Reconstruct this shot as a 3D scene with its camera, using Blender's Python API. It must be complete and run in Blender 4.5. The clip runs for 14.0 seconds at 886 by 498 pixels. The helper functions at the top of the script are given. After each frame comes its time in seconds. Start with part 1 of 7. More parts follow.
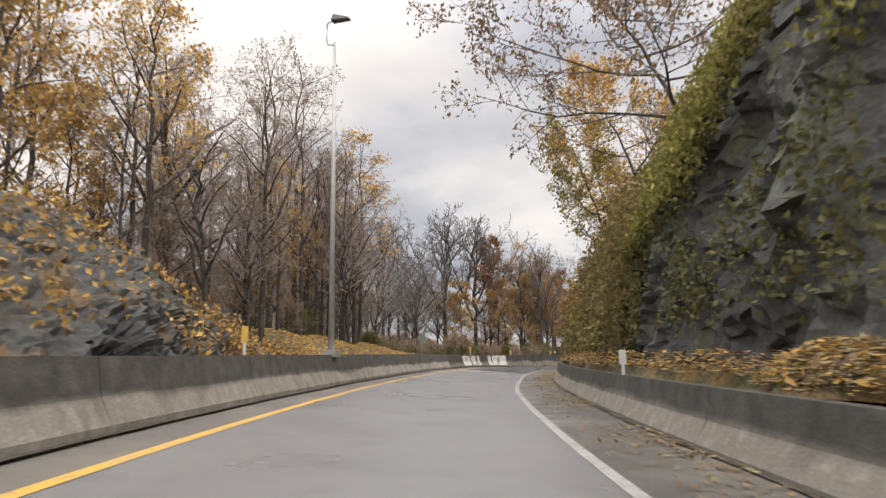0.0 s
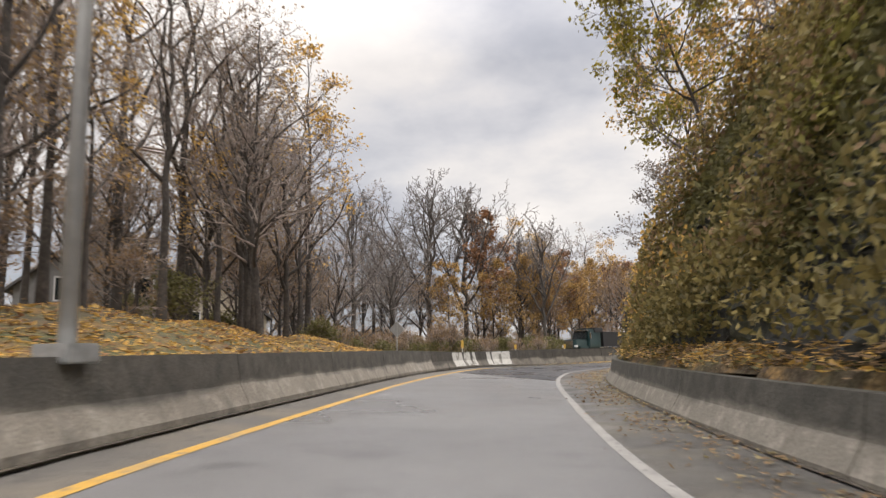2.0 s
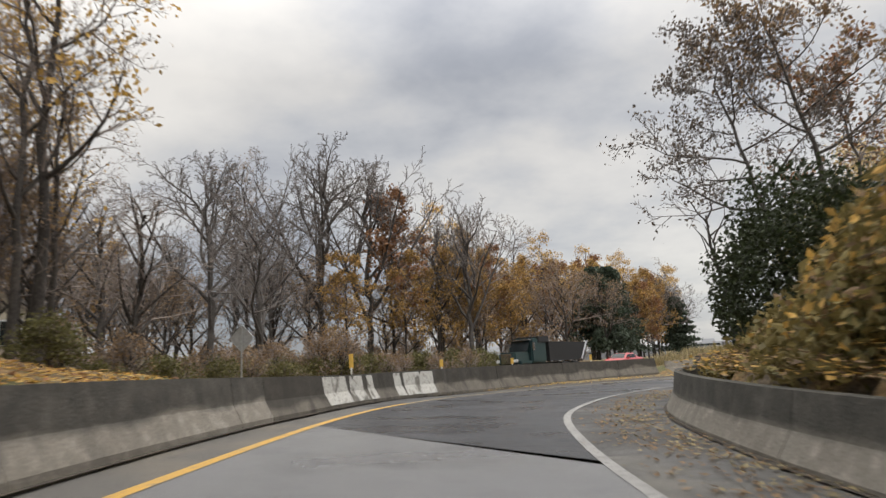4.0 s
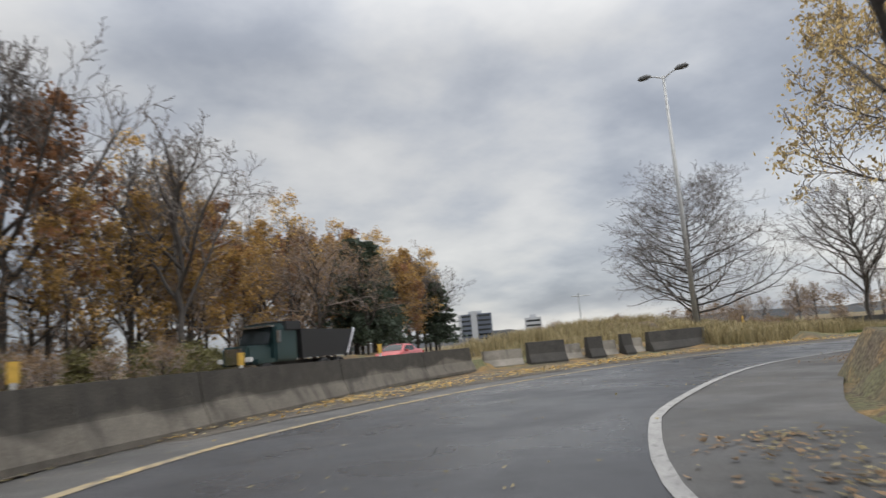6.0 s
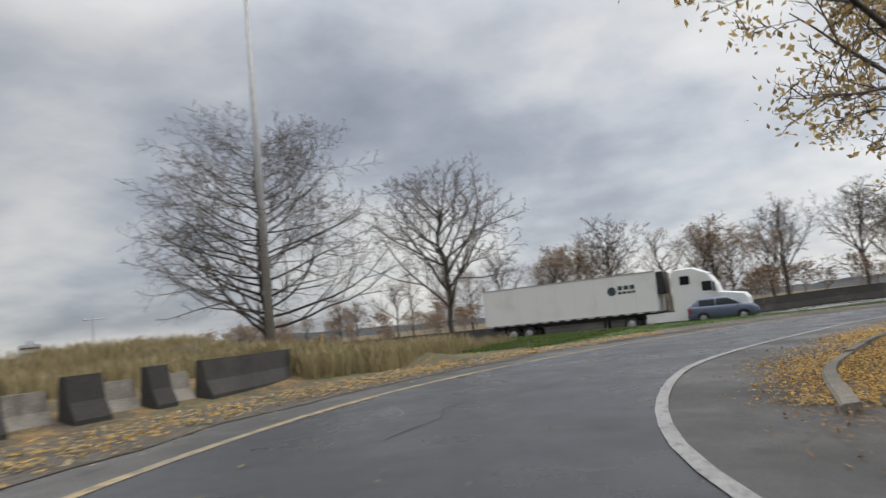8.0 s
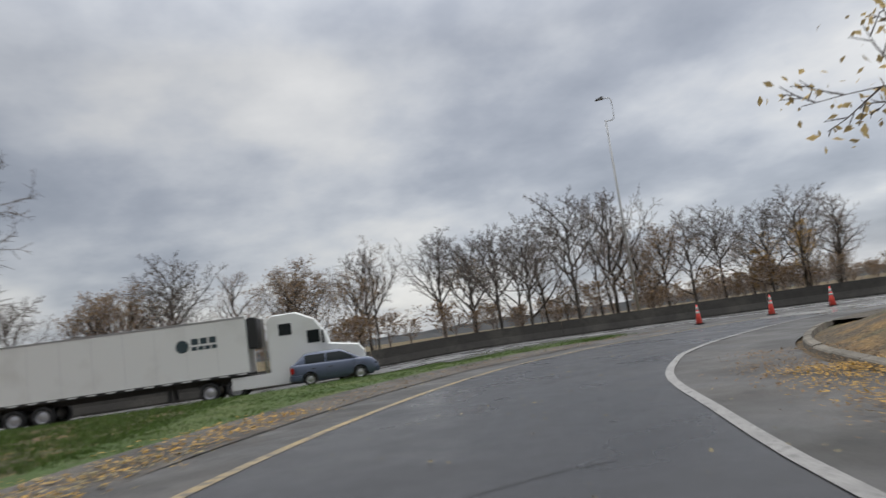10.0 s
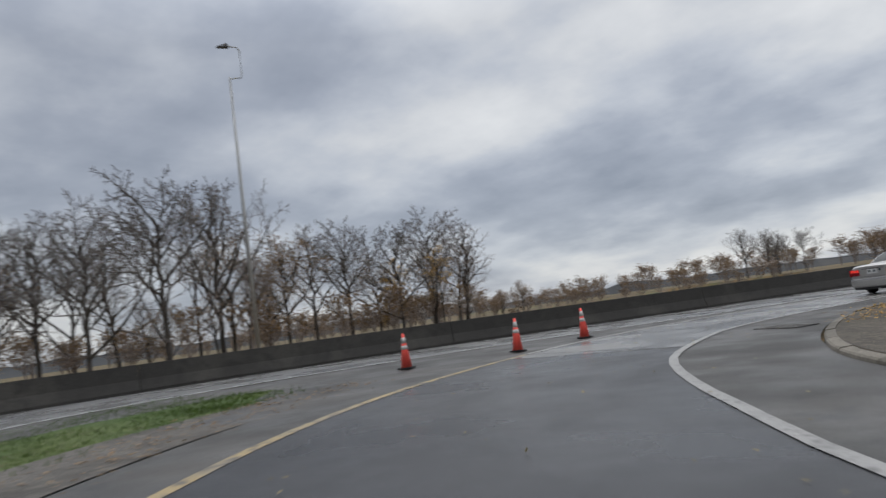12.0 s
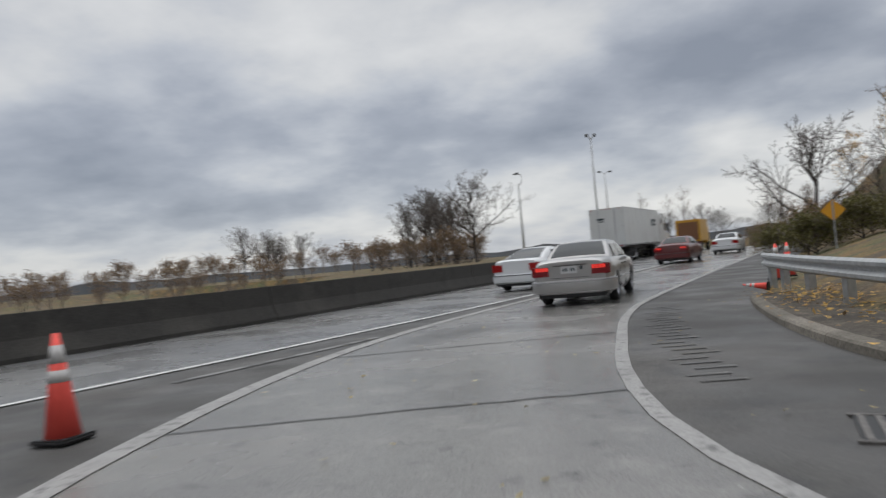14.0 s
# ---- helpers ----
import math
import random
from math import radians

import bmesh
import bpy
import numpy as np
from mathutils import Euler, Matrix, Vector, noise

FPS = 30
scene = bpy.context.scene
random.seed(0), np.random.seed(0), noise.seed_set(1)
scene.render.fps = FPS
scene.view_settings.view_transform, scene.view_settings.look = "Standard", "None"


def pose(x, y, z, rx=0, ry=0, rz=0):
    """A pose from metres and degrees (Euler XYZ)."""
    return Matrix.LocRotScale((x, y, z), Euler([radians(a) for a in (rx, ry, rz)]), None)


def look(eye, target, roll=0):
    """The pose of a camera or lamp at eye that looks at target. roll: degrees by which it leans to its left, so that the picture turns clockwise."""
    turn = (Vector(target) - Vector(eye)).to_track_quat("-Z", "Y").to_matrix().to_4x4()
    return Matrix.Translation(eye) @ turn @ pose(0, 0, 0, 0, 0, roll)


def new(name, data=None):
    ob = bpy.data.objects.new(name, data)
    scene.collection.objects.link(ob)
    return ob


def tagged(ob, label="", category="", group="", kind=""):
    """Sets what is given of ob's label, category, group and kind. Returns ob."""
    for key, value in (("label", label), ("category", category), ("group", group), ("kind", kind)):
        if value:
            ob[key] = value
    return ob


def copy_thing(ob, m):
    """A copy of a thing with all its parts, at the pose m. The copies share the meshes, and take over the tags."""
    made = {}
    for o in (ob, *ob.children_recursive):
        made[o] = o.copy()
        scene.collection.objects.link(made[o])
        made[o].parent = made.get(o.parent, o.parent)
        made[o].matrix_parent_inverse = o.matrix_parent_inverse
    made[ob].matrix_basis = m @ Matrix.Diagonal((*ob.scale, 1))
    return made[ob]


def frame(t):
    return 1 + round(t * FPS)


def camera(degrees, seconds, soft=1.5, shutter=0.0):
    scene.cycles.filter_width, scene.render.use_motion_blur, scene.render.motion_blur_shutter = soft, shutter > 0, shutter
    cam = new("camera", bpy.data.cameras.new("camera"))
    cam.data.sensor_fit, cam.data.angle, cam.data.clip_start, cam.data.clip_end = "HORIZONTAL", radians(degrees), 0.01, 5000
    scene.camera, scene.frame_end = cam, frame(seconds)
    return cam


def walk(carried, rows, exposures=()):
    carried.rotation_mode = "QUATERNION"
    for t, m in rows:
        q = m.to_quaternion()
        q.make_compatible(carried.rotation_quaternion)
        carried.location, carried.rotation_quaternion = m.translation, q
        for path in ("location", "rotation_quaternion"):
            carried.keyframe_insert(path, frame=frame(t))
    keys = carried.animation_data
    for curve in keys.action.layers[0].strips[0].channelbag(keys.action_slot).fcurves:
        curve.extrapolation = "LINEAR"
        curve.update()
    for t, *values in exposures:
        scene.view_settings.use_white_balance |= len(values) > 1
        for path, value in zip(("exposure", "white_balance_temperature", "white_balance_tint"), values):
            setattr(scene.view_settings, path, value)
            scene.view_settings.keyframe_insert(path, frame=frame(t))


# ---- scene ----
cam = camera(66.3, 14.0, soft=1.4, shutter=0.38)
PATH = [
    (0, (0.013, -0.001, 1.198), (0.020, 1.975, 1.505), -0.79),
    (0.25, (-0.025, 1.701, 1.206), (-0.018, 3.677, 1.515), -0.80),
    (0.5, (-0.052, 3.458, 1.213), (-0.046, 5.434, 1.523), -0.82),
    (0.75, (-0.049, 5.397, 1.220), (-0.047, 7.373, 1.528), -0.83),
    (1, (-0.029, 7.350, 1.224), (-0.030, 9.327, 1.529), -0.86),
    (1.25, (-0.009, 9.130, 1.222), (-0.008, 11.107, 1.523), -0.96),
    (1.5, (0.040, 10.930, 1.216), (0.049, 12.908, 1.513), -1.10),
    (1.75, (0.155, 12.941, 1.211), (0.181, 14.918, 1.507), -1.30),
    (2, (0.301, 14.991, 1.202), (0.350, 16.968, 1.497), -1.51),
    (2.25, (0.444, 16.906, 1.174), (0.524, 18.882, 1.471), -1.61),
    (2.5, (0.614, 18.887, 1.153), (0.730, 20.861, 1.453), -1.77),
    (2.75, (0.855, 21.172, 1.165), (1.007, 23.143, 1.467), -2.18),
    (3, (1.099, 23.472, 1.185), (1.284, 25.440, 1.490), -2.60),
    (3.25, (1.263, 25.479, 1.194), (1.474, 27.443, 1.507), -2.78),
    (3.5, (1.431, 27.497, 1.200), (1.667, 29.457, 1.522), -2.87),
    (3.75, (1.676, 29.826, 1.208), (1.944, 31.781, 1.538), -2.95),
    (4, (1.944, 32.170, 1.210), (2.251, 34.117, 1.548), -3.02),
    (4.25, (2.172, 34.234, 1.199), (2.532, 36.171, 1.542), -3.11),
    (4.5, (2.456, 36.302, 1.189), (2.880, 38.226, 1.533), -3.21),
    (4.75, (2.891, 38.653, 1.190), (3.392, 40.559, 1.530), -3.33),
    (5, (3.417, 41.005, 1.200), (4.002, 42.888, 1.532), -3.49),
    (5.25, (3.985, 43.121, 1.226), (4.663, 44.975, 1.547), -3.75),
    (5.5, (4.644, 45.144, 1.245), (5.424, 46.960, 1.552), -4.07),
    (5.75, (5.425, 47.158, 1.221), (6.322, 48.922, 1.512), -4.49),
    (6, (6.322, 49.105, 1.192), (7.342, 50.803, 1.470), -4.88),
    (6.25, (7.339, 50.959, 1.193), (8.477, 52.582, 1.459), -5.08),
    (6.5, (8.476, 52.702, 1.205), (9.733, 54.237, 1.461), -5.22),
    (6.75, (9.755, 54.314, 1.228), (11.138, 55.739, 1.474), -5.36),
    (7, (11.109, 55.769, 1.248), (12.612, 57.068, 1.484), -5.49),
    (7.25, (12.456, 57.005, 1.242), (14.060, 58.177, 1.472), -5.65),
    (7.5, (13.869, 58.101, 1.229), (15.566, 59.134, 1.455), -5.80),
    (7.75, (15.436, 59.133, 1.218), (17.224, 60.002, 1.441), -5.85),
    (8, (17.035, 60.039, 1.212), (18.897, 60.734, 1.434), -5.93),
    (8.25, (18.538, 60.759, 1.222), (20.454, 61.291, 1.444), -6.15),
    (8.5, (20.047, 61.351, 1.236), (22.000, 61.718, 1.459), -6.45),
    (8.75, (21.623, 61.864, 1.247), (23.601, 62.054, 1.473), -6.76),
    (9, (23.256, 62.263, 1.253), (25.243, 62.281, 1.484), -7.11),
    (9.25, (24.936, 62.524, 1.245), (26.918, 62.398, 1.482), -7.54),
    (9.5, (26.725, 62.652, 1.233), (28.693, 62.391, 1.476), -7.89),
    (9.75, (28.728, 62.655, 1.228), (30.671, 62.250, 1.473), -7.99),
    (10, (30.800, 62.498, 1.225), (32.708, 61.951, 1.470), -7.97),
    (10.25, (32.810, 62.139, 1.224), (34.672, 61.451, 1.467), -7.92),
    (10.5, (34.817, 61.614, 1.223), (36.624, 60.790, 1.463), -7.86),
    (10.75, (36.866, 60.954, 1.222), (38.606, 59.998, 1.458), -7.82),
    (11, (38.872, 60.140, 1.223), (40.540, 59.060, 1.454), -7.77),
    (11.25, (40.765, 59.144, 1.231), (42.356, 57.954, 1.455), -7.68),
    (11.5, (42.560, 58.024, 1.237), (44.067, 56.727, 1.454), -7.62),
    (11.75, (44.257, 56.849, 1.231), (45.659, 55.438, 1.438), -7.63),
    (12, (45.838, 55.559, 1.225), (47.121, 54.037, 1.421), -7.69),
    (12.25, (47.290, 54.075, 1.237), (48.442, 52.450, 1.418), -7.77),
    (12.5, (48.594, 52.522, 1.245), (49.605, 50.804, 1.410), -7.81),
    (12.75, (49.707, 51.036, 1.225), (50.573, 49.239, 1.373), -7.76),
    (13, (50.694, 49.501, 1.204), (51.400, 47.634, 1.333), -7.57),
    (13.25, (51.655, 47.782, 1.205), (52.172, 45.853, 1.309), -7.15),
    (13.5, (52.439, 46.067, 1.214), (52.755, 44.094, 1.293), -6.59),
    (13.75, (52.844, 44.544, 1.223), (52.962, 42.549, 1.280), -5.91),
    (14, (53.116, 43.076, 1.233), (53.037, 41.078, 1.269), -5.17),
]
walk(cam, [(t, look(eye, target, roll)) for t, eye, target, roll in PATH], [(0, 0.84, 7000, 14), (2.4, 0.86, 7000, 14), (3.8, 0.55, 6850, 11), (5.0, 0.44, 6600, 10), (7.0, 0.27, 6450, 10), (9.0, 0.06, 6500, 10), (12.0, -0.28, 6250, 10), (14, -0.34, 6350, 10)])

# ---------------------------------------------------------------- world and light
SKY_GAIN = 1.1
world = bpy.data.worlds.new("overcast_sky")
scene.world = world
world.use_nodes = True
wn, wl = world.node_tree.nodes, world.node_tree.links
wn.clear()


def wnode(kind, **values):
    n = wn.new(kind)
    for key, v in values.items():
        n.inputs[key].default_value = v
    return n


def wmath(op, a, b=None):
    n = wn.new("ShaderNodeMath")
    n.operation = op
    for k, v in enumerate((a, b)):
        if v is None:
            continue
        if isinstance(v, (int, float)):
            n.inputs[k].default_value = v
        else:
            wl.new(v, n.inputs[k])
    return n.outputs[0]


def wramp(fac, stops):
    n = wn.new("ShaderNodeValToRGB")
    while len(n.color_ramp.elements) < len(stops):
        n.color_ramp.elements.new(0.5)
    for e, (at, c) in zip(n.color_ramp.elements, stops):
        e.position, e.color = at, (*c, 1)
    wl.new(fac, n.inputs[0])
    return n.outputs[0]


coord = wn.new("ShaderNodeTexCoord")
split = wn.new("ShaderNodeSeparateXYZ")
wl.new(coord.outputs["Generated"], split.inputs[0])
height = wmath("MAXIMUM", split.outputs["Z"], 0.0)
lift = wmath("ADD", height, 0.27)
plane = wn.new("ShaderNodeCombineXYZ")
wl.new(wmath("DIVIDE", split.outputs["X"], lift), plane.inputs[0])
wl.new(wmath("DIVIDE", split.outputs["Y"], lift), plane.inputs[1])
plane.inputs[2].default_value = 4.3
big = wnode("ShaderNodeTexNoise", Scale=0.85, Detail=7.0, Roughness=0.5, Distortion=0.0)
wl.new(plane.outputs[0], big.inputs["Vector"])
small = wnode("ShaderNodeTexNoise", Scale=2.6, Detail=6.0, Roughness=0.52, Distortion=0.0)
wl.new(plane.outputs[0], small.inputs["Vector"])
density = wmath("ADD", wmath("MULTIPLY", big.outputs[0], 0.72), wmath("MULTIPLY", small.outputs[0], 0.28))
cloud = wramp(density, [(0.36, (0.24, 0.26, 0.3)), (0.44, (0.34, 0.36, 0.4)), (0.5, (0.47, 0.485, 0.51)), (0.55, (0.585, 0.585, 0.58)), (0.63, (0.72, 0.71, 0.685))])
# an overcast sky is brighter towards the zenith
zenith = wn.new("ShaderNodeMapRange")
wl.new(height, zenith.inputs[0])
zenith.inputs[1].default_value, zenith.inputs[2].default_value = 0.4, 1.0
zenith.inputs[3].default_value, zenith.inputs[4].default_value = 1.0, 3.6
sky = wn.new("ShaderNodeTexSky")
sky.sky_type, sky.sun_disc = "NISHITA", False
sky.sun_elevation, sky.sun_rotation = radians(62), radians(126)
blue = wnode("ShaderNodeBackground", Strength=0.012)
wl.new(sky.outputs[0], blue.inputs[0])
grey = wn.new("ShaderNodeBackground")
wl.new(cloud, grey.inputs[0])
# the cloud is brighter on the side of the hidden sun, in the south-east
towards = wmath("SUBTRACT", 0.92, wmath("MULTIPLY", split.outputs["Y"], 0.27))
wl.new(wmath("MULTIPLY", wmath("MULTIPLY", zenith.outputs[0], SKY_GAIN), towards), grey.inputs[1])
both = wn.new("ShaderNodeAddShader")
wl.new(blue.outputs[0], both.inputs[0])
wl.new(grey.outputs[0], both.inputs[1])
wout = wn.new("ShaderNodeOutputWorld")
wl.new(both.outputs[0], wout.inputs[0])
sun = new("sun", bpy.data.lights.new("sun", "SUN"))
sun.data.energy, sun.data.angle, sun.data.color = 0.6, radians(25), (1.0, 0.96, 0.9)
sun.matrix_world = look((0, 0, 80), (-30, 22, 0))

# ---------------------------------------------------------------- materials


def material(name, base, rough=0.8, metal=0.0, spots=(), bump=0.0, bump_scale=40.0, grain=0.0, grain_scale=60.0, random_by="", vary=0.0, spec=0.5, coat=0.0, streaks=(), wet=(), tide=()):
    """A procedural surface. spots: (scale, low, high, colour, detail) layers of stains, each over the last."""
    m = bpy.data.materials.new(name)
    m.use_nodes = True
    nt = m.node_tree
    n, l = nt.nodes, nt.links
    bsdf = n["Principled BSDF"]
    bsdf.inputs["Metallic"].default_value = metal
    bsdf.inputs["Roughness"].default_value = rough
    bsdf.inputs["Specular IOR Level"].default_value = spec
    bsdf.inputs["Coat Weight"].default_value = coat
    geo = n.new("ShaderNodeNewGeometry")
    rgb = n.new("ShaderNodeRGB")
    rgb.outputs[0].default_value = (*base, 1)
    colour = rgb.outputs[0]

    def noise_of(scale, detail):
        t = n.new("ShaderNodeTexNoise")
        t.inputs["Scale"].default_value, t.inputs["Detail"].default_value = scale, detail
        l.new(geo.outputs["Position"], t.inputs["Vector"])
        return t.outputs[0]

    def mix(fac, a, b, blend="MIX"):
        x = n.new("ShaderNodeMix")
        x.data_type, x.blend_type = "RGBA", blend
        for sock, v in ((x.inputs[0], fac), (x.inputs[6], a), (x.inputs[7], b)):
            if isinstance(v, (float, int)):
                sock.default_value = v
            elif isinstance(v, tuple):
                sock.default_value = (*v, 1)
            else:
                l.new(v, sock)
        return x.outputs[2]

    for scale, low, high, tint, detail in spots:
        r = n.new("ShaderNodeMapRange")
        l.new(noise_of(scale, detail), r.inputs[0])
        r.inputs[1].default_value, r.inputs[2].default_value = low, high
        colour = mix(r.outputs[0], colour, tint)
    for scale, low, high, tint in streaks:
        squash = n.new("ShaderNodeVectorMath")
        squash.operation = "MULTIPLY"
        squash.inputs[1].default_value = (1, 1, 0.1)
        l.new(geo.outputs["Position"], squash.inputs[0])
        t = n.new("ShaderNodeTexNoise")
        t.inputs["Scale"].default_value, t.inputs["Detail"].default_value = scale, 5.0
        l.new(squash.outputs[0], t.inputs["Vector"])
        r = n.new("ShaderNodeMapRange")
        l.new(t.outputs[0], r.inputs[0])
        r.inputs[1].default_value, r.inputs[2].default_value = low, high
        colour = mix(r.outputs[0], colour, tint)
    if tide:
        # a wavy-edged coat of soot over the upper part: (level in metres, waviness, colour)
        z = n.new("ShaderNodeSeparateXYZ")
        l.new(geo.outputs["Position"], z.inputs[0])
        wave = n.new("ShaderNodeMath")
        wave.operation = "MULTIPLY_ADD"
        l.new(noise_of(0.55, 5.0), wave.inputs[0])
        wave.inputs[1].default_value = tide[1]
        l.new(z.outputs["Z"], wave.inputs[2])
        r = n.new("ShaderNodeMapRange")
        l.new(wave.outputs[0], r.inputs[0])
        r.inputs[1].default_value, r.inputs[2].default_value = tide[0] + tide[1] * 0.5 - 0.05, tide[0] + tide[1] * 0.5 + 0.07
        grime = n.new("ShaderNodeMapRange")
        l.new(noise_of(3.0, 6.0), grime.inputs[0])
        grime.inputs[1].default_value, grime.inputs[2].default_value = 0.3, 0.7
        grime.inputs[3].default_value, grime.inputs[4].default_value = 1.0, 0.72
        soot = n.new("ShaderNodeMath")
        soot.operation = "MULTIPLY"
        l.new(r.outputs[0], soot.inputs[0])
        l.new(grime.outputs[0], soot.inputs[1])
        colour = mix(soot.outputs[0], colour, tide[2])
    if vary:
        if random_by == "island":
            rnd = geo.outputs["Random Per Island"]
        else:
            rnd = n.new("ShaderNodeObjectInfo").outputs["Random"]
        r = n.new("ShaderNodeMapRange")
        l.new(rnd, r.inputs[0])
        r.inputs[3].default_value, r.inputs[4].default_value = 1 - vary, 1 + vary
        g = n.new("ShaderNodeCombineColor")
        for k in range(3):
            l.new(r.outputs[0], g.inputs[k])
        colour = mix(1.0, colour, g.outputs[0], "MULTIPLY")
    if grain:
        r = n.new("ShaderNodeMapRange")
        l.new(noise_of(grain_scale, 3.0), r.inputs[0])
        r.inputs[1].default_value, r.inputs[2].default_value = 0.3, 0.7
        r.inputs[3].default_value, r.inputs[4].default_value = 1 - grain, 1 + grain
        g = n.new("ShaderNodeCombineColor")
        for k in range(3):
            l.new(r.outputs[0], g.inputs[k])
        colour = mix(1.0, colour, g.outputs[0], "MULTIPLY")
    l.new(colour, bsdf.inputs["Base Color"])
    if wet:
        r = n.new("ShaderNodeMapRange")
        l.new(noise_of(wet[0], 5.0), r.inputs[0])
        r.inputs[1].default_value, r.inputs[2].default_value = 0.38, 0.66
        r.inputs[3].default_value, r.inputs[4].default_value = wet[1], wet[2]
        l.new(r.outputs[0], bsdf.inputs["Roughness"])
    if bump:
        b = n.new("ShaderNodeBump")
        b.inputs["Strength"].default_value, b.inputs["Distance"].default_value = 1.0, bump
        l.new(noise_of(bump_scale, 4.0), b.inputs["Height"])
        l.new(b.outputs[0], bsdf.inputs["Normal"])
    return m


ASPHALT = material("wet_asphalt", (0.034, 0.035, 0.039), 0.36, spec=0.42, wet=(0.55, 0.24, 0.52), spots=[(0.18, 0.45, 0.7, (0.052, 0.052, 0.055), 4), (1.4, 0.5, 0.72, (0.025, 0.026, 0.029), 6)], grain=0.35, grain_scale=90, bump=0.004, bump_scale=120)
ASPHALT_PALE = material("pale_damp_asphalt", (0.16, 0.161, 0.165), 0.34, wet=(0.3, 0.27, 0.4), spots=[(0.18, 0.45, 0.7, (0.17, 0.17, 0.17), 4), (1.4, 0.55, 0.75, (0.115, 0.115, 0.118), 5)], grain=0.3, grain_scale=90, bump=0.004, bump_scale=120)
SHOULDER = material("worn_shoulder_asphalt", (0.1, 0.094, 0.085), 0.75, spots=[(0.5, 0.45, 0.7, (0.15, 0.132, 0.105), 5), (3.0, 0.55, 0.8, (0.07, 0.065, 0.06), 5)], grain=0.4, grain_scale=60, bump=0.008, bump_scale=60)
SHOULDER_WET = material("damp_gritty_shoulder", (0.08, 0.077, 0.073), 0.55, wet=(0.8, 0.35, 0.75), spots=[(0.45, 0.45, 0.65, (0.13, 0.12, 0.1), 5), (2.5, 0.55, 0.8, (0.055, 0.053, 0.05), 5)], grain=0.4, grain_scale=60, bump=0.006, bump_scale=60)
HIGHWAY = material("damp_highway_concrete", (0.165, 0.163, 0.158), 0.3, wet=(0.5, 0.16, 0.42), spots=[(0.25, 0.45, 0.65, (0.125, 0.125, 0.128), 5), (1.8, 0.55, 0.75, (0.2, 0.197, 0.19), 5)], grain=0.25, grain_scale=70, bump=0.003, bump_scale=90)
SLAB = material("wet_pale_concrete", (0.2, 0.193, 0.18), 0.3, wet=(0.45, 0.1, 0.36), spots=[(0.25, 0.45, 0.65, (0.155, 0.15, 0.143), 5), (1.8, 0.55, 0.75, (0.24, 0.23, 0.215), 5), (4.0, 0.6, 0.75, (0.12, 0.115, 0.11), 6)], grain=0.25, grain_scale=70, bump=0.003, bump_scale=90)
CONCRETE_DARK = material("dirt_blackened_concrete", (0.088, 0.082, 0.072), 0.9, spots=[(0.5, 0.5, 0.68, (0.19, 0.175, 0.15), 6), (2.5, 0.5, 0.72, (0.06, 0.056, 0.05), 6), (9.0, 0.6, 0.78, (0.22, 0.205, 0.18), 5)], streaks=[(2.2, 0.5, 0.68, (0.055, 0.052, 0.047)), (3.1, 0.6, 0.72, (0.2, 0.185, 0.16))], grain=0.3, grain_scale=30, bump=0.01, bump_scale=25)
CONCRETE = material("stained_barrier_concrete", (0.25, 0.228, 0.195), 0.9, spots=[(0.7, 0.45, 0.66, (0.16, 0.145, 0.122), 6), (4.0, 0.5, 0.75, (0.3, 0.275, 0.24), 6)], streaks=[(2.0, 0.52, 0.68, (0.12, 0.11, 0.095))], grain=0.25, grain_scale=30, bump=0.01, bump_scale=25)
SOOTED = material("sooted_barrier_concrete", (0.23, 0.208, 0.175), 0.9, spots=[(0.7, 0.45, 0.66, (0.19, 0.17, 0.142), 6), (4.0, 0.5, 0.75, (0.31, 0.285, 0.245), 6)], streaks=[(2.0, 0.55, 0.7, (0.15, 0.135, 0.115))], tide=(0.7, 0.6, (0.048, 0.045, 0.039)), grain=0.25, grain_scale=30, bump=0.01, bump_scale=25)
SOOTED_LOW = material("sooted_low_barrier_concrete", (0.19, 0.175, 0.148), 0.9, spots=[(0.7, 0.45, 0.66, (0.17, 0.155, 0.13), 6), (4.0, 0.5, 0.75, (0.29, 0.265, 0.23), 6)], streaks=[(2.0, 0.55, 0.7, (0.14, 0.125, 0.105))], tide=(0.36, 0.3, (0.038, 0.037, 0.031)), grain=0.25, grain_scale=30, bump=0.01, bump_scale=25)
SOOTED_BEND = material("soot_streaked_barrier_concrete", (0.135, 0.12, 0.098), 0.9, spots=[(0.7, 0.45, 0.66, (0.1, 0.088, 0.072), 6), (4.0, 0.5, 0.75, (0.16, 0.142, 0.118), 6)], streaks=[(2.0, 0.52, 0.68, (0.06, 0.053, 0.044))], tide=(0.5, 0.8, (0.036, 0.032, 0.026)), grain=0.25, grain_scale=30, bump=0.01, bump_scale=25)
FOOT_DARK = material("dark_foot_strip", (0.05, 0.042, 0.034), 1.0, spots=[(2.0, 0.45, 0.65, (0.085, 0.07, 0.052), 6)], grain=0.5, grain_scale=25, bump=0.02, bump_scale=20)
GROUND = material("leaf_littered_soil", (0.09, 0.07, 0.045), 1.0, spots=[(0.25, 0.45, 0.6, (0.09, 0.095, 0.04), 5), (1.2, 0.46, 0.64, (0.2, 0.125, 0.05), 6), (5.0, 0.55, 0.7, (0.07, 0.05, 0.035), 6)], grain=0.5, grain_scale=14, bump=0.05, bump_scale=9)
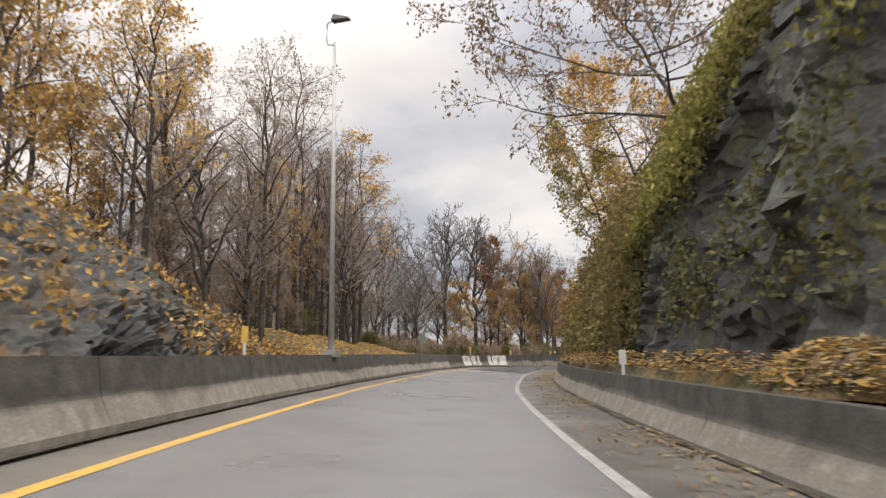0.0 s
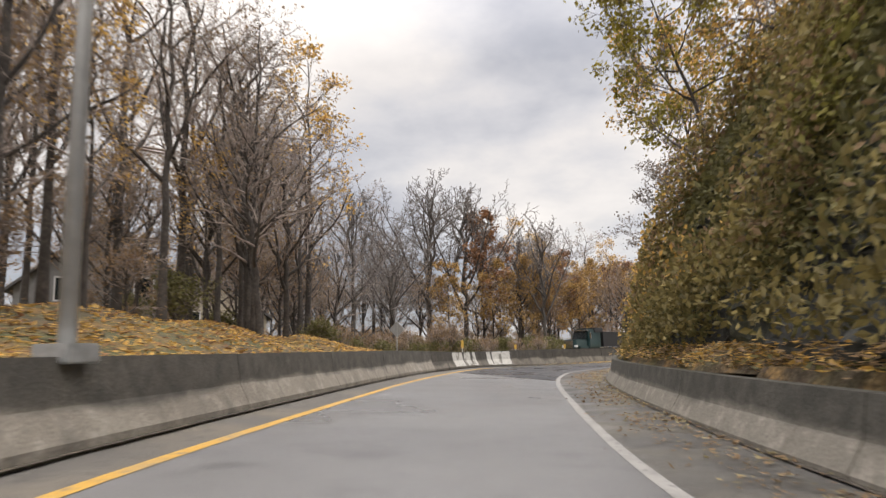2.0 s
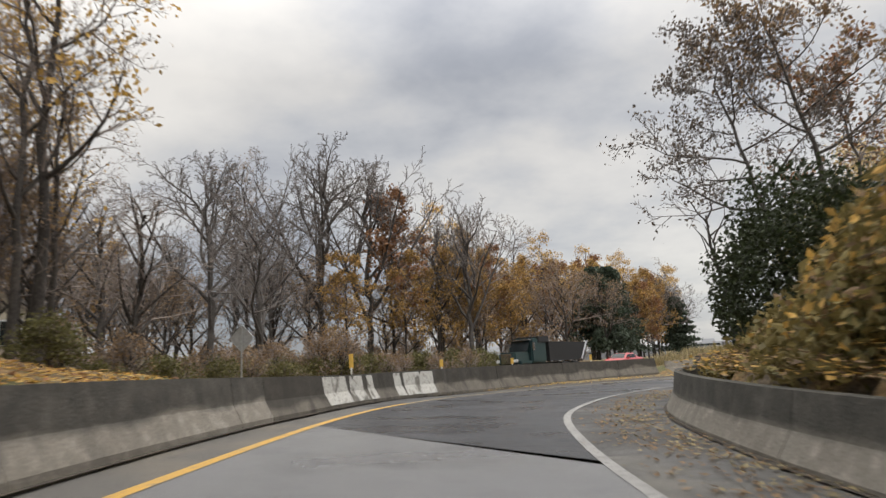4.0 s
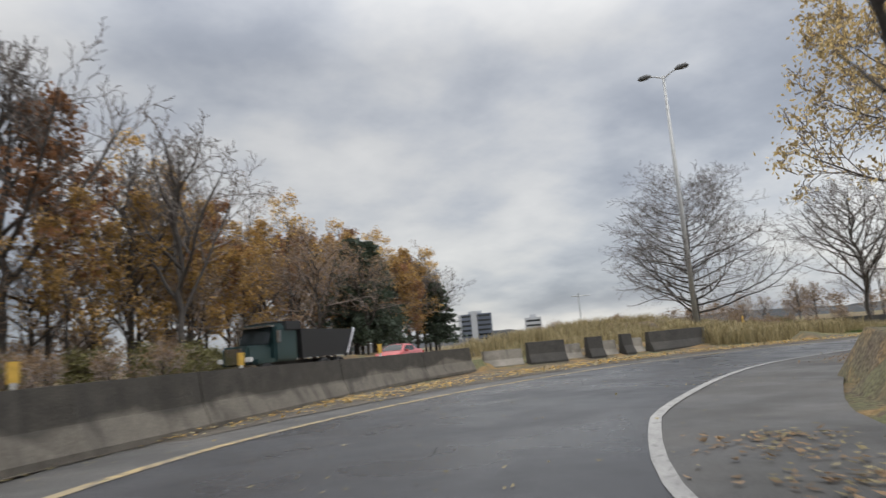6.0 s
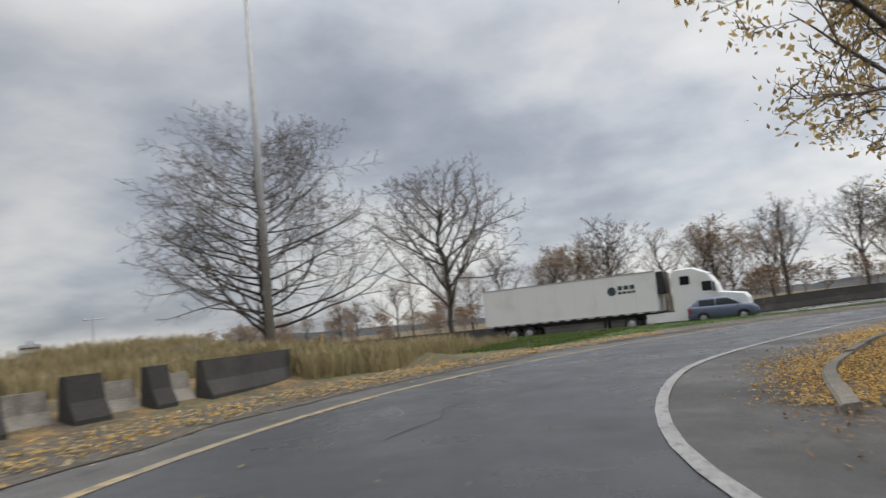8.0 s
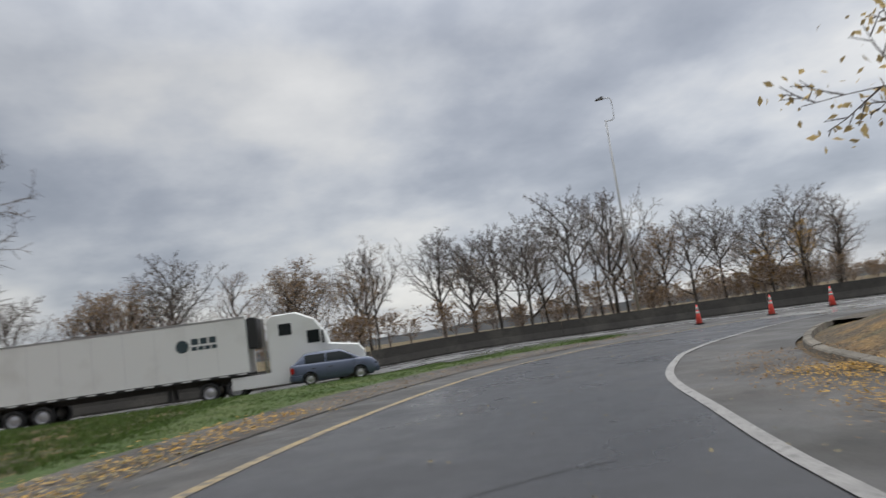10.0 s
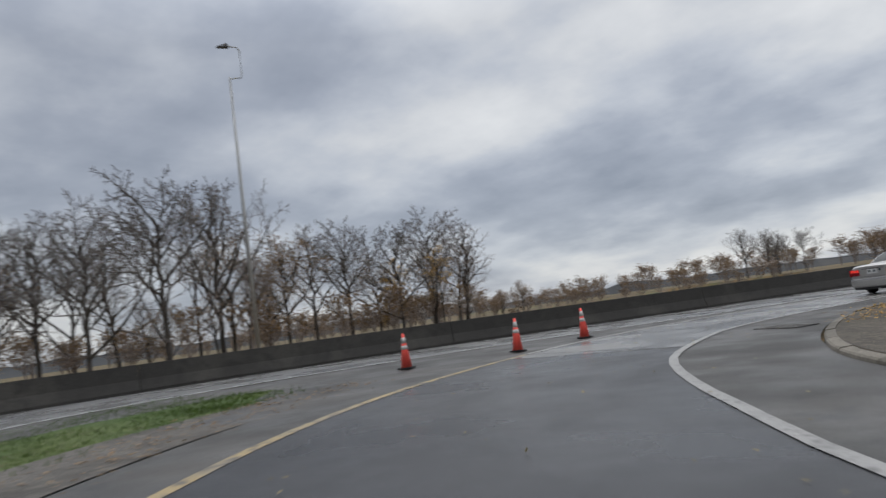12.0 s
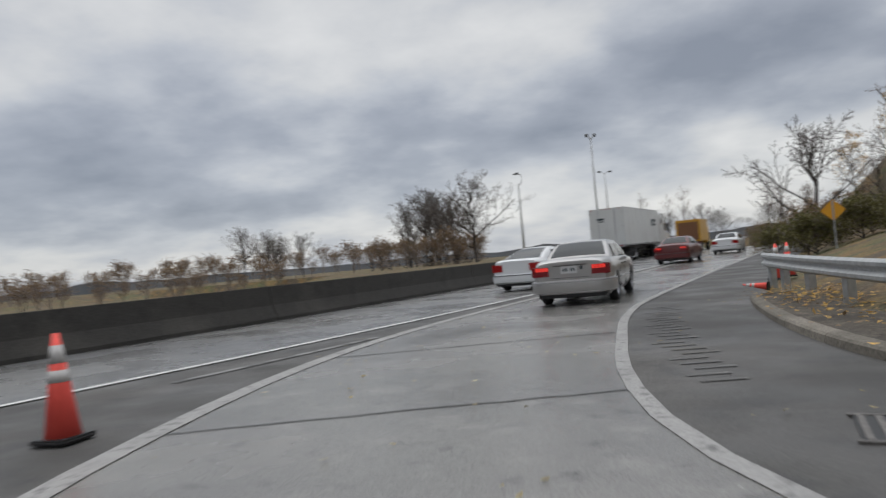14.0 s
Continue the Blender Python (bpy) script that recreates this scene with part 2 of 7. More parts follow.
GRAVEL = material("broken_asphalt_gravel", (0.11, 0.1, 0.088), 0.9, spots=[(0.6, 0.45, 0.62, (0.06, 0.054, 0.047), 6), (3.0, 0.5, 0.72, (0.13, 0.118, 0.1), 6)], grain=0.45, grain_scale=22, bump=0.02, bump_scale=18)
TURF = material("short_verge_turf", (0.055, 0.09, 0.02), 1.0, spots=[(0.4, 0.45, 0.65, (0.085, 0.11, 0.03), 6), (2.5, 0.58, 0.78, (0.1, 0.08, 0.045), 6)], grain=0.5, grain_scale=18, bump=0.03, bump_scale=20)
GORE = material("dark_patched_asphalt", (0.055, 0.053, 0.05), 0.5, wet=(0.7, 0.5, 0.85), spots=[(0.4, 0.45, 0.65, (0.085, 0.08, 0.074), 5), (2.0, 0.55, 0.75, (0.04, 0.04, 0.04), 5)], grain=0.4, grain_scale=60, bump=0.005, bump_scale=70)
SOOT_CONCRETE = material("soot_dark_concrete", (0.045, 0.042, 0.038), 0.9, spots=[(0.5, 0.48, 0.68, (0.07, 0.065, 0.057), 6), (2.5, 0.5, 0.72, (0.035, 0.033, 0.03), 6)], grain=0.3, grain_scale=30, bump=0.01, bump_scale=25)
WHITE_LINE = material("worn_white_line_paint", (0.3, 0.293, 0.282), 0.6, spots=[(1.6, 0.45, 0.68, (0.235, 0.23, 0.222), 6), (9.0, 0.54, 0.68, (0.14, 0.137, 0.133), 7)], grain=0.2, grain_scale=40)
FADED_LINE = material("faded_dirty_yellow_paint", (0.34, 0.255, 0.125), 0.6, spots=[(0.7, 0.45, 0.62, (0.24, 0.2, 0.135), 6), (5.0, 0.48, 0.62, (0.12, 0.105, 0.085), 6)], grain=0.2, grain_scale=40)
FRESH_LINE = material("bright_white_line_paint", (0.62, 0.62, 0.6), 0.6, spots=[(5.0, 0.58, 0.72, (0.35, 0.35, 0.34), 6)])
YELLOW_LINE = material("worn_yellow_line_paint", (0.5, 0.29, 0.05), 0.6, spots=[(0.9, 0.5, 0.68, (0.4, 0.26, 0.09), 5), (6.0, 0.55, 0.72, (0.2, 0.17, 0.12), 6)], grain=0.2, grain_scale=40)
BARK = material("dark_bark", (0.045, 0.038, 0.033), 0.95, spots=[(2.0, 0.4, 0.7, (0.075, 0.064, 0.055), 5)], grain=0.4, grain_scale=12, bump=0.02, bump_scale=14)
# Separate bark and twig tones for the lone, broad and leaning trees.
BARK_BLACK = material("black_brown_bark", (0.06, 0.052, 0.046), 0.9, spots=[(2.0, 0.4, 0.7, (0.085, 0.075, 0.066), 5)], grain=0.4, grain_scale=12, bump=0.02, bump_scale=14)
TWIG_DARK = material("dark_twigs", (0.145, 0.126, 0.115), 0.95, vary=0.25)
TWIG = material("grey_brown_twigs", (0.24, 0.198, 0.172), 0.95, vary=0.25)
ROCK = material("damp_dark_rock", (0.044, 0.046, 0.044), 0.7, spots=[(0.35, 0.45, 0.65, (0.07, 0.068, 0.06), 6), (0.7, 0.5, 0.66, (0.075, 0.082, 0.034), 6), (3.0, 0.5, 0.8, (0.03, 0.03, 0.031), 6)], streaks=[(1.1, 0.54, 0.7, (0.075, 0.078, 0.066)), (2.3, 0.54, 0.7, (0.028, 0.03, 0.026))], grain=0.4, grain_scale=10, bump=0.12, bump_scale=2.2)

ROCK_LOW = material("mossy_dark_ledge_rock", (0.034, 0.037, 0.036), 0.75, spots=[(0.5, 0.45, 0.62, (0.055, 0.052, 0.04), 6), (0.9, 0.52, 0.66, (0.14, 0.085, 0.035), 6), (3.0, 0.5, 0.8, (0.022, 0.023, 0.023), 6)], grain=0.4, grain_scale=10, bump=0.12, bump_scale=2.2)

# ---------------------------------------------------------------- geometry helpers


def part(name, bm, mat, parent=None, label="", smooth=False):
    """Links a bmesh, or (vertices, faces), as one mesh object under a thing or a part."""
    me = bpy.data.meshes.new(name)
    if isinstance(bm, tuple):
        me.from_pydata(bm[0], [], bm[1])
        me.update()
    else:
        bm.to_mesh(me)
        bm.free()
    if mat:
        me.materials.append(mat)
    if smooth:
        me.polygons.foreach_set("use_smooth", [True] * len(me.polygons))
    ob = new(name, me)
    if parent:
        ob.parent = parent
    if label:
        tagged(ob, label)
    return ob


def thing(name, label, category, m=None, group="", kind=""):
    ob = tagged(new(name), label, category, group, kind)
    if m:
        ob.matrix_world = m
    return ob


def curve_through(points, step=1.0):
    """Points at even steps along a smooth line through the given ones."""
    p = np.array(points, float)
    p = np.vstack([2 * p[0] - p[1], p, 2 * p[-1] - p[-2]])
    out = []
    for a, b, c, d in zip(p[:-3], p[1:-2], p[2:-1], p[3:]):
        count = max(int(np.linalg.norm(c - b) / 0.2), 2)
        for u in np.linspace(0, 1, count, endpoint=False):
            out.append(0.5 * (2 * b + (c - a) * u + (2 * a - 5 * b + 4 * c - d) * u * u + (3 * b - a - 3 * c + d) * u**3))
    out = np.array(out + [p[-2]])
    far = np.r_[0, np.cumsum(np.linalg.norm(np.diff(out, axis=0), axis=1))]
    at = np.linspace(0, far[-1], max(int(far[-1] / step), 2) + 1)
    return np.stack([np.interp(at, far, out[:, k]) for k in range(2)], 1)


def sideways(line):
    """The unit vectors to the right of a line, point by point."""
    d = np.gradient(line, axis=0)
    d /= np.linalg.norm(d, axis=1, keepdims=True)
    return np.stack([d[:, 1], -d[:, 0]], 1)


def shifted(line, metres):
    return line + sideways(line) * metres


def strip(left, right, z=0.0, count=1):
    """Vertices and faces of a flat ribbon between two lines with the same number of points."""
    z_left, z_right = z if isinstance(z, tuple) else (z, z)
    z_left, z_right = z_left + np.zeros(len(left)), z_right + np.zeros(len(left))
    rows = [np.c_[left + (right - left) * k / count, z_left + (z_right - z_left) * k / count] for k in range(count + 1)]
    v = np.concatenate(rows)
    n = len(left)
    f = [(k * n + i, (k + 1) * n + i, (k + 1) * n + i + 1, k * n + i + 1) for k in range(count) for i in range(n - 1)]
    return [tuple(p) for p in v], f


def extruded(line, profile, closed=True):
    """A profile of (right, up) pairs swept along a line, with end caps."""
    side, n, k = sideways(line), len(line), len(profile)
    v = [(*(p + s * a), b) for p, s in zip(line, side) for a, b in profile]
    f = [(i * k + j, i * k + (j + 1) % k, (i + 1) * k + (j + 1) % k, (i + 1) * k + j) for i in range(n - 1) for j in range(k if closed else k - 1)]
    if closed:
        f += [tuple(range(k))[::-1], tuple(range((n - 1) * k, n * k))]
    return v, f


def box_bm(bm, lo, hi, bevel=0.0, m=None):
    """Adds a box from corner lo to corner hi to a bmesh."""
    made = bmesh.ops.create_cube(bm, size=1.0)["verts"]
    for v in made:
        v.co = Vector([(a + b) / 2 + c * (b - a) for a, b, c in zip(lo, hi, v.co)])
    if bevel:
        edges = list({e for v in made for e in v.link_edges})
        made = list({v for f in bmesh.ops.bevel(bm, geom=edges, offset=bevel, segments=2, affect="EDGES")["faces"] for v in f.verts} | {v for v in made if v.is_valid})
    if m:
        bmesh.ops.transform(bm, matrix=m, verts=made)
    return made


def tube_bm(bm, points, radii, sides=8):
    """Adds a round bar along points to a bmesh."""
    rings = []
    for i, p in enumerate(points):
        a, b = points[max(i - 1, 0)], points[min(i + 1, len(points) - 1)]
        q = (Vector(b) - Vector(a)).to_track_quat("Z", "Y")
        rings.append([bm.verts.new(Vector(p) + q @ Vector((math.cos(2 * math.pi * k / sides) * radii[i], math.sin(2 * math.pi * k / sides) * radii[i], 0))) for k in range(sides)])
    for r, s in zip(rings, rings[1:]):
        for k in range(sides):
            bm.faces.new((r[k], r[(k + 1) % sides], s[(k + 1) % sides], s[k]))
    bm.faces.new(rings[0][::-1])
    bm.faces.new(rings[-1])
    return rings


# ---------------------------------------------------------------- plan of the ramp and the highway
YELLOW = [(-4.3, -40), (-4.0, -10), (-3.87, 0), (-3.8, 8), (-3.56, 14), (-3.3, 18), (-3.02, 22), (-2.42, 27), (-1.75, 32), (-0.95, 37.5), (0.6, 45), (1.9, 49.5), (3.3, 52.6), (5.2, 55.6), (7.5, 58.5), (10, 60.7), (13.1, 62.6), (16.4, 64.1), (20.5, 65.4), (24.7, 66.1), (29, 66.1), (33, 65.3), (37.5, 63.7), (41.5, 61.7), (45.7, 59.0), (49.4, 55.9), (52, 52.5), (53.6, 49.7), (54.7, 46.8), (55.3, 44), (55.6, 41.3)]
WHITE = [(1.3, -40), (1.5, -10), (1.6, 0), (1.7, 8), (1.9, 13.7), (2.1, 17.5), (2.4, 22), (2.9, 26.3), (3.4, 30), (4.2, 35.5), (5.2, 41), (6.6, 46.2), (8.2, 49.55), (10.3, 52.7), (12.8, 55.2), (14.25, 56.3), (16.7, 57.72), (18.6, 58.72), (21.3, 59.87), (23.8, 60.5), (27, 60.7), (30.5, 60.4), (34, 59.3), (37.5, 57.7), (41, 55.95), (44.1, 53.65), (45.2, 52.6), (46.3, 51.35), (47.15, 50.25), (48.05, 48.87), (48.82, 47.7), (49.42, 46.68), (50.06, 45.5), (50.65, 44.1), (51.1, 42.3), (51.45, 39.9), (51.5, 38.5), (51.2, 36.6), (50.6, 34.5), (49.4, 31), (47.3, 27), (39, 13.4), (28, -4), (10, -30)]
MERGE = [(55.6, 41.3), (55.6, 38.4), (54.9, 34.5), (53.4, 30.6), (50.2, 25), (42.5, 12.6), (31.5, -5), (13.5, -31)]
LEFT_BARRIER = [(-5.7, -40), (-5.5, -10), (-5.4, 4), (-5.3, 10), (-5.1, 15), (-4.8, 19), (-4.45, 23), (-4.0, 27), (-3.4, 31.5), (-2.6, 37), (-1.2, 44.5), (0.7, 50.7), (2.0, 53.9), (3.6, 56.5), (5.6, 59), (8.1, 61.5), (10.9, 64.1), (14, 67), (17, 69.6), (19.6, 71.4), (21.4, 72.4)]
RIGHT_BARRIER = [(2.75, -40), (2.95, -10), (3.05, 2), (3.15, 8), (3.35, 13), (3.65, 18), (4.1, 23.5), (4.75, 29), (5.5, 34), (6.5, 39), (7.6, 43), (8.6, 45.7), (10.0, 48.4), (11.9, 50.9), (13.6, 52.2)]
HIGHWAY_EDGE = [(165, 250), (108, 165), (80, 112), (68.6, 82), (65.6, 66), (65.0, 54), (63.9, 45.5), (62.0, 41.2), (59.9, 37.4), (57.7, 34.5), (55.0, 30.9), (51.2, 25.4), (43.5, 13.2), (32.5, -4.4), (14.5, -30.4)]
TRACK = curve_through([(0, -40), (0, 0), (0.05, 11), (0.6, 19), (1.4, 27.5), (2.5, 36.5), (4.6, 45), (8.5, 52.7), (13.9, 58.1), (20, 61.3), (26.7, 62.6), (33, 62)])


def ease(v, a, b):
    u = np.clip((v - a) / (b - a), 0, 1)
    return u * u * (3 - 2 * u)


def banked(points, rise):
    """The outer side of the bend is higher: draws a line in towards the track and gives its heights."""
    p = np.array(points, float)
    out, zs = [], []
    for q in p:
        c = TRACK[np.argmin(np.hypot(*(TRACK - q).T))]
        z = rise * (1 - ease(c[0], 5.5, 13.0))
        out.append(c + (q - c) * (1.22 - z) / 1.22)
        zs.append(z)
    return np.array(out), np.array(zs)


yellow, yellow_z = banked(curve_through(YELLOW), 0.2)
white = curve_through(WHITE)
left_line, left_z = banked(curve_through(LEFT_BARRIER, 0.5), 0.27)
right_line = curve_through(RIGHT_BARRIER, 0.5)
edge = curve_through(HIGHWAY_EDGE, 1.0)
verge_wide = 5.6 + 2.6 * ease(edge[:, 1], 42, 60) + 3.6 * (1 - ease(edge[:, 1], -8, 16))
median_line = edge - sideways(edge) * verge_wide[:, None]
edge_z = -0.6 * ease(edge[:, 1], 48, 64)
side_road = curve_through([(150, 245), (98, 160), (62, 119), (42.5, 102), (27, 89.5), (13.5, 81), (3, 76.5), (-14, 73), (-60, 70)])


def near(line, x, y):
    """Distance from each place to a line, and the number of the line's nearest point."""
    best, which = np.full(x.shape, 1e9), np.zeros(x.shape, int)
    for i in range(0, len(line), 2):
        d = np.hypot(x - line[i, 0], y - line[i, 1])
        which[d < best], best = i, np.minimum(best, d)
    return best, which


def beyond(line, x, y):
    """Distance to the right of a line (negative: to its left) and the nearest point's y."""
    d, i = near(line, x, y)
    s = sideways(line)[i]
    return d * np.sign((x - line[i, 0]) * s[:, 0] + (y - line[i, 1]) * s[:, 1]), line[i, 1]


def ground_height(x, y):
    """The lie of the land: banks beside the cutting, flat beside the loop."""
    x, y = np.asarray(x, float), np.asarray(y, float)
    l, ly = beyond(left_line, x, y)
    r, ry = beyond(right_line, x, y)
    wavy = np.sin(x * 0.37 + 1) * np.cos(y * 0.29) + 0.5 * np.sin(x * 0.9 + y * 0.7)
    bank = np.clip(-l - 0.5, 0, 30)
    h_left = (0.8 + np.minimum(bank * (0.5 - 0.2 * ease(ly, 14, 24)), 1.1 + 2.8 * (1 - ease(ly, 12, 24)) + 0.05 * bank) + 0.25 * wavy * ease(bank, 0, 3)) * (1 - ease(ly, 42, 56)) * ease(ly, -22, -6) + (0.35 + 0.12 * wavy) * ease(ly, 42, 56)
    rise = np.clip(r - 0.3, 0, 40)
    hill = 0.85 + 8.0 * ease(rise, 2.4, 6.2) + np.clip(rise - 5, 0, 14) * 0.28
    hill = 0.85 + (hill - 0.85) * (1 - ease(x, 11, 20)) * ease(y, -24, -6)
    outside = (beyond(yellow, x, y)[0] < 0) * ease(x, 35, 41)
    hill = hill * (1 - ease(y, 43, 55)) + (0.12 + 0.9 * ease(rise, 1, 9)) * ease(y, 43, 55)
    hill = hill * (1 - outside)
    h = np.where(l < -0.95, h_left, np.where(r > 0.95, hill, 0.0))
    # level beside the carriageways
    flat = np.full(x.shape, 1e9)
    for line, half in ((shifted(yellow, 2.6), 4.8), (white, 2.4), (shifted(edge, -4), 6.5), (side_road, 4.5), (curve_through(MERGE), 5.0)):
        flat = np.minimum(flat, near(line, x, y)[0] - half)
    inside = ((l < -0.95) | (r > 0.95)) & (y < 58) & (x < 20)
    mound = 1.5 * np.exp(-(((x - 46) / 12) ** 2 + ((y - 90) / 9) ** 2)) + 0.5 * ease(x, 20, 28) * ease(y, 70.5, 73) * (1 - ease(x, 36, 42))
    h = np.where(inside, h, (h + mound) * ease(flat, 0, 4))
    dip = near(shifted(edge, -4), x, y)[0] - 6.5
    return h - 0.06 * (flat < 1.0) * ~inside - 0.02 - 0.62 * ease(y, 48, 64) * (1 - ease(dip, 0, 7)) * (x > 40)


def ground_mesh():
    axis_x = np.r_[np.linspace(-2500, -200, 9), np.linspace(-170, -40, 14), np.arange(-36, 90, 0.7), np.linspace(96, 240, 20), np.linspace(300, 2500, 10)]
    axis_y = np.r_[np.linspace(-2500, -200, 9), np.linspace(-170, -46, 14), np.arange(-42, 110, 0.7), np.linspace(116, 260, 20), np.linspace(320, 2800, 10)]
    gx, gy = np.meshgrid(axis_x, axis_y)
    h = ground_height(gx.ravel(), gy.ravel())
    v = np.c_[gx.ravel(), gy.ravel(), h]
    nx, ny = len(axis_x), len(axis_y)
    f = [(j * nx + i, j * nx + i + 1, (j + 1) * nx + i + 1, (j + 1) * nx + i) for j in range(ny - 1) for i in range(nx - 1)]
    return [tuple(p) for p in v], f


tagged(part("ground", ground_mesh(), GROUND, smooth=True), "leaf-littered brown soil with patches of grass", "ground", kind="structure")

# carriageways


def resample(line, count):
    far = np.r_[0, np.cumsum(np.linalg.norm(np.diff(line, axis=0), axis=1))]
    at = np.linspace(0, far[-1], count)
    return np.stack([np.interp(at, far, line[:, k]) for k in range(line.shape[1])], 1)


merge = curve_through(MERGE)
ramp_left = resample(np.c_[np.vstack([yellow, merge[1:]]), np.r_[yellow_z, np.zeros(len(merge) - 1)]], 300)
ramp_right = resample(white, 300)
cut = int(np.argmax(ramp_right[:, 1] > 40))
tagged(part("ramp_road_old", strip(ramp_left[:cut, :2], ramp_right[:cut], (ramp_left[:cut, 2], 0.0), 8), ASPHALT_PALE), "paler asphalt of the ramp in the rock cut", "road", kind="structure")
# the concrete begins at a straight joint across the ramp
far_left, far_right = np.vstack([yellow, merge[1:]]), white
far_z = np.r_[yellow_z, np.zeros(len(merge) - 1)]


def nearest(line, x, y):
    return int(np.argmin(np.hypot(line[:, 0] - x, line[:, 1] - y)))


i0, i1 = nearest(far_left, *ramp_left[cut - 1, :2]), nearest(far_left, 55.5, 42.5)
j0, j1 = nearest(far_right, *ramp_right[cut - 1]), nearest(far_right, 51.15, 42.3)
bend_left, bend_right = resample(np.c_[far_left, far_z][i0:i1 + 1], 160), resample(far_right[j0:j1 + 1], 160)
slab_left, slab_right = resample(far_left[i1:], 120), resample(far_right[j1:], 120)
tagged(part("ramp_slab", strip(slab_left, slab_right, 0.004, 8), SLAB), "damp pale concrete slabs where the ramp merges", "road", kind="structure")
tagged(part("ramp_road", strip(bend_left[:, :2], bend_right, (bend_left[:, 2], 0.0), 8), ASPHALT), "dark damp asphalt of a curving one-lane ramp", "road", kind="structure")
outer = shifted(ramp_left[:, :2], -1.9)
turn_in = int(np.argmax(ramp_left[:, 0] > 3.0))
for a, b, mat, words in ((0, turn_in + 1, SHOULDER, "gritty worn asphalt shoulder beside the barrier"), (turn_in, 300, GORE, "dark broken asphalt shoulder round the outside of the bend")):
    tagged(part("shoulder_outer", strip(outer[a:b], ramp_left[a:b, :2], (ramp_left[a:b, 2] * 1.32 - 0.004, ramp_left[a:b, 2] - 0.004), 3), mat), words, "road", kind="structure")
inner = shifted(ramp_right, 2.3)
for a, b, mat, words in ((0, cut + 1, SHOULDER_WET, "leaf-strewn damp asphalt shoulder below the rock"), (cut, 300, GORE, "dark wet asphalt shoulder inside the bend")):
    tagged(part("shoulder_inner", strip(ramp_right[a:b], inner[a:b], (-0.004, -0.02), 3), mat), words, "road", kind="structure")
gore = [p for p in resample(np.vstack([yellow[-16:], merge[1:]]), 60)]
gore = np.array(gore)
gore_far = [int(np.argmin(np.hypot(*(edge - p).T))) for p in gore]
tagged(part("gore", strip(edge[gore_far], gore, (edge_z[gore_far] - 0.002, -0.002), 4), GORE), "worn asphalt wedge between ramp and highway", "road", kind="structure")
tagged(part("highway_road", strip(edge, edge - sideways(edge) * (verge_wide[:, None] + 0.4), (edge_z + 0.006, edge_z + 0.006), 4), HIGHWAY), "damp grey concrete highway carriageway", "road", kind="structure")
tagged(part("side_road", strip(shifted(side_road, -3.6), shifted(side_road, 3.6), 0.05, 4), SHOULDER), "grey asphalt side road behind the barrier", "road", kind="structure")
fade = int(np.argmax(yellow[:, 0] > 3.5))
for a, b, mat, words in ((0, fade + 1, YELLOW_LINE, "worn yellow edge line painted on the ramp"), (fade, len(yellow), FADED_LINE, "faded dirty yellow edge line round the bend")):
    tagged(part("yellow_line", strip(shifted(yellow, -0.1)[a:b], shifted(yellow, 0.09)[a:b], (yellow_z[a:b] + 0.006, yellow_z[a:b] * 0.98 + 0.006)), mat), words, "road marking", kind="structure")
tagged(part("white_line", strip(shifted(white, -0.085), shifted(white, 0.065), 0.01), WHITE_LINE), "worn white edge line painted on the ramp", "road marking", kind="structure")
tagged(part("merge_line", strip(shifted(merge, -0.1), shifted(merge, 0.14), 0.012), WHITE_LINE), "worn white gore line between ramp and highway", "road marking", kind="structure")
tagged(part("highway_line", strip(shifted(edge, -0.16), shifted(edge, -0.02), (edge_z + 0.014, edge_z + 0.014)), FRESH_LINE), "white edge line of the highway", "road marking", kind="structure")
for k in range(0, len(edge) - 6, 12):
    a = shifted(edge, -3.5)[k:k + 4]
    tagged(part("lane_dash", strip(a, shifted(a, 0.13), (edge_z[k:k + 4] + 0.014, edge_z[k:k + 4] + 0.014)), WHITE_LINE), "short white lane dash on the highway", "road marking", kind="structure")

# the verge between ramp and highway: gravel beside the ramp, then turf down to the highway
verge = yellow[(yellow[:, 0] > 36) & (yellow[:, 1] > 44.5)]


def on_ground(left, right, count, lift):
    """A ribbon laid over the land between two lines."""
    v, f = strip(left, right, 0.0, count)
    z = ground_height(np.array([p[0] for p in v]), np.array([p[1] for p in v])) + lift * np.tile(ease(np.arange(len(left)), 0, 5) * ease(len(left) - 1 - np.arange(len(left)), 0, 5), count + 1)
    return [(p[0], p[1], float(h)) for p, h in zip(v, z)], f


verge_far = np.array([shifted(edge, 0.3)[nearest(edge, *p)] for p in verge])
verge_near = shifted(verge, -3.3)
tagged(part("verge_gravel", on_ground(verge_near, shifted(verge, -1.5), 4, 0.092), GRAVEL), "grey broken asphalt and gravel beside the ramp", "gravel", kind="structure")
tagged(part("verge_turf", on_ground(verge_far, verge_near, 14, 0.07), TURF), "short green turf between ramp and highway", "grass verge", kind="structure")

# barriers: the jersey profile, foot on the road side
PROFILE = [(0.0, -0.1), (0.0, 0.09), (-0.17, 0.4), (-0.24, 0.86), (-0.42, 0.86), (-0.5, -0.1)]




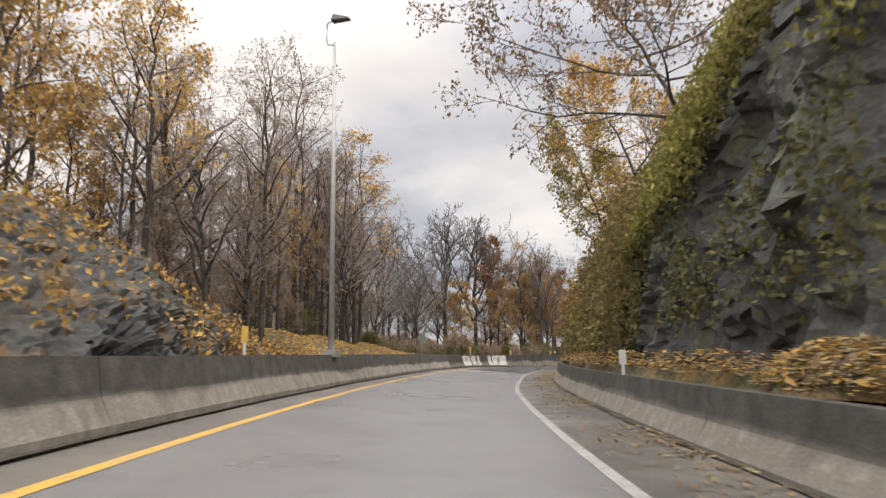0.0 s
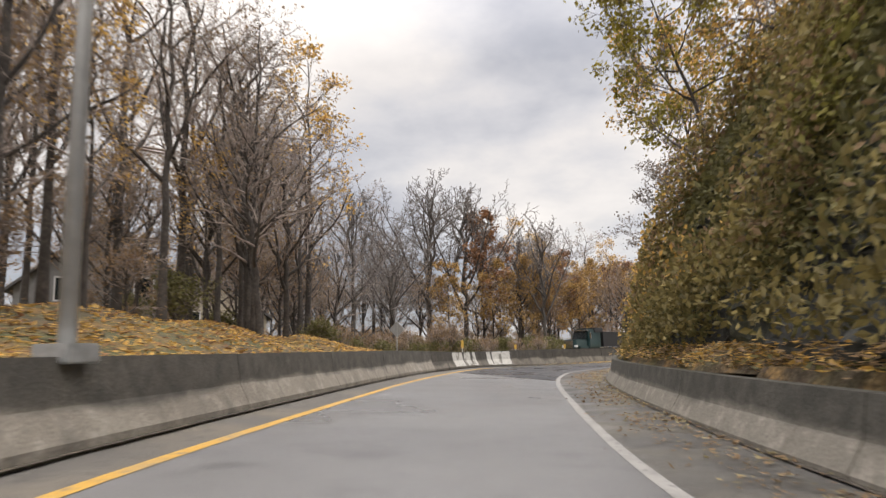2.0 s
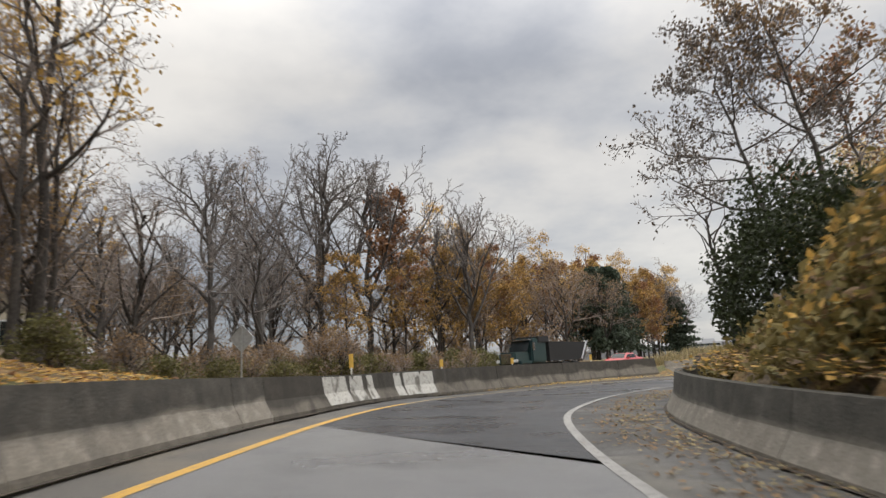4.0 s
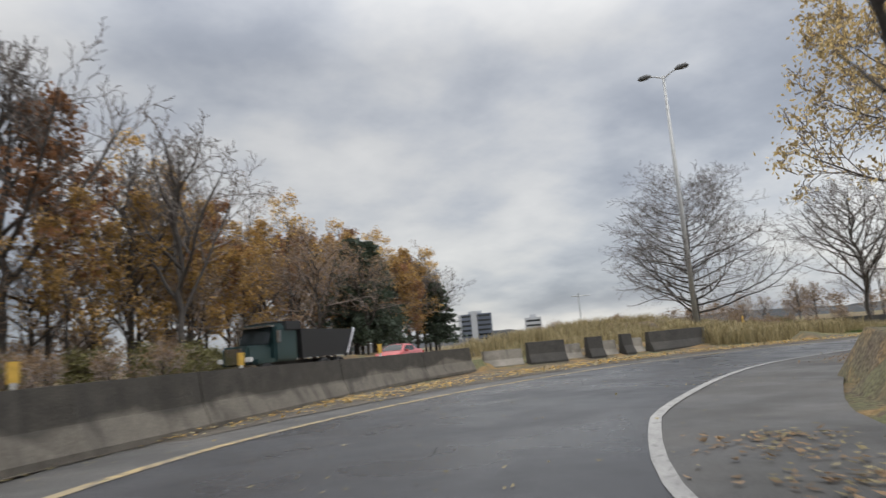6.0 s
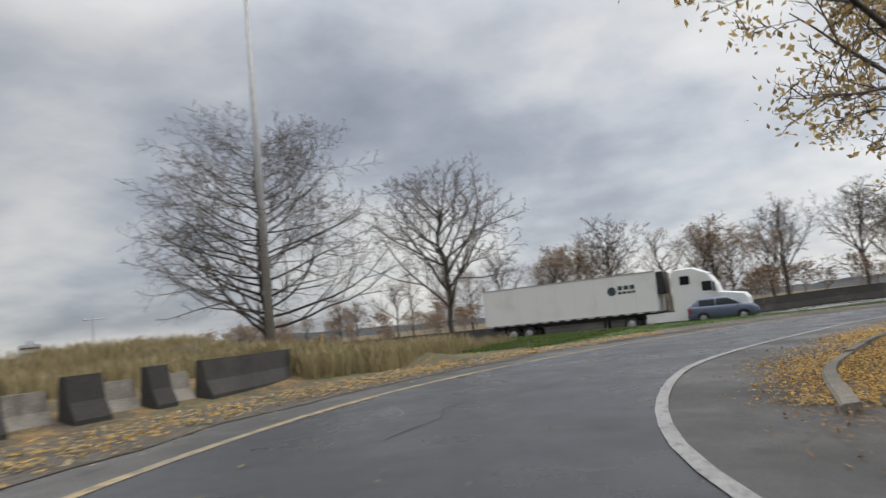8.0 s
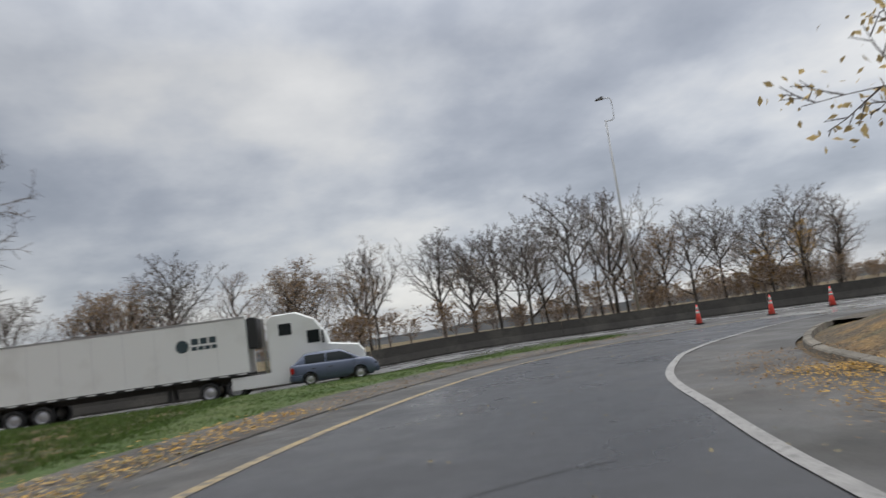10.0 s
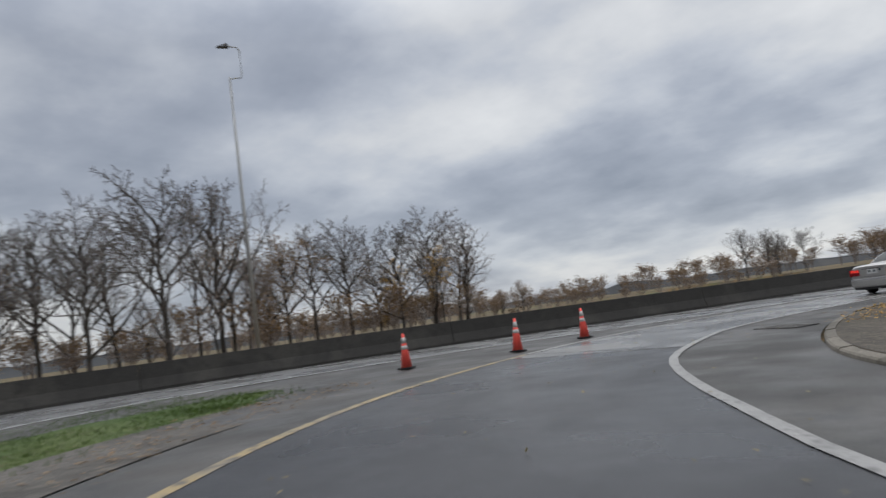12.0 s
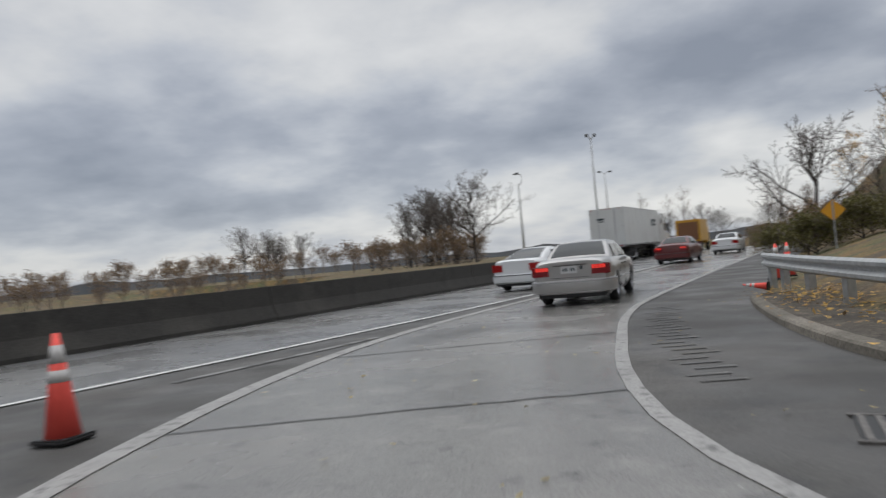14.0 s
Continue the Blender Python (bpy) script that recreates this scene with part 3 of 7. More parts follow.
def barrier(line, facing, tall, foot, label):
    """A run of jersey barrier; its top at height tall, its foot at height foot, point by point."""
    side, k = sideways(line), len(PROFILE)
    foot, tall = foot + np.zeros(len(line)), tall + np.zeros(len(line))
    prof = [(a * facing, b) for a, b in PROFILE]
    v = [(*(p + s * a), f + (b * (t - f) / 0.86 if b > 0 else b)) for p, s, f, t in zip(line, side, foot, tall) for a, b in prof]
    f = [(i * k + j, i * k + (j + 1) % k, (i + 1) * k + (j + 1) % k, (i + 1) * k + j) for i in range(len(line) - 1) for j in range(k)]
    f += [tuple(range(k))[::-1], tuple(range((len(line) - 1) * k, len(line) * k))]
    if facing < 0:
        f = [q[::-1] for q in f]
    ob = tagged(part("barrier_run", (v, f), CONCRETE), label, "barrier", kind="structure")
    ob.data.materials.append(CONCRETE_DARK)
    for n, face in enumerate(ob.data.polygons):
        face.material_index = 1 if n < (len(line) - 1) * k and n % k in (2, 4) else 0
    return ob


def barrier_run(line, facing, tall, foot, label, length=6.1, gap=0.012, mats=()):
    """Cast lengths of barrier set end to end with open joints."""
    far = np.r_[0, np.cumsum(np.linalg.norm(np.diff(line, axis=0), axis=1))]
    tall, foot = tall + np.zeros(len(line)), foot + np.zeros(len(line))
    group = thing("concrete_barrier", label, "barrier", kind="structure")
    at = 0.0
    while at < far[-1] - 1.0:
        u = np.linspace(at + gap, min(at + length - gap, far[-1]), 14)
        x = np.stack([np.interp(u, far, c) for c in (line[:, 0], line[:, 1], foot, tall)], 1)
        one = barrier(x[:, :2], facing, x[:, 3], x[:, 2], "")
        one.name = "barrier_segment"
        one.parent = group
        for n, mat in enumerate(mats):
            one.data.materials[n] = mat
        for key in ("category", "kind"):
            del one[key]
        at += length
    return group


left_top = 1.24 - 0.16 * ease(left_line[:, 1], 40, 54) - 0.1 * ease(left_line[:, 1], 60, 72)
bend = int(np.argmax(left_line[:, 1] > 46))
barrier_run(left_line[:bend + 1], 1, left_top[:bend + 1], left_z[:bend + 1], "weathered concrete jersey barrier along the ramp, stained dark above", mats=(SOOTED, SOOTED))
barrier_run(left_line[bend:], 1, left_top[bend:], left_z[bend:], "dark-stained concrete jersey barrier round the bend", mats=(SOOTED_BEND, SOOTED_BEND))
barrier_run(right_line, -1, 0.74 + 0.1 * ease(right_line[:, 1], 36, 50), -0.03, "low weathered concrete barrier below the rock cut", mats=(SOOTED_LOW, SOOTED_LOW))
rag = np.array([0.05 + 0.09 * abs(noise.noise(Vector((k * 0.37, 1.0, 0)))) for k in range(len(left_line))])[:, None]
tagged(part("gutter_dirt", strip(left_line - sideways(left_line) * 0.02, left_line + sideways(left_line) * rag, (left_z + 0.012, left_z * 0.98 + 0.008)), FOOT_DARK), "dark ragged strip along the barrier foot", "dirt", kind="structure")
rag = np.array([0.06 + 0.12 * abs(noise.noise(Vector((k * 0.37, 5.0, 0)))) for k in range(len(right_line))])[:, None]
tagged(part("gutter_dirt", strip(right_line - sideways(right_line) * rag, right_line + sideways(right_line) * 0.02, 0.006), FOOT_DARK), "dark ragged strip along the low barrier foot", "dirt", kind="structure")
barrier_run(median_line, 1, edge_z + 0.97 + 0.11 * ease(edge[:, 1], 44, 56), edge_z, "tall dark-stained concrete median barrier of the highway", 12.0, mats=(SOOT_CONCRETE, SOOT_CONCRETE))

# ---------------------------------------------------------------- rock cut
def rock_face(name, line, offset0, profile, label, rough, seed, mat=ROCK):
    """A rough rock face along a line. profile(s, v): (sideways, height) in metres for s along (m) and v up (0 to 1)."""
    rng = random.Random(seed)
    far = np.r_[0, np.cumsum(np.linalg.norm(np.diff(line, axis=0), axis=1))]
    cols, rows = int(far[-1] / 0.17), 56
    side = sideways(line)
    v = []
    for i in range(cols + 1):
        s = far[-1] * i / cols
        c = np.array([np.interp(s, far, line[:, k]) for k in range(2)])
        d = np.array([np.interp(s, far, side[:, k]) for k in range(2)])
        for j in range(rows + 1):
            a, z = profile(s, j / rows)
            p = Vector((s * 0.9, z, seed * 7.3))
            big = noise.fractal(p * 0.33, 0.9, 2.1, 4)
            crack = abs(noise.noise(Vector((s * 0.55 + z * 0.25, z * 0.16, seed)))) ** 0.5
            fine = noise.fractal(p * 1.6, 0.75, 2.0, 5)
            slab = math.floor((z * 0.6 + s * 0.22 + big * 0.8) * 1.6) * 0.09 % 0.27
            push = rough * (big * 0.75 + crack * 0.95 + fine * 0.26 + slab - 0.5)
            fade = min(1.0, j / 3)
            q = c + d * (offset0 + a + push * fade)
            v.append((q[0], q[1], z + 0.25 * rough * fine * fade))
    f = [(i * (rows + 1) + j, (i + 1) * (rows + 1) + j, (i + 1) * (rows + 1) + j + 1, i * (rows + 1) + j + 1) for i in range(cols) for j in range(rows)]
    return tagged(part(name, (v, f), mat), label, "rock", kind="structure")


cliff_line = right_line[(right_line[:, 1] > -12) & (right_line[:, 1] < 47)]
CLIFF_LONG = float(np.sum(np.linalg.norm(np.diff(cliff_line, axis=0), axis=1)))


def cliff(s, v):
    y = s - 12
    top = 8.6 + 1.2 * math.sin(y * 0.23) - 5.6 * float(ease(y, 24, 42)) - 3.0 * float(1 - ease(y, -12, 2))
    z = 0.55 + v * top
    return 0.1 + 1.0 * v + 1.9 * v**3 + 0.6 * math.sin(y * 0.31) * v, z


rock_face("rock_cliff", cliff_line, 1.75, cliff, "dark damp rock cut face with moss and hanging ivy", 0.85, 3)
outcrop_line = left_line[(left_line[:, 1] > -12) & (left_line[:, 1] < 23.5)]


def outcrop(s, v):
    y = s - 12
    top = 3.6 * float(1 - ease(y, 13, 24)) + 0.2
    return -(0.7 + 1.3 * v + 2.5 * v * v), 0.7 + v * top


rock_face("rock_outcrop", outcrop_line, 0.0, outcrop, "low grey-green rock ledges behind the barrier with fallen leaves", 0.75, 5, ROCK_LOW)

# ---------------------------------------------------------------- vegetation
LEAF = {}
for leaf_name, leaf_colour in (("golden", (0.53, 0.33, 0.09)), ("yellow_green", (0.25, 0.21, 0.035)), ("russet", (0.25, 0.125, 0.06)), ("ochre", (0.38, 0.235, 0.075)), ("brown", (0.25, 0.165, 0.09)), ("olive", (0.135, 0.124, 0.045)), ("ivy", (0.028, 0.038, 0.013)), ("straw", (0.31, 0.255, 0.135)), ("moss", (0.25, 0.228, 0.06)), ("olive_gold", (0.21, 0.168, 0.06)), ("pale_gold", (0.55, 0.42, 0.2)), ("dry", (0.13, 0.1, 0.075)), ("pine", (0.05, 0.068, 0.044)), ("grass", (0.07, 0.115, 0.022))):
    LEAF[leaf_name] = m = material(leaf_name + "_leaves", leaf_colour, 0.7, vary=0.45, random_by="island")
    # thin leaves let some light through
    n, l = m.node_tree.nodes, m.node_tree.links
    bsdf, out = n["Principled BSDF"], n["Material Output"]
    thin, blend = n.new("ShaderNodeBsdfTranslucent"), n.new("ShaderNodeMixShader")
    l.new(bsdf.inputs["Base Color"].links[0].from_socket, thin.inputs[0])
    blend.inputs[0].default_value = 0.35
    l.new(bsdf.outputs[0], blend.inputs[1])
    l.new(thin.outputs[0], blend.inputs[2])
    l.new(blend.outputs[0], out.inputs[0])


class Tree:
    """Branches as tapered bars, collected by level."""

    def __init__(self, seed, height, limbs, spread, clear, rise, twig, levels, lean=(0, 0), leader=1.0):
        self.rng = np.random.RandomState(seed)
        self.bars = {0: [], 1: [], 2: [], 3: [], 4: []}
        self.tips = []
        self.height, self.twig, self.levels = height, twig, levels
        top = height * (0.96 if leader > 0.7 else 0.55)
        count = 12
        base_r = height * 0.009 + 0.02
        pts, rad = [], []
        for k in range(count + 1):
            u = k / count
            wob = 0.012 * height * u
            pts.append(np.array([lean[0] * top * u**1.3 + self.rng.normal(0, wob), lean[1] * top * u**1.3 + self.rng.normal(0, wob), top * u - 0.25 * (k == 0)]))
            rad.append(base_r * (1.25 if k == 0 else 1 - 0.86 * u if leader > 0.7 else 1 - 0.5 * u))
        self.bars[0].append((pts, rad))
        for n in range(limbs):
            u = clear + (1 - clear) * ((n + self.rng.uniform(0, 0.9)) / limbs) ** 0.85
            self.limb(pts, rad, min(u, 0.98), 1, n * 2.4 + self.rng.uniform(-0.5, 0.5), spread, rise)

    def limb(self, pts, rad, u, level, azimuth, spread, rise):
        rng = self.rng
        k = min(int(u * (len(pts) - 1)), len(pts) - 2)
        w = u * (len(pts) - 1) - k
        start = pts[k] * (1 - w) + pts[k + 1] * w
        along = pts[k + 1] - pts[k]
        along = along / (np.linalg.norm(along) + 1e-9)
        r0 = (rad[k] * (1 - w) + rad[k + 1] * w)
        if level == 1:
            size = self.height * spread * (1.12 - 0.75 * u) * rng.uniform(0.75, 1.15)
        else:
            size = np.linalg.norm(pts[-1] - pts[0]) * (0.62, 0.62, 0.5, 0.5)[level - 1] * (1.1 - 0.6 * u) * rng.uniform(0.6, 1.2)
        a, b = self.frame_of(along)
        away = (0.95, 0.85, 0.8, 0.8)[level - 1] * rng.uniform(0.75, 1.25)
        way = along * math.cos(away) + (a * math.cos(azimuth) + b * math.sin(azimuth)) * math.sin(away)
        if level == 1:
            flat = np.array([math.cos(azimuth), math.sin(azimuth), 0.0])
            way = flat * math.cos(rise * rng.uniform(0.7, 1.2)) + np.array([0, 0, 1.0]) * math.sin(rise * rng.uniform(0.7, 1.2))
        segs = (0, 7, 5, 3, 2)[level]
        r0 = min(r0 * 0.72, size * 0.03 + 0.012) if level < 3 else self.twig * (1.5 if level == 3 else 1.0)
        p, out, radii = start.copy(), [start.copy()], [r0]
        for n in range(segs):
            way = way + rng.normal(0, 0.13, 3)
            way[2] += 0.07 if level < 3 else 0.03
            way /= math.sqrt(way @ way)
            p = p + way * size / segs
            out.append(p.copy())
            radii.append(max(r0 * (1 - 0.8 * (n + 1) / segs), self.twig * 0.6))
        kept = ((), range(8), (0, 2, 4, 5), (0, 2, 3), (0, 2))[level]
        self.bars[level].append(([out[k] for k in kept], [radii[k] for k in kept]))
        if level >= self.levels:
            self.tips.append(p)
            return
        kids = (0, 7, 6, 4)[level]
        if level == self.levels - 1:
            self.tips.append(p)
        for n in range(kids):
            self.limb(out, radii, 0.22 + 0.78 * (n + rng.uniform(0, 0.9)) / kids, level + 1, n * 2.4 + rng.uniform(-0.8, 0.8), spread, rise)

    @staticmethod
    def frame_of(along):
        x, y, z = along
        if abs(z) < 0.9:
            k = math.hypot(x, y)
            a = (y / k, -x / k, 0.0)
        else:
            k = math.hypot(y, z)
            a = (0.0, z / k, -y / k)
        return np.array(a), np.array((y * a[2] - z * a[1], z * a[0] - x * a[2], x * a[1] - y * a[0]))

    def mesh(self, levels):
        v, f, first = [], [], 0
        for level in levels:
            if not self.bars[level]:
                continue
            sides = (8, 5, 4, 3, 3)[level]
            p = np.array([b[0] for b in self.bars[level]])
            r = np.array([b[1] for b in self.bars[level]])
            d = np.gradient(p, axis=1)
            d /= np.linalg.norm(d, axis=2, keepdims=True) + 1e-9
            other = np.where(np.abs(d[..., 2:]) < 0.9, [0.0, 0.0, 1.0], [1.0, 0.0, 0.0])
            a = np.cross(d, other)
            a /= np.linalg.norm(a, axis=2, keepdims=True)
            b = np.cross(d, a)
            turn = 2 * np.pi * np.arange(sides) / sides
            ring = p[:, :, None] + (a[:, :, None] * np.cos(turn)[:, None] + b[:, :, None] * np.sin(turn)[:, None]) * r[:, :, None, None]
            n, k = p.shape[:2]
            v.append(ring.reshape(-1, 3))
            o = first + (np.arange(n)[:, None, None] * k + np.arange(k - 1)[None, :, None]) * sides
            j0, j1 = np.arange(sides), (np.arange(sides) + 1) % sides
            f.append(np.stack([o + j0, o + j1, o + sides + j1, o + sides + j0], -1).reshape(-1, 4))
            first += n * k * sides
        return np.concatenate(v).tolist(), np.concatenate(f).tolist()

    def leaves(self, count, size, low=0.0):
        rng = self.rng
        tips = [t for t in self.tips if t[2] > low * self.height]
        centres = np.array([tips[k] for k in rng.randint(0, len(tips), count)]) + rng.normal(0, 0.16, (count, 3))
        return leaf_cards(rng, centres, size)


def leaf_cards(rng, centres, size, flat=False):
    """Small folded leaves at the given places."""
    n = len(centres)
    a = rng.normal(0, 1, (n, 3))
    if flat:
        a[:, 2] *= 0.15
    a /= np.linalg.norm(a, axis=1, keepdims=True)
    b = np.cross(a, rng.normal(0, 1, (n, 3)) if not flat else np.tile([0.0, 0.0, 1.0], (n, 1)) + rng.normal(0, 0.2, (n, 3)))
    b /= np.linalg.norm(b, axis=1, keepdims=True)
    c = np.cross(a, b)
    s = size * rng.uniform(0.6, 1.3, (n, 1))
    v = np.stack([centres - a * s, centres + b * s * 0.55 + c * s * 0.15, centres + a * s, centres - b * s * 0.55 + c * s * 0.15], 1).reshape(-1, 3)
    return [tuple(p) for p in v], [(4 * k, 4 * k + 1, 4 * k + 2, 4 * k + 3) for k in range(n)]


def tree_thing(name, tree, label, leaf="", count=0, size=0.09, category="tree", low=0.0, dark=False):
    ob = thing(name, label, category)
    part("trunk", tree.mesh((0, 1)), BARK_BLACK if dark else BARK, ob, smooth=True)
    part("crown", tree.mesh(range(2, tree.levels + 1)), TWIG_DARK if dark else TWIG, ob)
    if leaf:
        part("foliage", tree.leaves(count, size, low), LEAF[leaf], ob)
    return ob


def place(x, y, turn=0.0, size=1.0, sink=0.0, z=None):
    if z is None:
        z = float(ground_height([x], [y])[0])
    return Matrix.Translation((x, y, z - sink)) @ Matrix.Rotation(turn, 4, "Z") @ Matrix.Scale(size, 4)


# kinds of tree, each grown once (forest: tall and narrow; vase: spreading; round: with a leader)
KINDS = {
    "forest_a": lambda: tree_thing("woodland_tree", Tree(11, 15, 13, 0.33, 0.25, 0.85, 0.0075, 4), "tall bare woodland tree with dark trunk", "brown", 500, 0.07),
    "forest_b": lambda: tree_thing("woodland_tree", Tree(18, 14, 13, 0.32, 0.22, 0.85, 0.0075, 4, lean=(0.1, 0.03), leader=0.6), "leaning bare woodland tree with dark trunk"),
    "forest_c": lambda: tree_thing("woodland_tree", Tree(13, 13, 11, 0.32, 0.3, 0.75, 0.0075, 4), "woodland tree with sparse golden leaves", "golden", 1700, 0.09),
    "forest_d": lambda: tree_thing("woodland_tree", Tree(14, 12, 12, 0.42, 0.2, 0.8, 0.0075, 4, leader=0.6), "slim woodland tree with sparse brown leaves", "brown", 1500, 0.08),
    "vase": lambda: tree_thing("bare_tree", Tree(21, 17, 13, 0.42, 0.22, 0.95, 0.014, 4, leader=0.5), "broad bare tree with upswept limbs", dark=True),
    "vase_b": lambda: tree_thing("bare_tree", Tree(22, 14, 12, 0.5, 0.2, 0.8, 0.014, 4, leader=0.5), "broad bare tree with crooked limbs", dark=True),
    "golden": lambda: tree_thing("maple_tree", Tree(31, 11, 12, 0.34, 0.15, 0.6, 0.012, 4), "autumn tree in thinning golden leaf", "ochre", 3600, 0.12),
    "russet": lambda: tree_thing("oak_tree", Tree(32, 11, 12, 0.36, 0.15, 0.55, 0.012, 4), "autumn tree in russet-brown leaf", "russet", 4200, 0.13),
    "thicket": lambda: tree_thing("shrub", Tree(41, 3.4, 12, 0.55, 0.05, 0.8, 0.012, 3, leader=0.4), "tangled bare shrub with few brown leaves", "brown", 700, 0.06, "shrub"),
    "bramble": lambda: tree_thing("shrub", Tree(42, 2.2, 14, 0.7, 0.02, 0.6, 0.009, 3, leader=0.4), "low shrub with olive-green leaves", "olive", 2600, 0.07, "shrub"),
}
KEPT = {}


def stand(kind, x, y, turn=0.0, size=1.0, group="", z=None, sink=0.1):
    """Sets a tree of a kind at a place; the first one is grown, the others are copies."""
    m = place(x, y, turn, size, sink, z)
    if kind not in KEPT:
        KEPT[kind] = KINDS[kind]()
        KEPT[kind].matrix_world = m
        ob = KEPT[kind]
    else:
        ob = copy_thing(KEPT[kind], Matrix())
        ob.matrix_basis = m
    if group:
        tagged(ob, group=group)
    return ob


def scatter(seed, kinds, count, inside, apart, group, size=(0.8, 1.15)):
    """Trees of several kinds at random places within a band given by inside(u, v)."""
    rng, taken = random.Random(seed), []
    tries = 0
    while len(taken) < count and tries < count * 40:
        tries += 1
        x, y = inside(rng.random(), rng.random())
        if any((x - a) ** 2 + (y - b) ** 2 < apart**2 for a, b in taken):
            continue
        taken.append((x, y))
        stand(rng.choice(kinds), x, y, rng.uniform(0, 6.28), rng.uniform(*size), group)


SCRUB = Tree(43, 3.4, 5, 0.6, 0.05, 0.8, 0.016, 3, leader=0.4)
SCRUB_PARTS = (SCRUB.mesh(range(0, 4)), SCRUB.leaves(260, 0.085))


def scrub(seed, count, inside, apart, label, size):
    """Far tangled scrub, nobody could count: one mesh of twigs and one of leaves."""
    rng, taken, sets = random.Random(seed), [], ([[], []], [[], []])
    for _ in range(count * 30):
        x, y = inside(rng.random(), rng.random())
        if len(taken) >= count or any((x - a) ** 2 + (y - b) ** 2 < apart**2 for a, b in taken):
            continue
        taken.append((x, y))
        m = np.array(place(x, y, rng.uniform(0, 6.28), rng.uniform(*size), 0.1))
        for (v, f), (all_v, all_f) in zip(SCRUB_PARTS, sets):
            first = sum(len(q) for q in all_v)
            all_v.append(np.array(v) @ m[:3, :3].T + m[:3, 3])
            all_f.append(np.array(f) + first)
    for (all_v, all_f), mat, what in zip(sets, (TWIG, LEAF["brown"]), ("bare twigs of ", "withered leaves of ")):
        tagged(part("scrub", (np.concatenate(all_v).tolist(), np.concatenate(all_f).tolist()), mat), what + label, "scrub", kind="stuff")


# woodland on the bank behind the barrier
scatter(1, ["forest_a", "forest_b", "forest_a", "forest_b", "forest_c", "forest_d", "forest_c"], 24, lambda u, v: (-9.6 + 3.4 * min(v * 2, 1) - 14 * u, 17 + 45 * v), 1.9, "woodland on the bank", (0.95, 1.35))
scatter(2, ["thicket", "bramble", "thicket"], 14, lambda u, v: (-5.5 - 8 * u + 3.2 * max(v - 0.5, 0), 26 + 36 * v), 1.4, "undergrowth on the bank", (0.5, 0.95))
scatter(26, ["forest_a", "forest_b", "forest_a", "forest_d"], 24, lambda u, v: (-6.6 - 9 * u, 20 + 34 * v), 1.15, "slim young trees on the bank", (0.55, 0.85))
scatter(16, ["forest_d", "thicket", "forest_c"], 9, lambda u, v: (-7 - 9 * u, 22 + 36 * v), 1.4, "saplings on the bank", (0.4, 0.6))
scatter(27, ["forest_b", "forest_a", "forest_d"], 9, lambda u, v: (-5.0 - 3.6 * u + 1.4 * v, 38 + 22 * v), 1.3, "trees close behind the barrier", (0.75, 1.0))
stand("forest_b", -4.9, 36.2, 2.9, 0.78, "trees close behind the barrier")
stand("forest_a", -5.3, 37.0, 0.6, 0.74, "trees close behind the barrier")
stand("forest_a", -9.0, 35.4, 1.7, 1.05, "woodland on the bank")
stand("golden", -10.5, 15.5, 0.4, 0.8, "woodland on the bank")
stand("golden", -13.5, 24, 2.4, 0.8, "woodland on the bank")
stand("forest_c", -9.5, 21.5, 1.0, 0.95, "woodland on the bank")
# trees round the outside of the bend
stand("vase_b", -2.6, 73.0, 2.6, 1.2, "trees outside the bend")
stand("vase", 0.5, 89, 1.9, 1.75, "trees outside the bend")
stand("vase", 4.6, 91, 3.9, 1.7, "trees outside the bend")
stand("vase", 13.4, 91.5, 0.2, 1.35, "trees outside the bend")
stand("russet", 6.6, 92, 0.5, 1.5, "trees outside the bend")
stand("vase", -7, 82, 5.0, 1.5, "trees outside the bend")
stand("forest_a", -13, 70, 1.0, 1.2, "trees outside the bend")
stand("forest_b", -9, 66, 2.0, 1.1, "trees outside the bend")
scatter(3, ["golden", "forest_d", "forest_a", "forest_c", "vase_b", "golden", "russet", "vase"], 42, lambda u, v: (9 + 44 * v + 5 * u, 93 + 36 * v + 14 * u), 2.6, "trees outside the bend", (1.0, 1.3))
scatter(15, ["thicket", "thicket", "forest_d"], 36, lambda u, v: (-30 + 66 * v, 86 + 10 * u + 34 * max(v - 0.45, 0)), 1.7, "undergrowth outside the bend", (0.9, 1.35))
scatter(21, ["thicket", "thicket", "bramble"], 36, lambda u, v: (-24 + 40 * v, 79 + 10 * u), 1.5, "undergrowth outside the bend", (0.9, 1.3))
for x, y, k in ((7.5, 90, 0.95), (11, 93, 1.0), (15, 96.5, 1.05), (19, 99, 0.95), (2.5, 87, 0.9)):
    stand("golden", x, y, x * 1.7, k, "trees outside the bend")
scatter(22, ["vase_b", "forest_a", "vase"], 8, lambda u, v: (-24 + 26 * v, 80 + 14 * u), 2.4, "trees outside the bend", (0.9, 1.15))
scatter(4, ["thicket", "bramble", "thicket"], 26, lambda u, v: (-18 + 20 * v, 65.5 + 3 * u), 1.3, "undergrowth outside the bend", (0.7, 1.2))
scatter(14, ["bramble", "thicket"], 16, lambda u, v: (-7 + 9 * v, 54 + 12 * v + 4 * u), 1.2, "undergrowth outside the bend", (0.7, 1.0))
scatter(5, ["forest_a", "forest_d", "golden", "vase_b", "vase"], 24, lambda u, v: (-40 + 38 * v, 84 + 14 * u), 3.0, "trees outside the bend", (1.0, 1.3))
scatter(6, ["thicket", "thicket", "bramble"], 16, lambda u, v: (58 + 15 * v + 3 * u, 120 - 13 * v + 3 * u), 1.6, "low shrubs behind the mound", (0.7, 1.25))
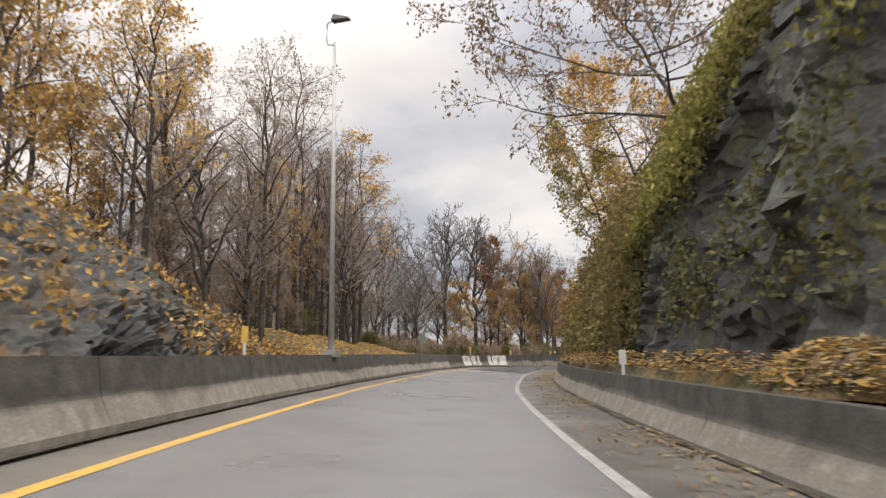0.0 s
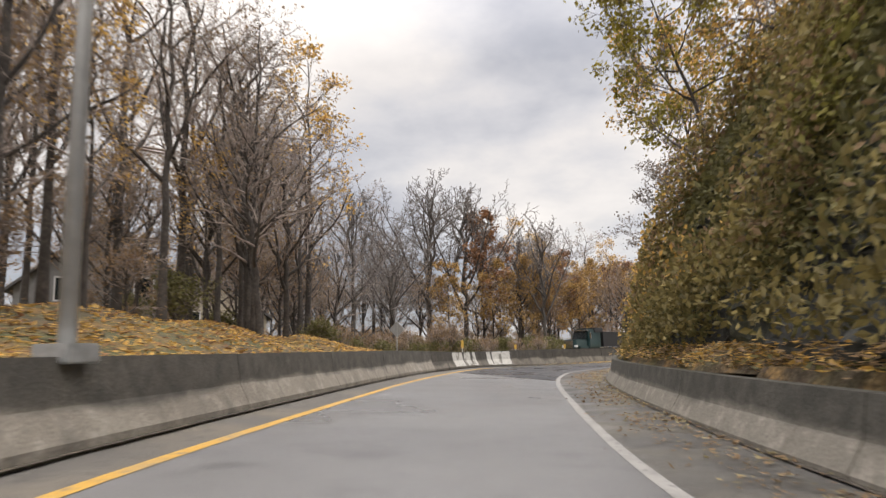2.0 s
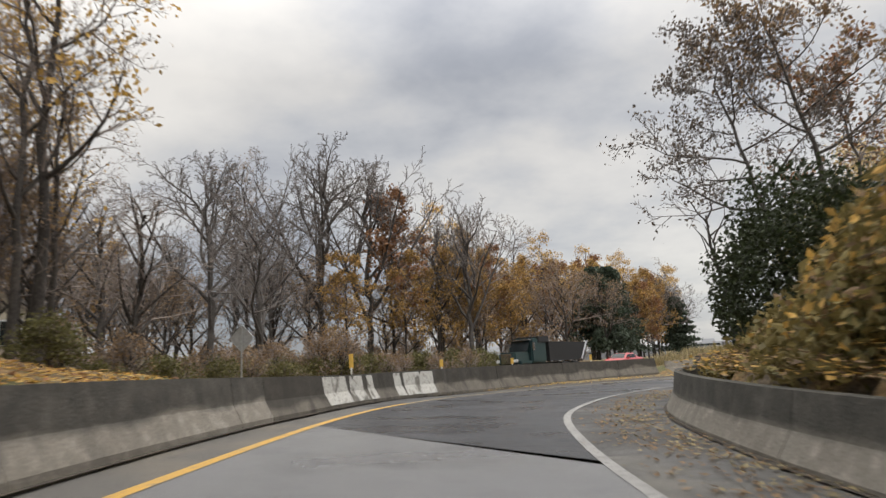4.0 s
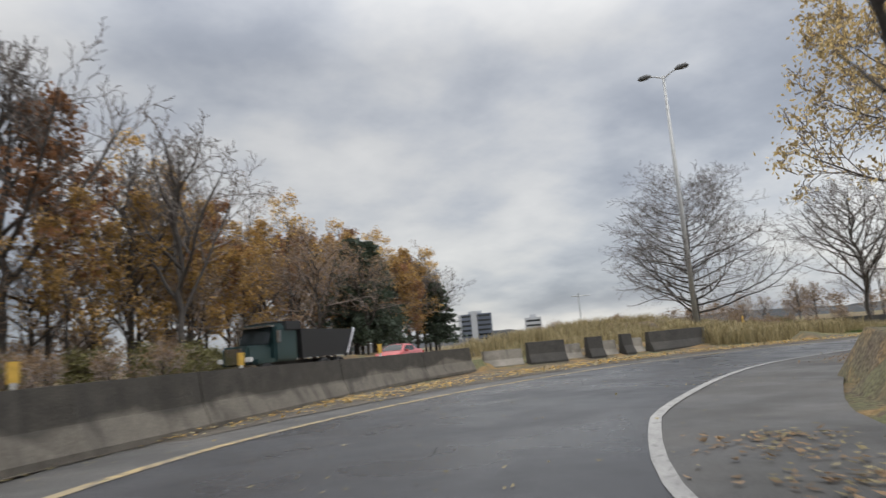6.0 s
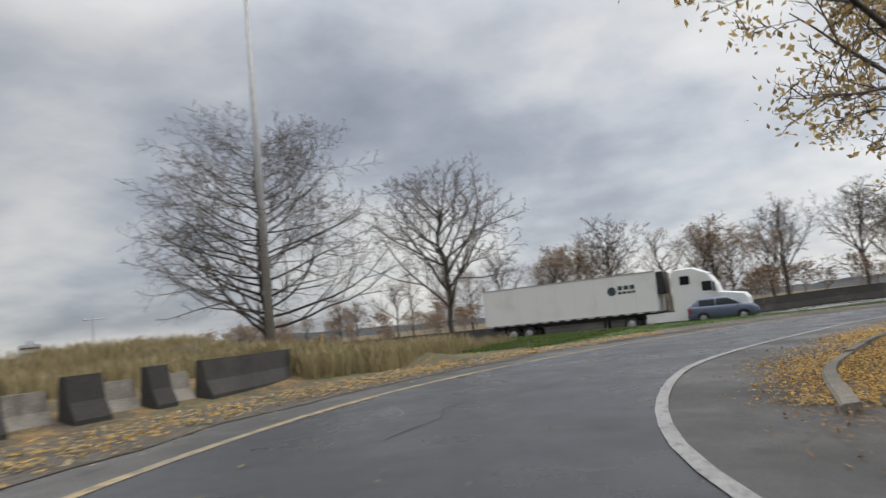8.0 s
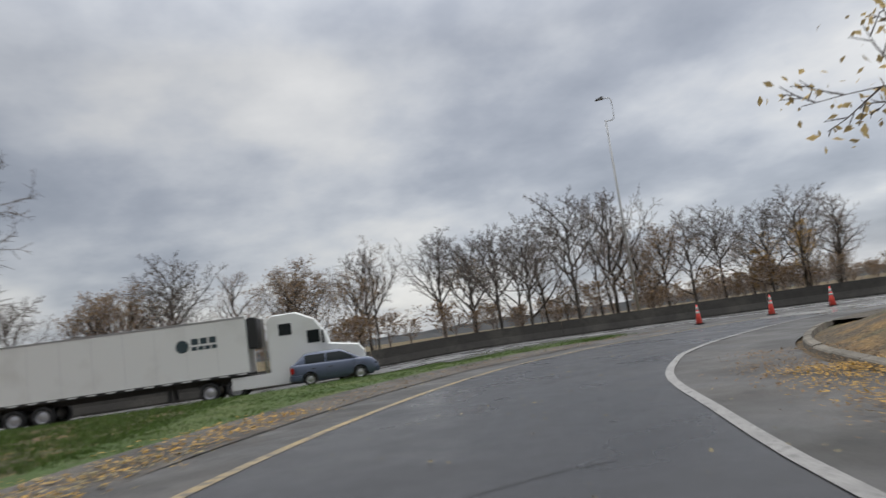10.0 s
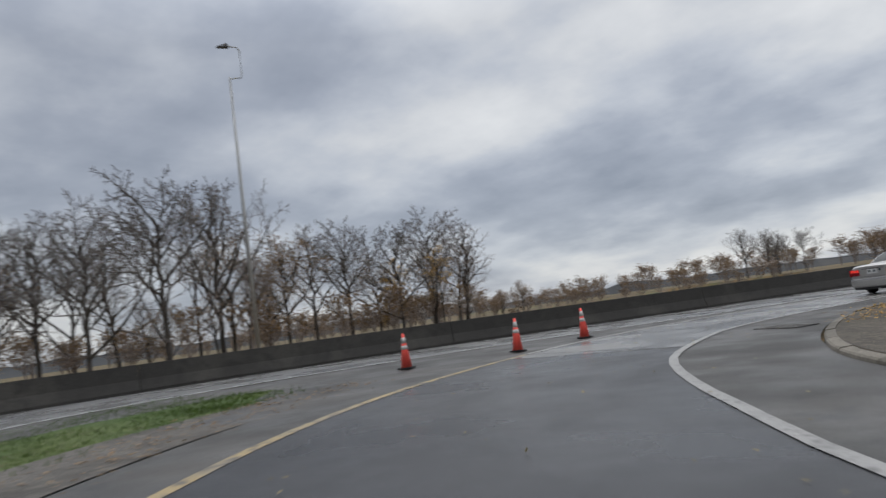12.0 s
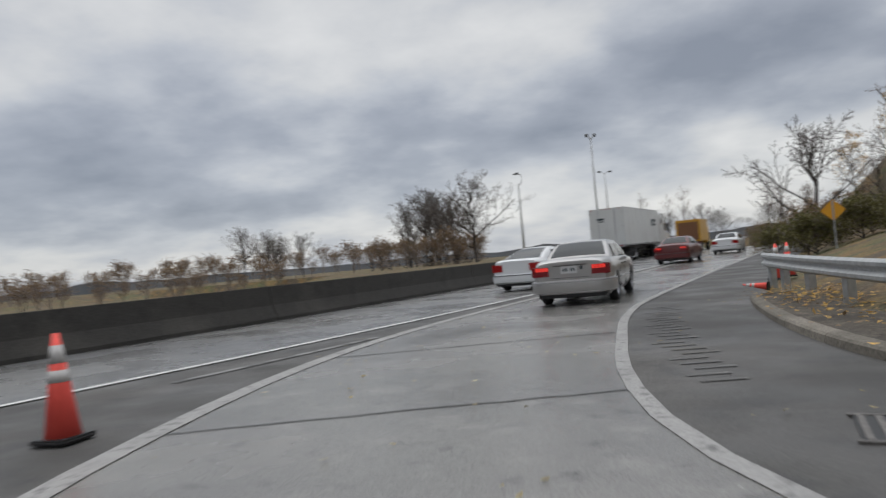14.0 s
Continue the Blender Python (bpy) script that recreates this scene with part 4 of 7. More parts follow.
scrub(34, 60, lambda u, v: (-52 + 78 * v, 97 + 14 * u), 1.7, "tangled brown scrub under the trees outside the bend", (1.1, 1.7))
scatter(35, ["thicket", "bramble", "thicket"], 30, lambda u, v: (-16 + 22 * v, 79 + 6 * u + 4 * v), 1.4, "undergrowth outside the bend", (0.8, 1.15))
scatter(36, ["thicket", "thicket", "bramble"], 26, lambda u, v: (60 + 22 * v + 4 * u, 92 + 14 * u - 4 * v), 1.7, "brown undergrowth behind the dry grass", (0.55, 1.0))
# trees beyond the median
scatter(7, ["vase_b", "forest_b", "vase_b", "vase", "forest_d"], 33, lambda u, v: (84 + 32 * v + 14 * u - 8 * math.sin(v * 3), 0 + 110 * v), 2.6, "trees beyond the median", (0.92, 1.22))
stand("vase_b", 84, 36, 0.4, 1.22, "trees beyond the median")
stand("vase", 88, 30, 2.0, 1.1, "trees beyond the median")
stand("vase_b", 82.5, 41, 4.0, 1.0, "trees beyond the median")
scrub(8, 75, lambda u, v: (79 + 22 * v + 12 * u, 4 + 96 * v), 1.5, "tangled brown scrub beyond the median", (0.8, 1.6))
scatter(37, ["forest_b", "forest_d", "forest_a"], 13, lambda u, v: (80 + 24 * v + 10 * u, 24 + 78 * v), 2.0, "slim trees beyond the median", (0.5, 0.85))
scrub(32, 20, lambda u, v: (80 + 16 * u + 10 * v, 84 + 40 * v), 1.8, "tangled scrub behind the highway", (1.0, 1.6))
scatter(33, ["forest_d", "forest_d"], 5, lambda u, v: (84 + 12 * u + 8 * v, 86 + 30 * v), 3.0, "trees beyond the median", (0.55, 0.75))
scatter(9, ["forest_d", "golden", "forest_c"], 6, lambda u, v: (82 + 9 * u, 0 + 14 * v), 2.0, "trees beyond the median", (0.45, 0.6))
scatter(10, ["forest_d", "thicket"], 9, lambda u, v: (86 + 30 * v + 4 * u, -4 - 40 * v), 3.0, "saplings beyond the median", (0.3, 0.5))
# trees where the ramp meets the highway
scatter(11, ["vase_b", "forest_a", "thicket"], 22, lambda u, v: (14 - 46 * v + 8 * u, -66 - 20 * v + 12 * u), 3.0, "trees beyond the merge", (0.4, 0.65))
scrub(31, 60, lambda u, v: (60 + 66 * v + 7 * u, -31 + 35 * v + 9 * u), 1.6, "low brown scrub beyond the median", (0.6, 1.15))
scrub(38, 70, lambda u, v: (48 + 120 * v + 8 * u, -92 + 66 * v + 12 * u), 2.2, "far belt of brown scrub", (1.2, 2.0))
scatter(39, ["thicket", "thicket"], 16, lambda u, v: (46 + 14 * u, -24 - 12 * v), 1.3, "scrub beyond the median", (0.9, 1.35))
scatter(40, ["vase_b", "vase", "forest_b"], 9, lambda u, v: (45 + 10 * u, -30 - 14 * v), 2.2, "trees beyond the median", (0.6, 0.8))
scatter(41, ["vase_b", "vase"], 5, lambda u, v: (66 + 8 * u, -34 - 10 * v), 2.2, "trees beyond the median", (0.5, 0.6))
stand("vase_b", 47, -27, 0.7, 0.95, "trees beyond the median")
stand("vase_b", 52, -32, 2.7, 0.88, "trees beyond the median")
stand("thicket", 50, -25, 1.2, 1.5, "undergrowth beyond the median")
stand("thicket", 57, -30, 4.2, 1.4, "undergrowth beyond the median")
scatter(12, ["forest_d", "thicket", "forest_b", "thicket"], 20, lambda u, v: (25 - 11 * v + 4 * u, 12 - 30 * v - 4 * u), 2.0, "trees inside the loop", (0.35, 0.55))
stand("vase_b", 27.2, 0.4, 0.9, 0.85, "trees inside the loop")
stand("forest_b", 29.0, 11.5, 0.2, 0.8, "trees inside the loop")
stand("vase_b", 26.8, 13.2, 2.2, 0.72, "trees inside the loop")
stand("vase", 24.5, 11.0, 1.2, 0.62, "trees inside the loop")
scatter(17, ["thicket", "bramble"], 14, lambda u, v: (33 - 10 * v + 4 * u, 15 - 26 * v), 1.6, "undergrowth inside the loop", (0.7, 1.1))
scatter(18, ["forest_a", "vase_b", "forest_d", "forest_c"], 16, lambda u, v: (12 + 8 * u, -8 + 44 * v), 2.4, "trees inside the loop", (0.55, 0.8))


def ridge(radius, low, high, seed, label, mat):
    v, n = [], 420
    for k in range(n):
        a = 2 * math.pi * k / n
        h = low + (high - low) * (0.5 + 0.5 * noise.fractal(Vector((math.cos(a) * 4, math.sin(a) * 4, seed)), 0.8, 2.0, 5)) + 1.6 * noise.noise(Vector((k * 0.7, seed, 0)))
        for r, z in ((radius, -2), (radius + 12, max(h, 0.5)), (radius + 90, max(h * 0.9, 0.4))):
            v.append((30 + math.cos(a) * r, 50 + math.sin(a) * r, z))
    f = [(3 * k + j, 3 * ((k + 1) % n) + j, 3 * ((k + 1) % n) + j + 1, 3 * k + j + 1) for k in range(n) for j in range(2)]
    return tagged(part("backdrop", (v, f), mat), label, "hills", kind="structure")


FAR_WOOD = material("distant_bare_woods", (0.05, 0.053, 0.057), 1.0, spots=[(0.02, 0.4, 0.7, (0.1, 0.095, 0.09), 5), (0.15, 0.45, 0.7, (0.055, 0.06, 0.065), 5)])
ridge(620, 2, 11, 2.0, "low far ridge of bare woods along the horizon", FAR_WOOD)
ridge(330, 0.5, 7, 7.0, "belt of distant bare trees along the horizon", FAR_WOOD)

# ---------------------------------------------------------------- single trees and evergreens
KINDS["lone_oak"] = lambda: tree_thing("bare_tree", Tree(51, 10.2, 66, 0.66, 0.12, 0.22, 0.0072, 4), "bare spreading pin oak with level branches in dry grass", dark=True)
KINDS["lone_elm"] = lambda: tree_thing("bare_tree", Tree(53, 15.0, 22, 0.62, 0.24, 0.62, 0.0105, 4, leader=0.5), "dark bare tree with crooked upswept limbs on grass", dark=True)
stand("lone_oak", 41.0, 77.2, 0.3, 1.0)
stand("lone_elm", 52.7, 73.3, 1.1, 0.94)


def overhang(seed, height, lean, leaf, count, size, label, x, y, z, name="overhanging_tree", limbs=11, spread=0.42, clear=0.3, rise=0.45):
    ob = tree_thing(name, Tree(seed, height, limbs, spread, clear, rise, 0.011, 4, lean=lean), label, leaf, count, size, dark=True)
    ob.matrix_world = Matrix.Translation((x, y, z))
    return ob


overhang(61, 8.0, (-0.5, 0.05), "brown", 8500, 0.085, "tree leaning over the ramp with withered brown leaves", 7.8, 19.5, 6.6, limbs=15, spread=0.85, clear=0.08, rise=0.12)
overhang(62, 8.0, (-0.3, 0.2), "golden", 5200, 0.085, "tree on the rock top with golden leaves", 9.0, 28.0, 6.2, limbs=14, spread=0.5, clear=0.1, rise=0.25)
overhang(63, 7.5, (-0.3, 0.0), "yellow_green", 6000, 0.085, "tree on the rock edge with yellow-green leaves", 8.6, 33.0, 4.8, limbs=14, spread=0.5, clear=0.05, rise=0.2)
overhang(64, 8.0, (-0.2, 0.1), "golden", 3200, 0.08, "thin tree on the rock edge with brown leaves", 10.5, 38.0, 4.6)
overhang(65, 9.5, (-0.2, -0.1), "", 0, 0.08, "bare tree on the rock top", 10.0, 17.0, 9.0)
overhang(66, 9.0, (-0.1, 0.15), "brown", 1900, 0.09, "dark tree above the ivy bank with few brown leaves", 15.4, 48.2, 3.2)
overhang(67, 8.0, (-0.05, 0.1), "russet", 1400, 0.09, "dark tree above the ivy bank with russet leaves", 17.6, 49.4, 2.2)
overhang(68, 9.5, (-0.1, 0.1), "pale_gold", 8000, 0.075, "tree inside the loop with hanging pale golden leaves", 26.9, 57.0, 0.5, limbs=16, spread=0.5, clear=0.3, rise=0.25)
overhang(69, 8.5, (-0.1, 0.1), "pale_gold", 6000, 0.075, "tree inside the loop with pale golden leaves", 32.2, 54.2, 0.8, limbs=15, spread=0.6, clear=0.16, rise=0.25)


overhang(70, 8.0, (-0.15, 0.15), "dry", 4600, 0.06, "dark tree leaning out above the ivy mound", 13.9, 48.6, 2.4, limbs=14, spread=0.5, clear=0.2, rise=0.3)


def dead_tree():
    ob = thing("dead_tree", "dead leaning tree with broken bare limbs on the bank", "tree")
    bm = bmesh.new()
    tube_bm(bm, [(0, 0, -0.3), (-0.5, 0.05, 0.6), (-1.1, 0.1, 1.7), (-1.45, 0.1, 2.9), (-1.7, 0.15, 4.2), (-1.75, 0.15, 5.4)], [0.11, 0.095, 0.08, 0.07, 0.055, 0.035], 7)
    part("trunk", bm, BARK, ob, smooth=True)
    rng = random.Random(8)
    for n in range(9):
        bm = bmesh.new()
        u = 0.45 + 0.06 * n
        p = Vector((-1.1 - 0.7 * u, 0.1, 0.4 + 5.2 * u))
        way = Vector((rng.uniform(-1, 0.8), rng.uniform(-0.6, 0.6), rng.uniform(0.2, 1.3))).normalized()
        pts, rad = [p], [0.04]
        for k in range(4):
            way = (way + Vector((rng.gauss(0, 0.25), rng.gauss(0, 0.25), rng.gauss(0.1, 0.2)))).normalized()
            pts.append(pts[-1] + way * rng.uniform(0.25, 0.5))
            rad.append(0.034 - 0.007 * k)
        tube_bm(bm, pts, rad, 5)
        part("branch", bm, BARK, ob)
    ob.matrix_world = Matrix.Translation((15.5, 52.4, 1.0)) @ Matrix.Scale(0.86, 4)


dead_tree()


def conifer(x, y, height, label, seed):
    """A pine: a straight trunk and whorls of drooping boughs set with needles."""
    rng = np.random.RandomState(seed)
    ob = thing("pine_tree", label, "tree")
    bm = bmesh.new()
    tube_bm(bm, [(0, 0, -0.3), (0, 0, height * 0.5), (0, 0, height)], [height * 0.014, height * 0.009, 0.02], 7)
    part("trunk", bm, BARK, ob)
    centres, v, f = [], [], []
    bm = bmesh.new()
    z = height * 0.16
    while z < height * 0.98:
        reach = (height - z) * 0.36 * rng.uniform(0.6, 1.3) + 0.5
        for k in range(6):
            a = rng.uniform(0, 6.28)
            tip = np.array([math.cos(a) * reach, math.sin(a) * reach, z + reach * rng.uniform(-0.25, 0.12)])
            tube_bm(bm, [(0, 0, z), tuple(tip)], [0.03, 0.01], 3)
            for u in np.linspace(0.25, 1, 12):
                centres += [np.array([0, 0, z]) * (1 - u) + tip * u + rng.normal(0, 0.16 + 0.05 * reach, 3) * (1, 1, 0.5) for _ in range(4)]
        z += height * 0.033
    part("crown", bm, BARK, ob)
    part("foliage", leaf_cards(rng, np.array(centres), 0.24), LEAF["pine"], ob)
    ob.matrix_world = place(x, y, 0, 1, 0.1)


conifer(35.5, 113, 12.0, "dark green pine among the autumn trees", 1)
conifer(39.5, 121, 12.5, "dark green pine among the autumn trees", 2)
conifer(31.0, 106.5, 11.0, "dark green pine among the autumn trees", 3)
conifer(52.5, 129, 9.6, "lone dark spruce at the end of the wood", 4)

# ---------------------------------------------------------------- ivy, ground cover and fallen leaves


def stuff(name, mesh, mat, label, category):
    return tagged(part(name, mesh, mat), label, category, kind="stuff")


def on_cliff(rng, count, y0, y1, v0, v1, deep, gaps=True):
    """Places on the rock cut between two heights."""
    far = np.r_[0, np.cumsum(np.linalg.norm(np.diff(cliff_line, axis=0), axis=1))]
    side, out = sideways(cliff_line), []
    for _ in range(count):
        s = rng.uniform(y0 + 12, y1 + 12)
        v = rng.uniform(v0, v1)
        clump = noise.noise(Vector((s * 0.35, v * 2.6, 3.0)))
        if gaps and clump < -0.12 + 0.3 * rng.random():
            continue
        a, z = cliff(min(s, CLIFF_LONG), v)
        c = [np.interp(s, far, cliff_line[:, k]) for k in range(2)]
        d = [np.interp(s, far, side[:, k]) for k in range(2)]
        push = 1.75 + a - 0.35 - deep * rng.random() + 0.35 * clump
        out.append((c[0] + d[0] * push, c[1] + d[1] * push, z + rng.gauss(0, 0.12) - 0.1))
    return np.array(out)


rng = random.Random(4)
nrng = np.random.RandomState(4)
stuff("ivy", leaf_cards(nrng, on_cliff(rng, 52000, -6, 28, 0.5, 1.1, 0.7), 0.085), LEAF["moss"], "yellow-green moss and ferns hanging over the rock edge", "moss")
stuff("ivy", leaf_cards(nrng, on_cliff(rng, 6000, -6, 26, 0.7, 1.06, 0.55), 0.1), LEAF["brown"], "withered brown creeper on the rock edge", "creeper")
stuff("ivy", leaf_cards(nrng, on_cliff(rng, 16000, -6, 24, 0.15, 0.8, 0.3), 0.075), LEAF["olive"], "olive-green moss and ivy hanging over the rock", "ivy")
stuff("ivy", leaf_cards(nrng, on_cliff(rng, 3000, -6, 26, 0.4, 0.95, 0.3), 0.11), LEAF["ivy"], "dark green ivy on the rock top", "ivy")
stuff("ivy", leaf_cards(nrng, on_cliff(rng, 9000, 24, 46, 0.1, 0.85, 0.7), 0.08), LEAF["olive"], "thick olive shrubs over the lower rock", "shrubs")
stuff("ivy", leaf_cards(nrng, on_cliff(rng, 14000, 21, 46, 0.25, 1.0, 0.35, False), 0.1), LEAF["olive"], "dense olive creeper over the lower rock", "creeper")
stuff("ivy", leaf_cards(nrng, on_cliff(rng, 11000, 20, 46, 0.3, 1.1, 1.1), 0.085), LEAF["brown"], "withered brown creeper over the lower rock", "creeper")
stuff("ivy", leaf_cards(nrng, on_cliff(rng, 40000, 19, 46, 0.12, 1.12, 1.25), 0.085), LEAF["olive_gold"], "yellow-green shrubs along the rock top", "shrubs")
stuff("ivy", leaf_cards(nrng, on_cliff(rng, 5000, 28, 44, 0.3, 1.15, 1.35), 0.08), LEAF["golden"], "golden-leaved shrubs along the rock top", "shrubs")


def ellipsoid_places(n, centre, radii):
    d = nrng.normal(0, 1, (n, 3))
    d /= np.linalg.norm(d, axis=1, keepdims=True)
    k = np.array([1 + 0.25 * noise.noise(Vector(q * 2.2 + np.array(centre))) for q in d])
    return np.array(centre) + d * np.array(radii) * (k * nrng.uniform(0.72, 1.05, n))[:, None]


bank = np.concatenate([ellipsoid_places(17000, (13.6, 47.7, 2.2), (1.9, 2.0, 2.7)), ellipsoid_places(12000, (11.8, 44.8, 2.6), (1.9, 2.4, 2.4)), ellipsoid_places(8000, (16.2, 49.6, 1.2), (2.0, 1.8, 1.5))])
stuff("ivy_mound", leaf_cards(nrng, bank[bank[:, 2] > 0.3], 0.065), LEAF["ivy"], "dense dark ivy mound at the end of the rock", "ivy")
top = ellipsoid_places(2200, (14.6, 46.8, 3.6), (2.0, 1.8, 1.6))
stuff("bush", leaf_cards(nrng, top, 0.09), LEAF["olive"], "olive-leaved bush on top of the ivy mound", "shrub")


def beside(line, count, a, b, lo=None, hi=None, bunch=0.0):
    """Random places between a and b metres to the right of a line, from its point lo to hi (shares of its length)."""
    k0, k1 = int((lo or 0) * (len(line) - 1)), int((1 if hi is None else hi) * (len(line) - 1))
    side, out = sideways(line), []
    while len(out) < count:
        k = rng.randint(k0, k1)
        q = line[k] + side[k] * rng.uniform(a, b) + np.array([rng.gauss(0, 0.3), rng.gauss(0, 0.3)])
        if noise.noise(Vector((q[0] * 0.5, q[1] * 0.5, 1.7))) + rng.uniform(-0.4, 0.4) > bunch - 0.25:
            out.append(q)
    return np.array(out)


def fallen(line, count, a, b, leaf, size, lo, hi, label, bunch=0.0, z=None, pile=0.0):
    q = beside(line, count, a, b, lo, hi, bunch)
    zs = np.full(len(q), z) if z is not None else ground_height(q[:, 0], q[:, 1])
    zs = zs + 0.012 + nrng.uniform(0, 0.02, len(q)) + pile * nrng.uniform(0, 1, len(q)) ** 2
    return stuff("fallen_leaves", leaf_cards(nrng, np.c_[q, zs], size, True), LEAF[leaf], label, "leaves")


fallen(white, 2600, 0.6, 1.7, "brown", 0.05, 0.2, 0.42, "brown leaves strewn over the shoulder", 0.0, 0.0)
fallen(white, 1500, 1.0, 1.75, "straw", 0.05, 0.2, 0.42, "pale dry leaves against the barrier foot", 0.0, 0.0)
fallen(white, 26000, 1.5, 5.6, "golden", 0.034, 0.487, 0.552, "golden leaves drifted over the inner shoulder", -0.1, 0.0, 0.03)
fallen(white, 11000, 1.1, 5.2, "brown", 0.032, 0.475, 0.57, "brown leaves over the inner shoulder", 0.0, 0.0, 0.03)
fallen(white, 500, -4.5, 1.4, "straw", 0.035, 0.4, 0.74, "stray pale leaves on the wet asphalt", 0.2, 0.012)
fallen(yellow, 3000, -3.6, -1.7, "golden", 0.06, 0.62, 0.86, "golden leaves along the outer edge", 0.0, 0.02, 0.05)
fallen(yellow, 3000, -3.8, -1.6, "straw", 0.06, 0.58, 0.84, "dry grass and leaves along the outer edge", 0.0, 0.02, 0.06)
fallen(yellow, 2600, -3.4, -1.5, "brown", 0.04, 0.76, 0.98, "brown leaf scraps and grit on the broken edge", 0.0, 0.01, 0.02)
fallen(yellow, 900, -1.7, -0.2, "straw", 0.035, 0.2, 0.9, "pale leaf scraps on the outer shoulder", 0.2, 0.1)
fallen(left_line, 19000, -9.5, -1.2, "golden", 0.085, 0.4, 0.86, "golden leaf litter on the bank", -0.05)
fallen(left_line, 9000, -9.5, -1.2, "russet", 0.08, 0.4, 0.86, "russet leaf litter on the bank", 0.0)
fallen(right_line, 5200, 0.75, 2.2, "brown", 0.075, 0.36, 0.98, "brown leaf litter heaped behind the barrier", -0.1, 0.86, 0.3)
fallen(right_line, 4200, 0.8, 2.3, "golden", 0.075, 0.36, 0.98, "golden leaf litter heaped behind the barrier", 0.0, 0.86, 0.36)


def leaf_heap(x, y, rx, ry, tall, count):
    """A low mound of soil under a coat of fallen leaves."""
    n, v, f = 20, [], []
    for j in range(7):
        for i in range(n):
            a, q = 2 * math.pi * i / n, j / 6
            lump = 1 + 0.3 * noise.noise(Vector((math.cos(a) * 1.5 + x, math.sin(a) * 1.5 + y, j * 0.3)))
            v.append((x + math.cos(a) * rx * (1 - q) * lump, y + math.sin(a) * ry * (1 - q) * lump, 0.7 + (tall + 0.12) * math.sin(q * math.pi / 2) * lump))
    f = [(j * n + i, j * n + (i + 1) % n, (j + 1) * n + (i + 1) % n, (j + 1) * n + i) for j in range(6) for i in range(n)]
    tagged(part("leaf_heap", (v, f), GROUND, smooth=True), "low heap of soil under fallen leaves behind the barrier", "heap", kind="structure")
    a, q = nrng.uniform(0, 2 * math.pi, count), nrng.uniform(0, 1, count) ** 0.5
    p = np.c_[x + np.cos(a) * q * rx, y + np.sin(a) * q * ry, 0.74 + (tall + 0.1) * np.cos(q * math.pi / 2) + nrng.uniform(0, 0.1, count)]
    for leaf, share in (("straw", 0.4), ("golden", 0.72), ("brown", 1.0)):
        pick = (nrng.uniform(0, 1, count) < share) if share < 1 else np.ones(count, bool)
        stuff("fallen_leaves", leaf_cards(nrng, p[pick], 0.065, True), LEAF[leaf], leaf + " leaves on the heap behind the barrier", "leaves")
        p, count = p[~pick], int((~pick).sum())
        if not count:
            break


leaf_heap(4.5, 7.6, 0.7, 1.9, 0.42, 1500)
leaf_heap(5.85, 27.5, 0.6, 2.4, 0.3, 1500)
fallen(right_line, 1800, 0.75, 2.2, "olive", 0.075, 0.36, 0.98, "green weeds behind the barrier", 0.0, 0.86, 0.12)


def on_outcrop(count):
    """Places on the rock ledges behind the barrier."""
    out, side = [], sideways(outcrop_line)
    while len(out) < count:
        k, v = rng.randint(0, len(outcrop_line) - 1), rng.random()
        a, z = outcrop(k * 0.5, v)
        if noise.noise(Vector((k * 0.3, v * 4, 2.0))) + rng.uniform(-0.2, 0.2) > 0.02:
            out.append((*(outcrop_line[k] + side[k] * (a + 0.15)), z + 0.22 + rng.gauss(0, 0.1)))
    return np.array(out)


stuff("fallen_leaves", leaf_cards(nrng, on_outcrop(2000), 0.08), LEAF["golden"], "golden leaves caught on the rock ledges", "leaves")
stuff("fallen_leaves", leaf_cards(nrng, on_outcrop(2200), 0.08), LEAF["brown"], "brown leaves caught on the rock ledges", "leaves")


def tufts(places, blades, tall, leaf, label, category="grass", spread=0.22):
    """Grass tufts as bent blades."""
    v, f = [], []
    for x, y in places:
        z = float(HEIGHT_AT(x, y))
        for _ in range(blades):
            a, h = rng.uniform(0, 6.28), tall * rng.uniform(0.5, 1.15)
            ox, oy = rng.gauss(0, spread), rng.gauss(0, spread)
            out, w = rng.uniform(0.1, 0.5) * h, 0.012 + 0.006 * tall
            ca, sa = math.cos(a), math.sin(a)
            k = len(v)
            v += [(x + ox - sa * w, y + oy + ca * w, z - 0.03), (x + ox + sa * w, y + oy - ca * w, z - 0.03), (x + ox + ca * out * 0.35 + sa * w * 0.7, y + oy + sa * out * 0.35 - ca * w * 0.7, z + h * 0.65), (x + ox + ca * out * 0.35 - sa * w * 0.7, y + oy + sa * out * 0.35 + ca * w * 0.7, z + h * 0.65), (x + ox + ca * out, y + oy + sa * out, z + h * rng.uniform(0.82, 1.0))]
            f += [(k, k + 1, k + 2, k + 3), (k + 3, k + 2, k + 4)]
    return stuff("grass", (v, f), LEAF[leaf], label, category)


_gx, _gy = np.arange(-30, 80, 1.0), np.arange(0, 110, 1.0)
_gz = ground_height(*[a.ravel() for a in np.meshgrid(_gx, _gy)]).reshape(len(_gy), len(_gx))


def HEIGHT_AT(x, y):
    i, j = np.clip((x + 30), 0, 108.9), np.clip(y, 0, 108.9)
    a, b = int(i), int(j)
    u, w = i - a, j - b
    return (_gz[b, a] * (1 - u) + _gz[b, a + 1] * u) * (1 - w) + (_gz[b + 1, a] * (1 - u) + _gz[b + 1, a + 1] * u) * w


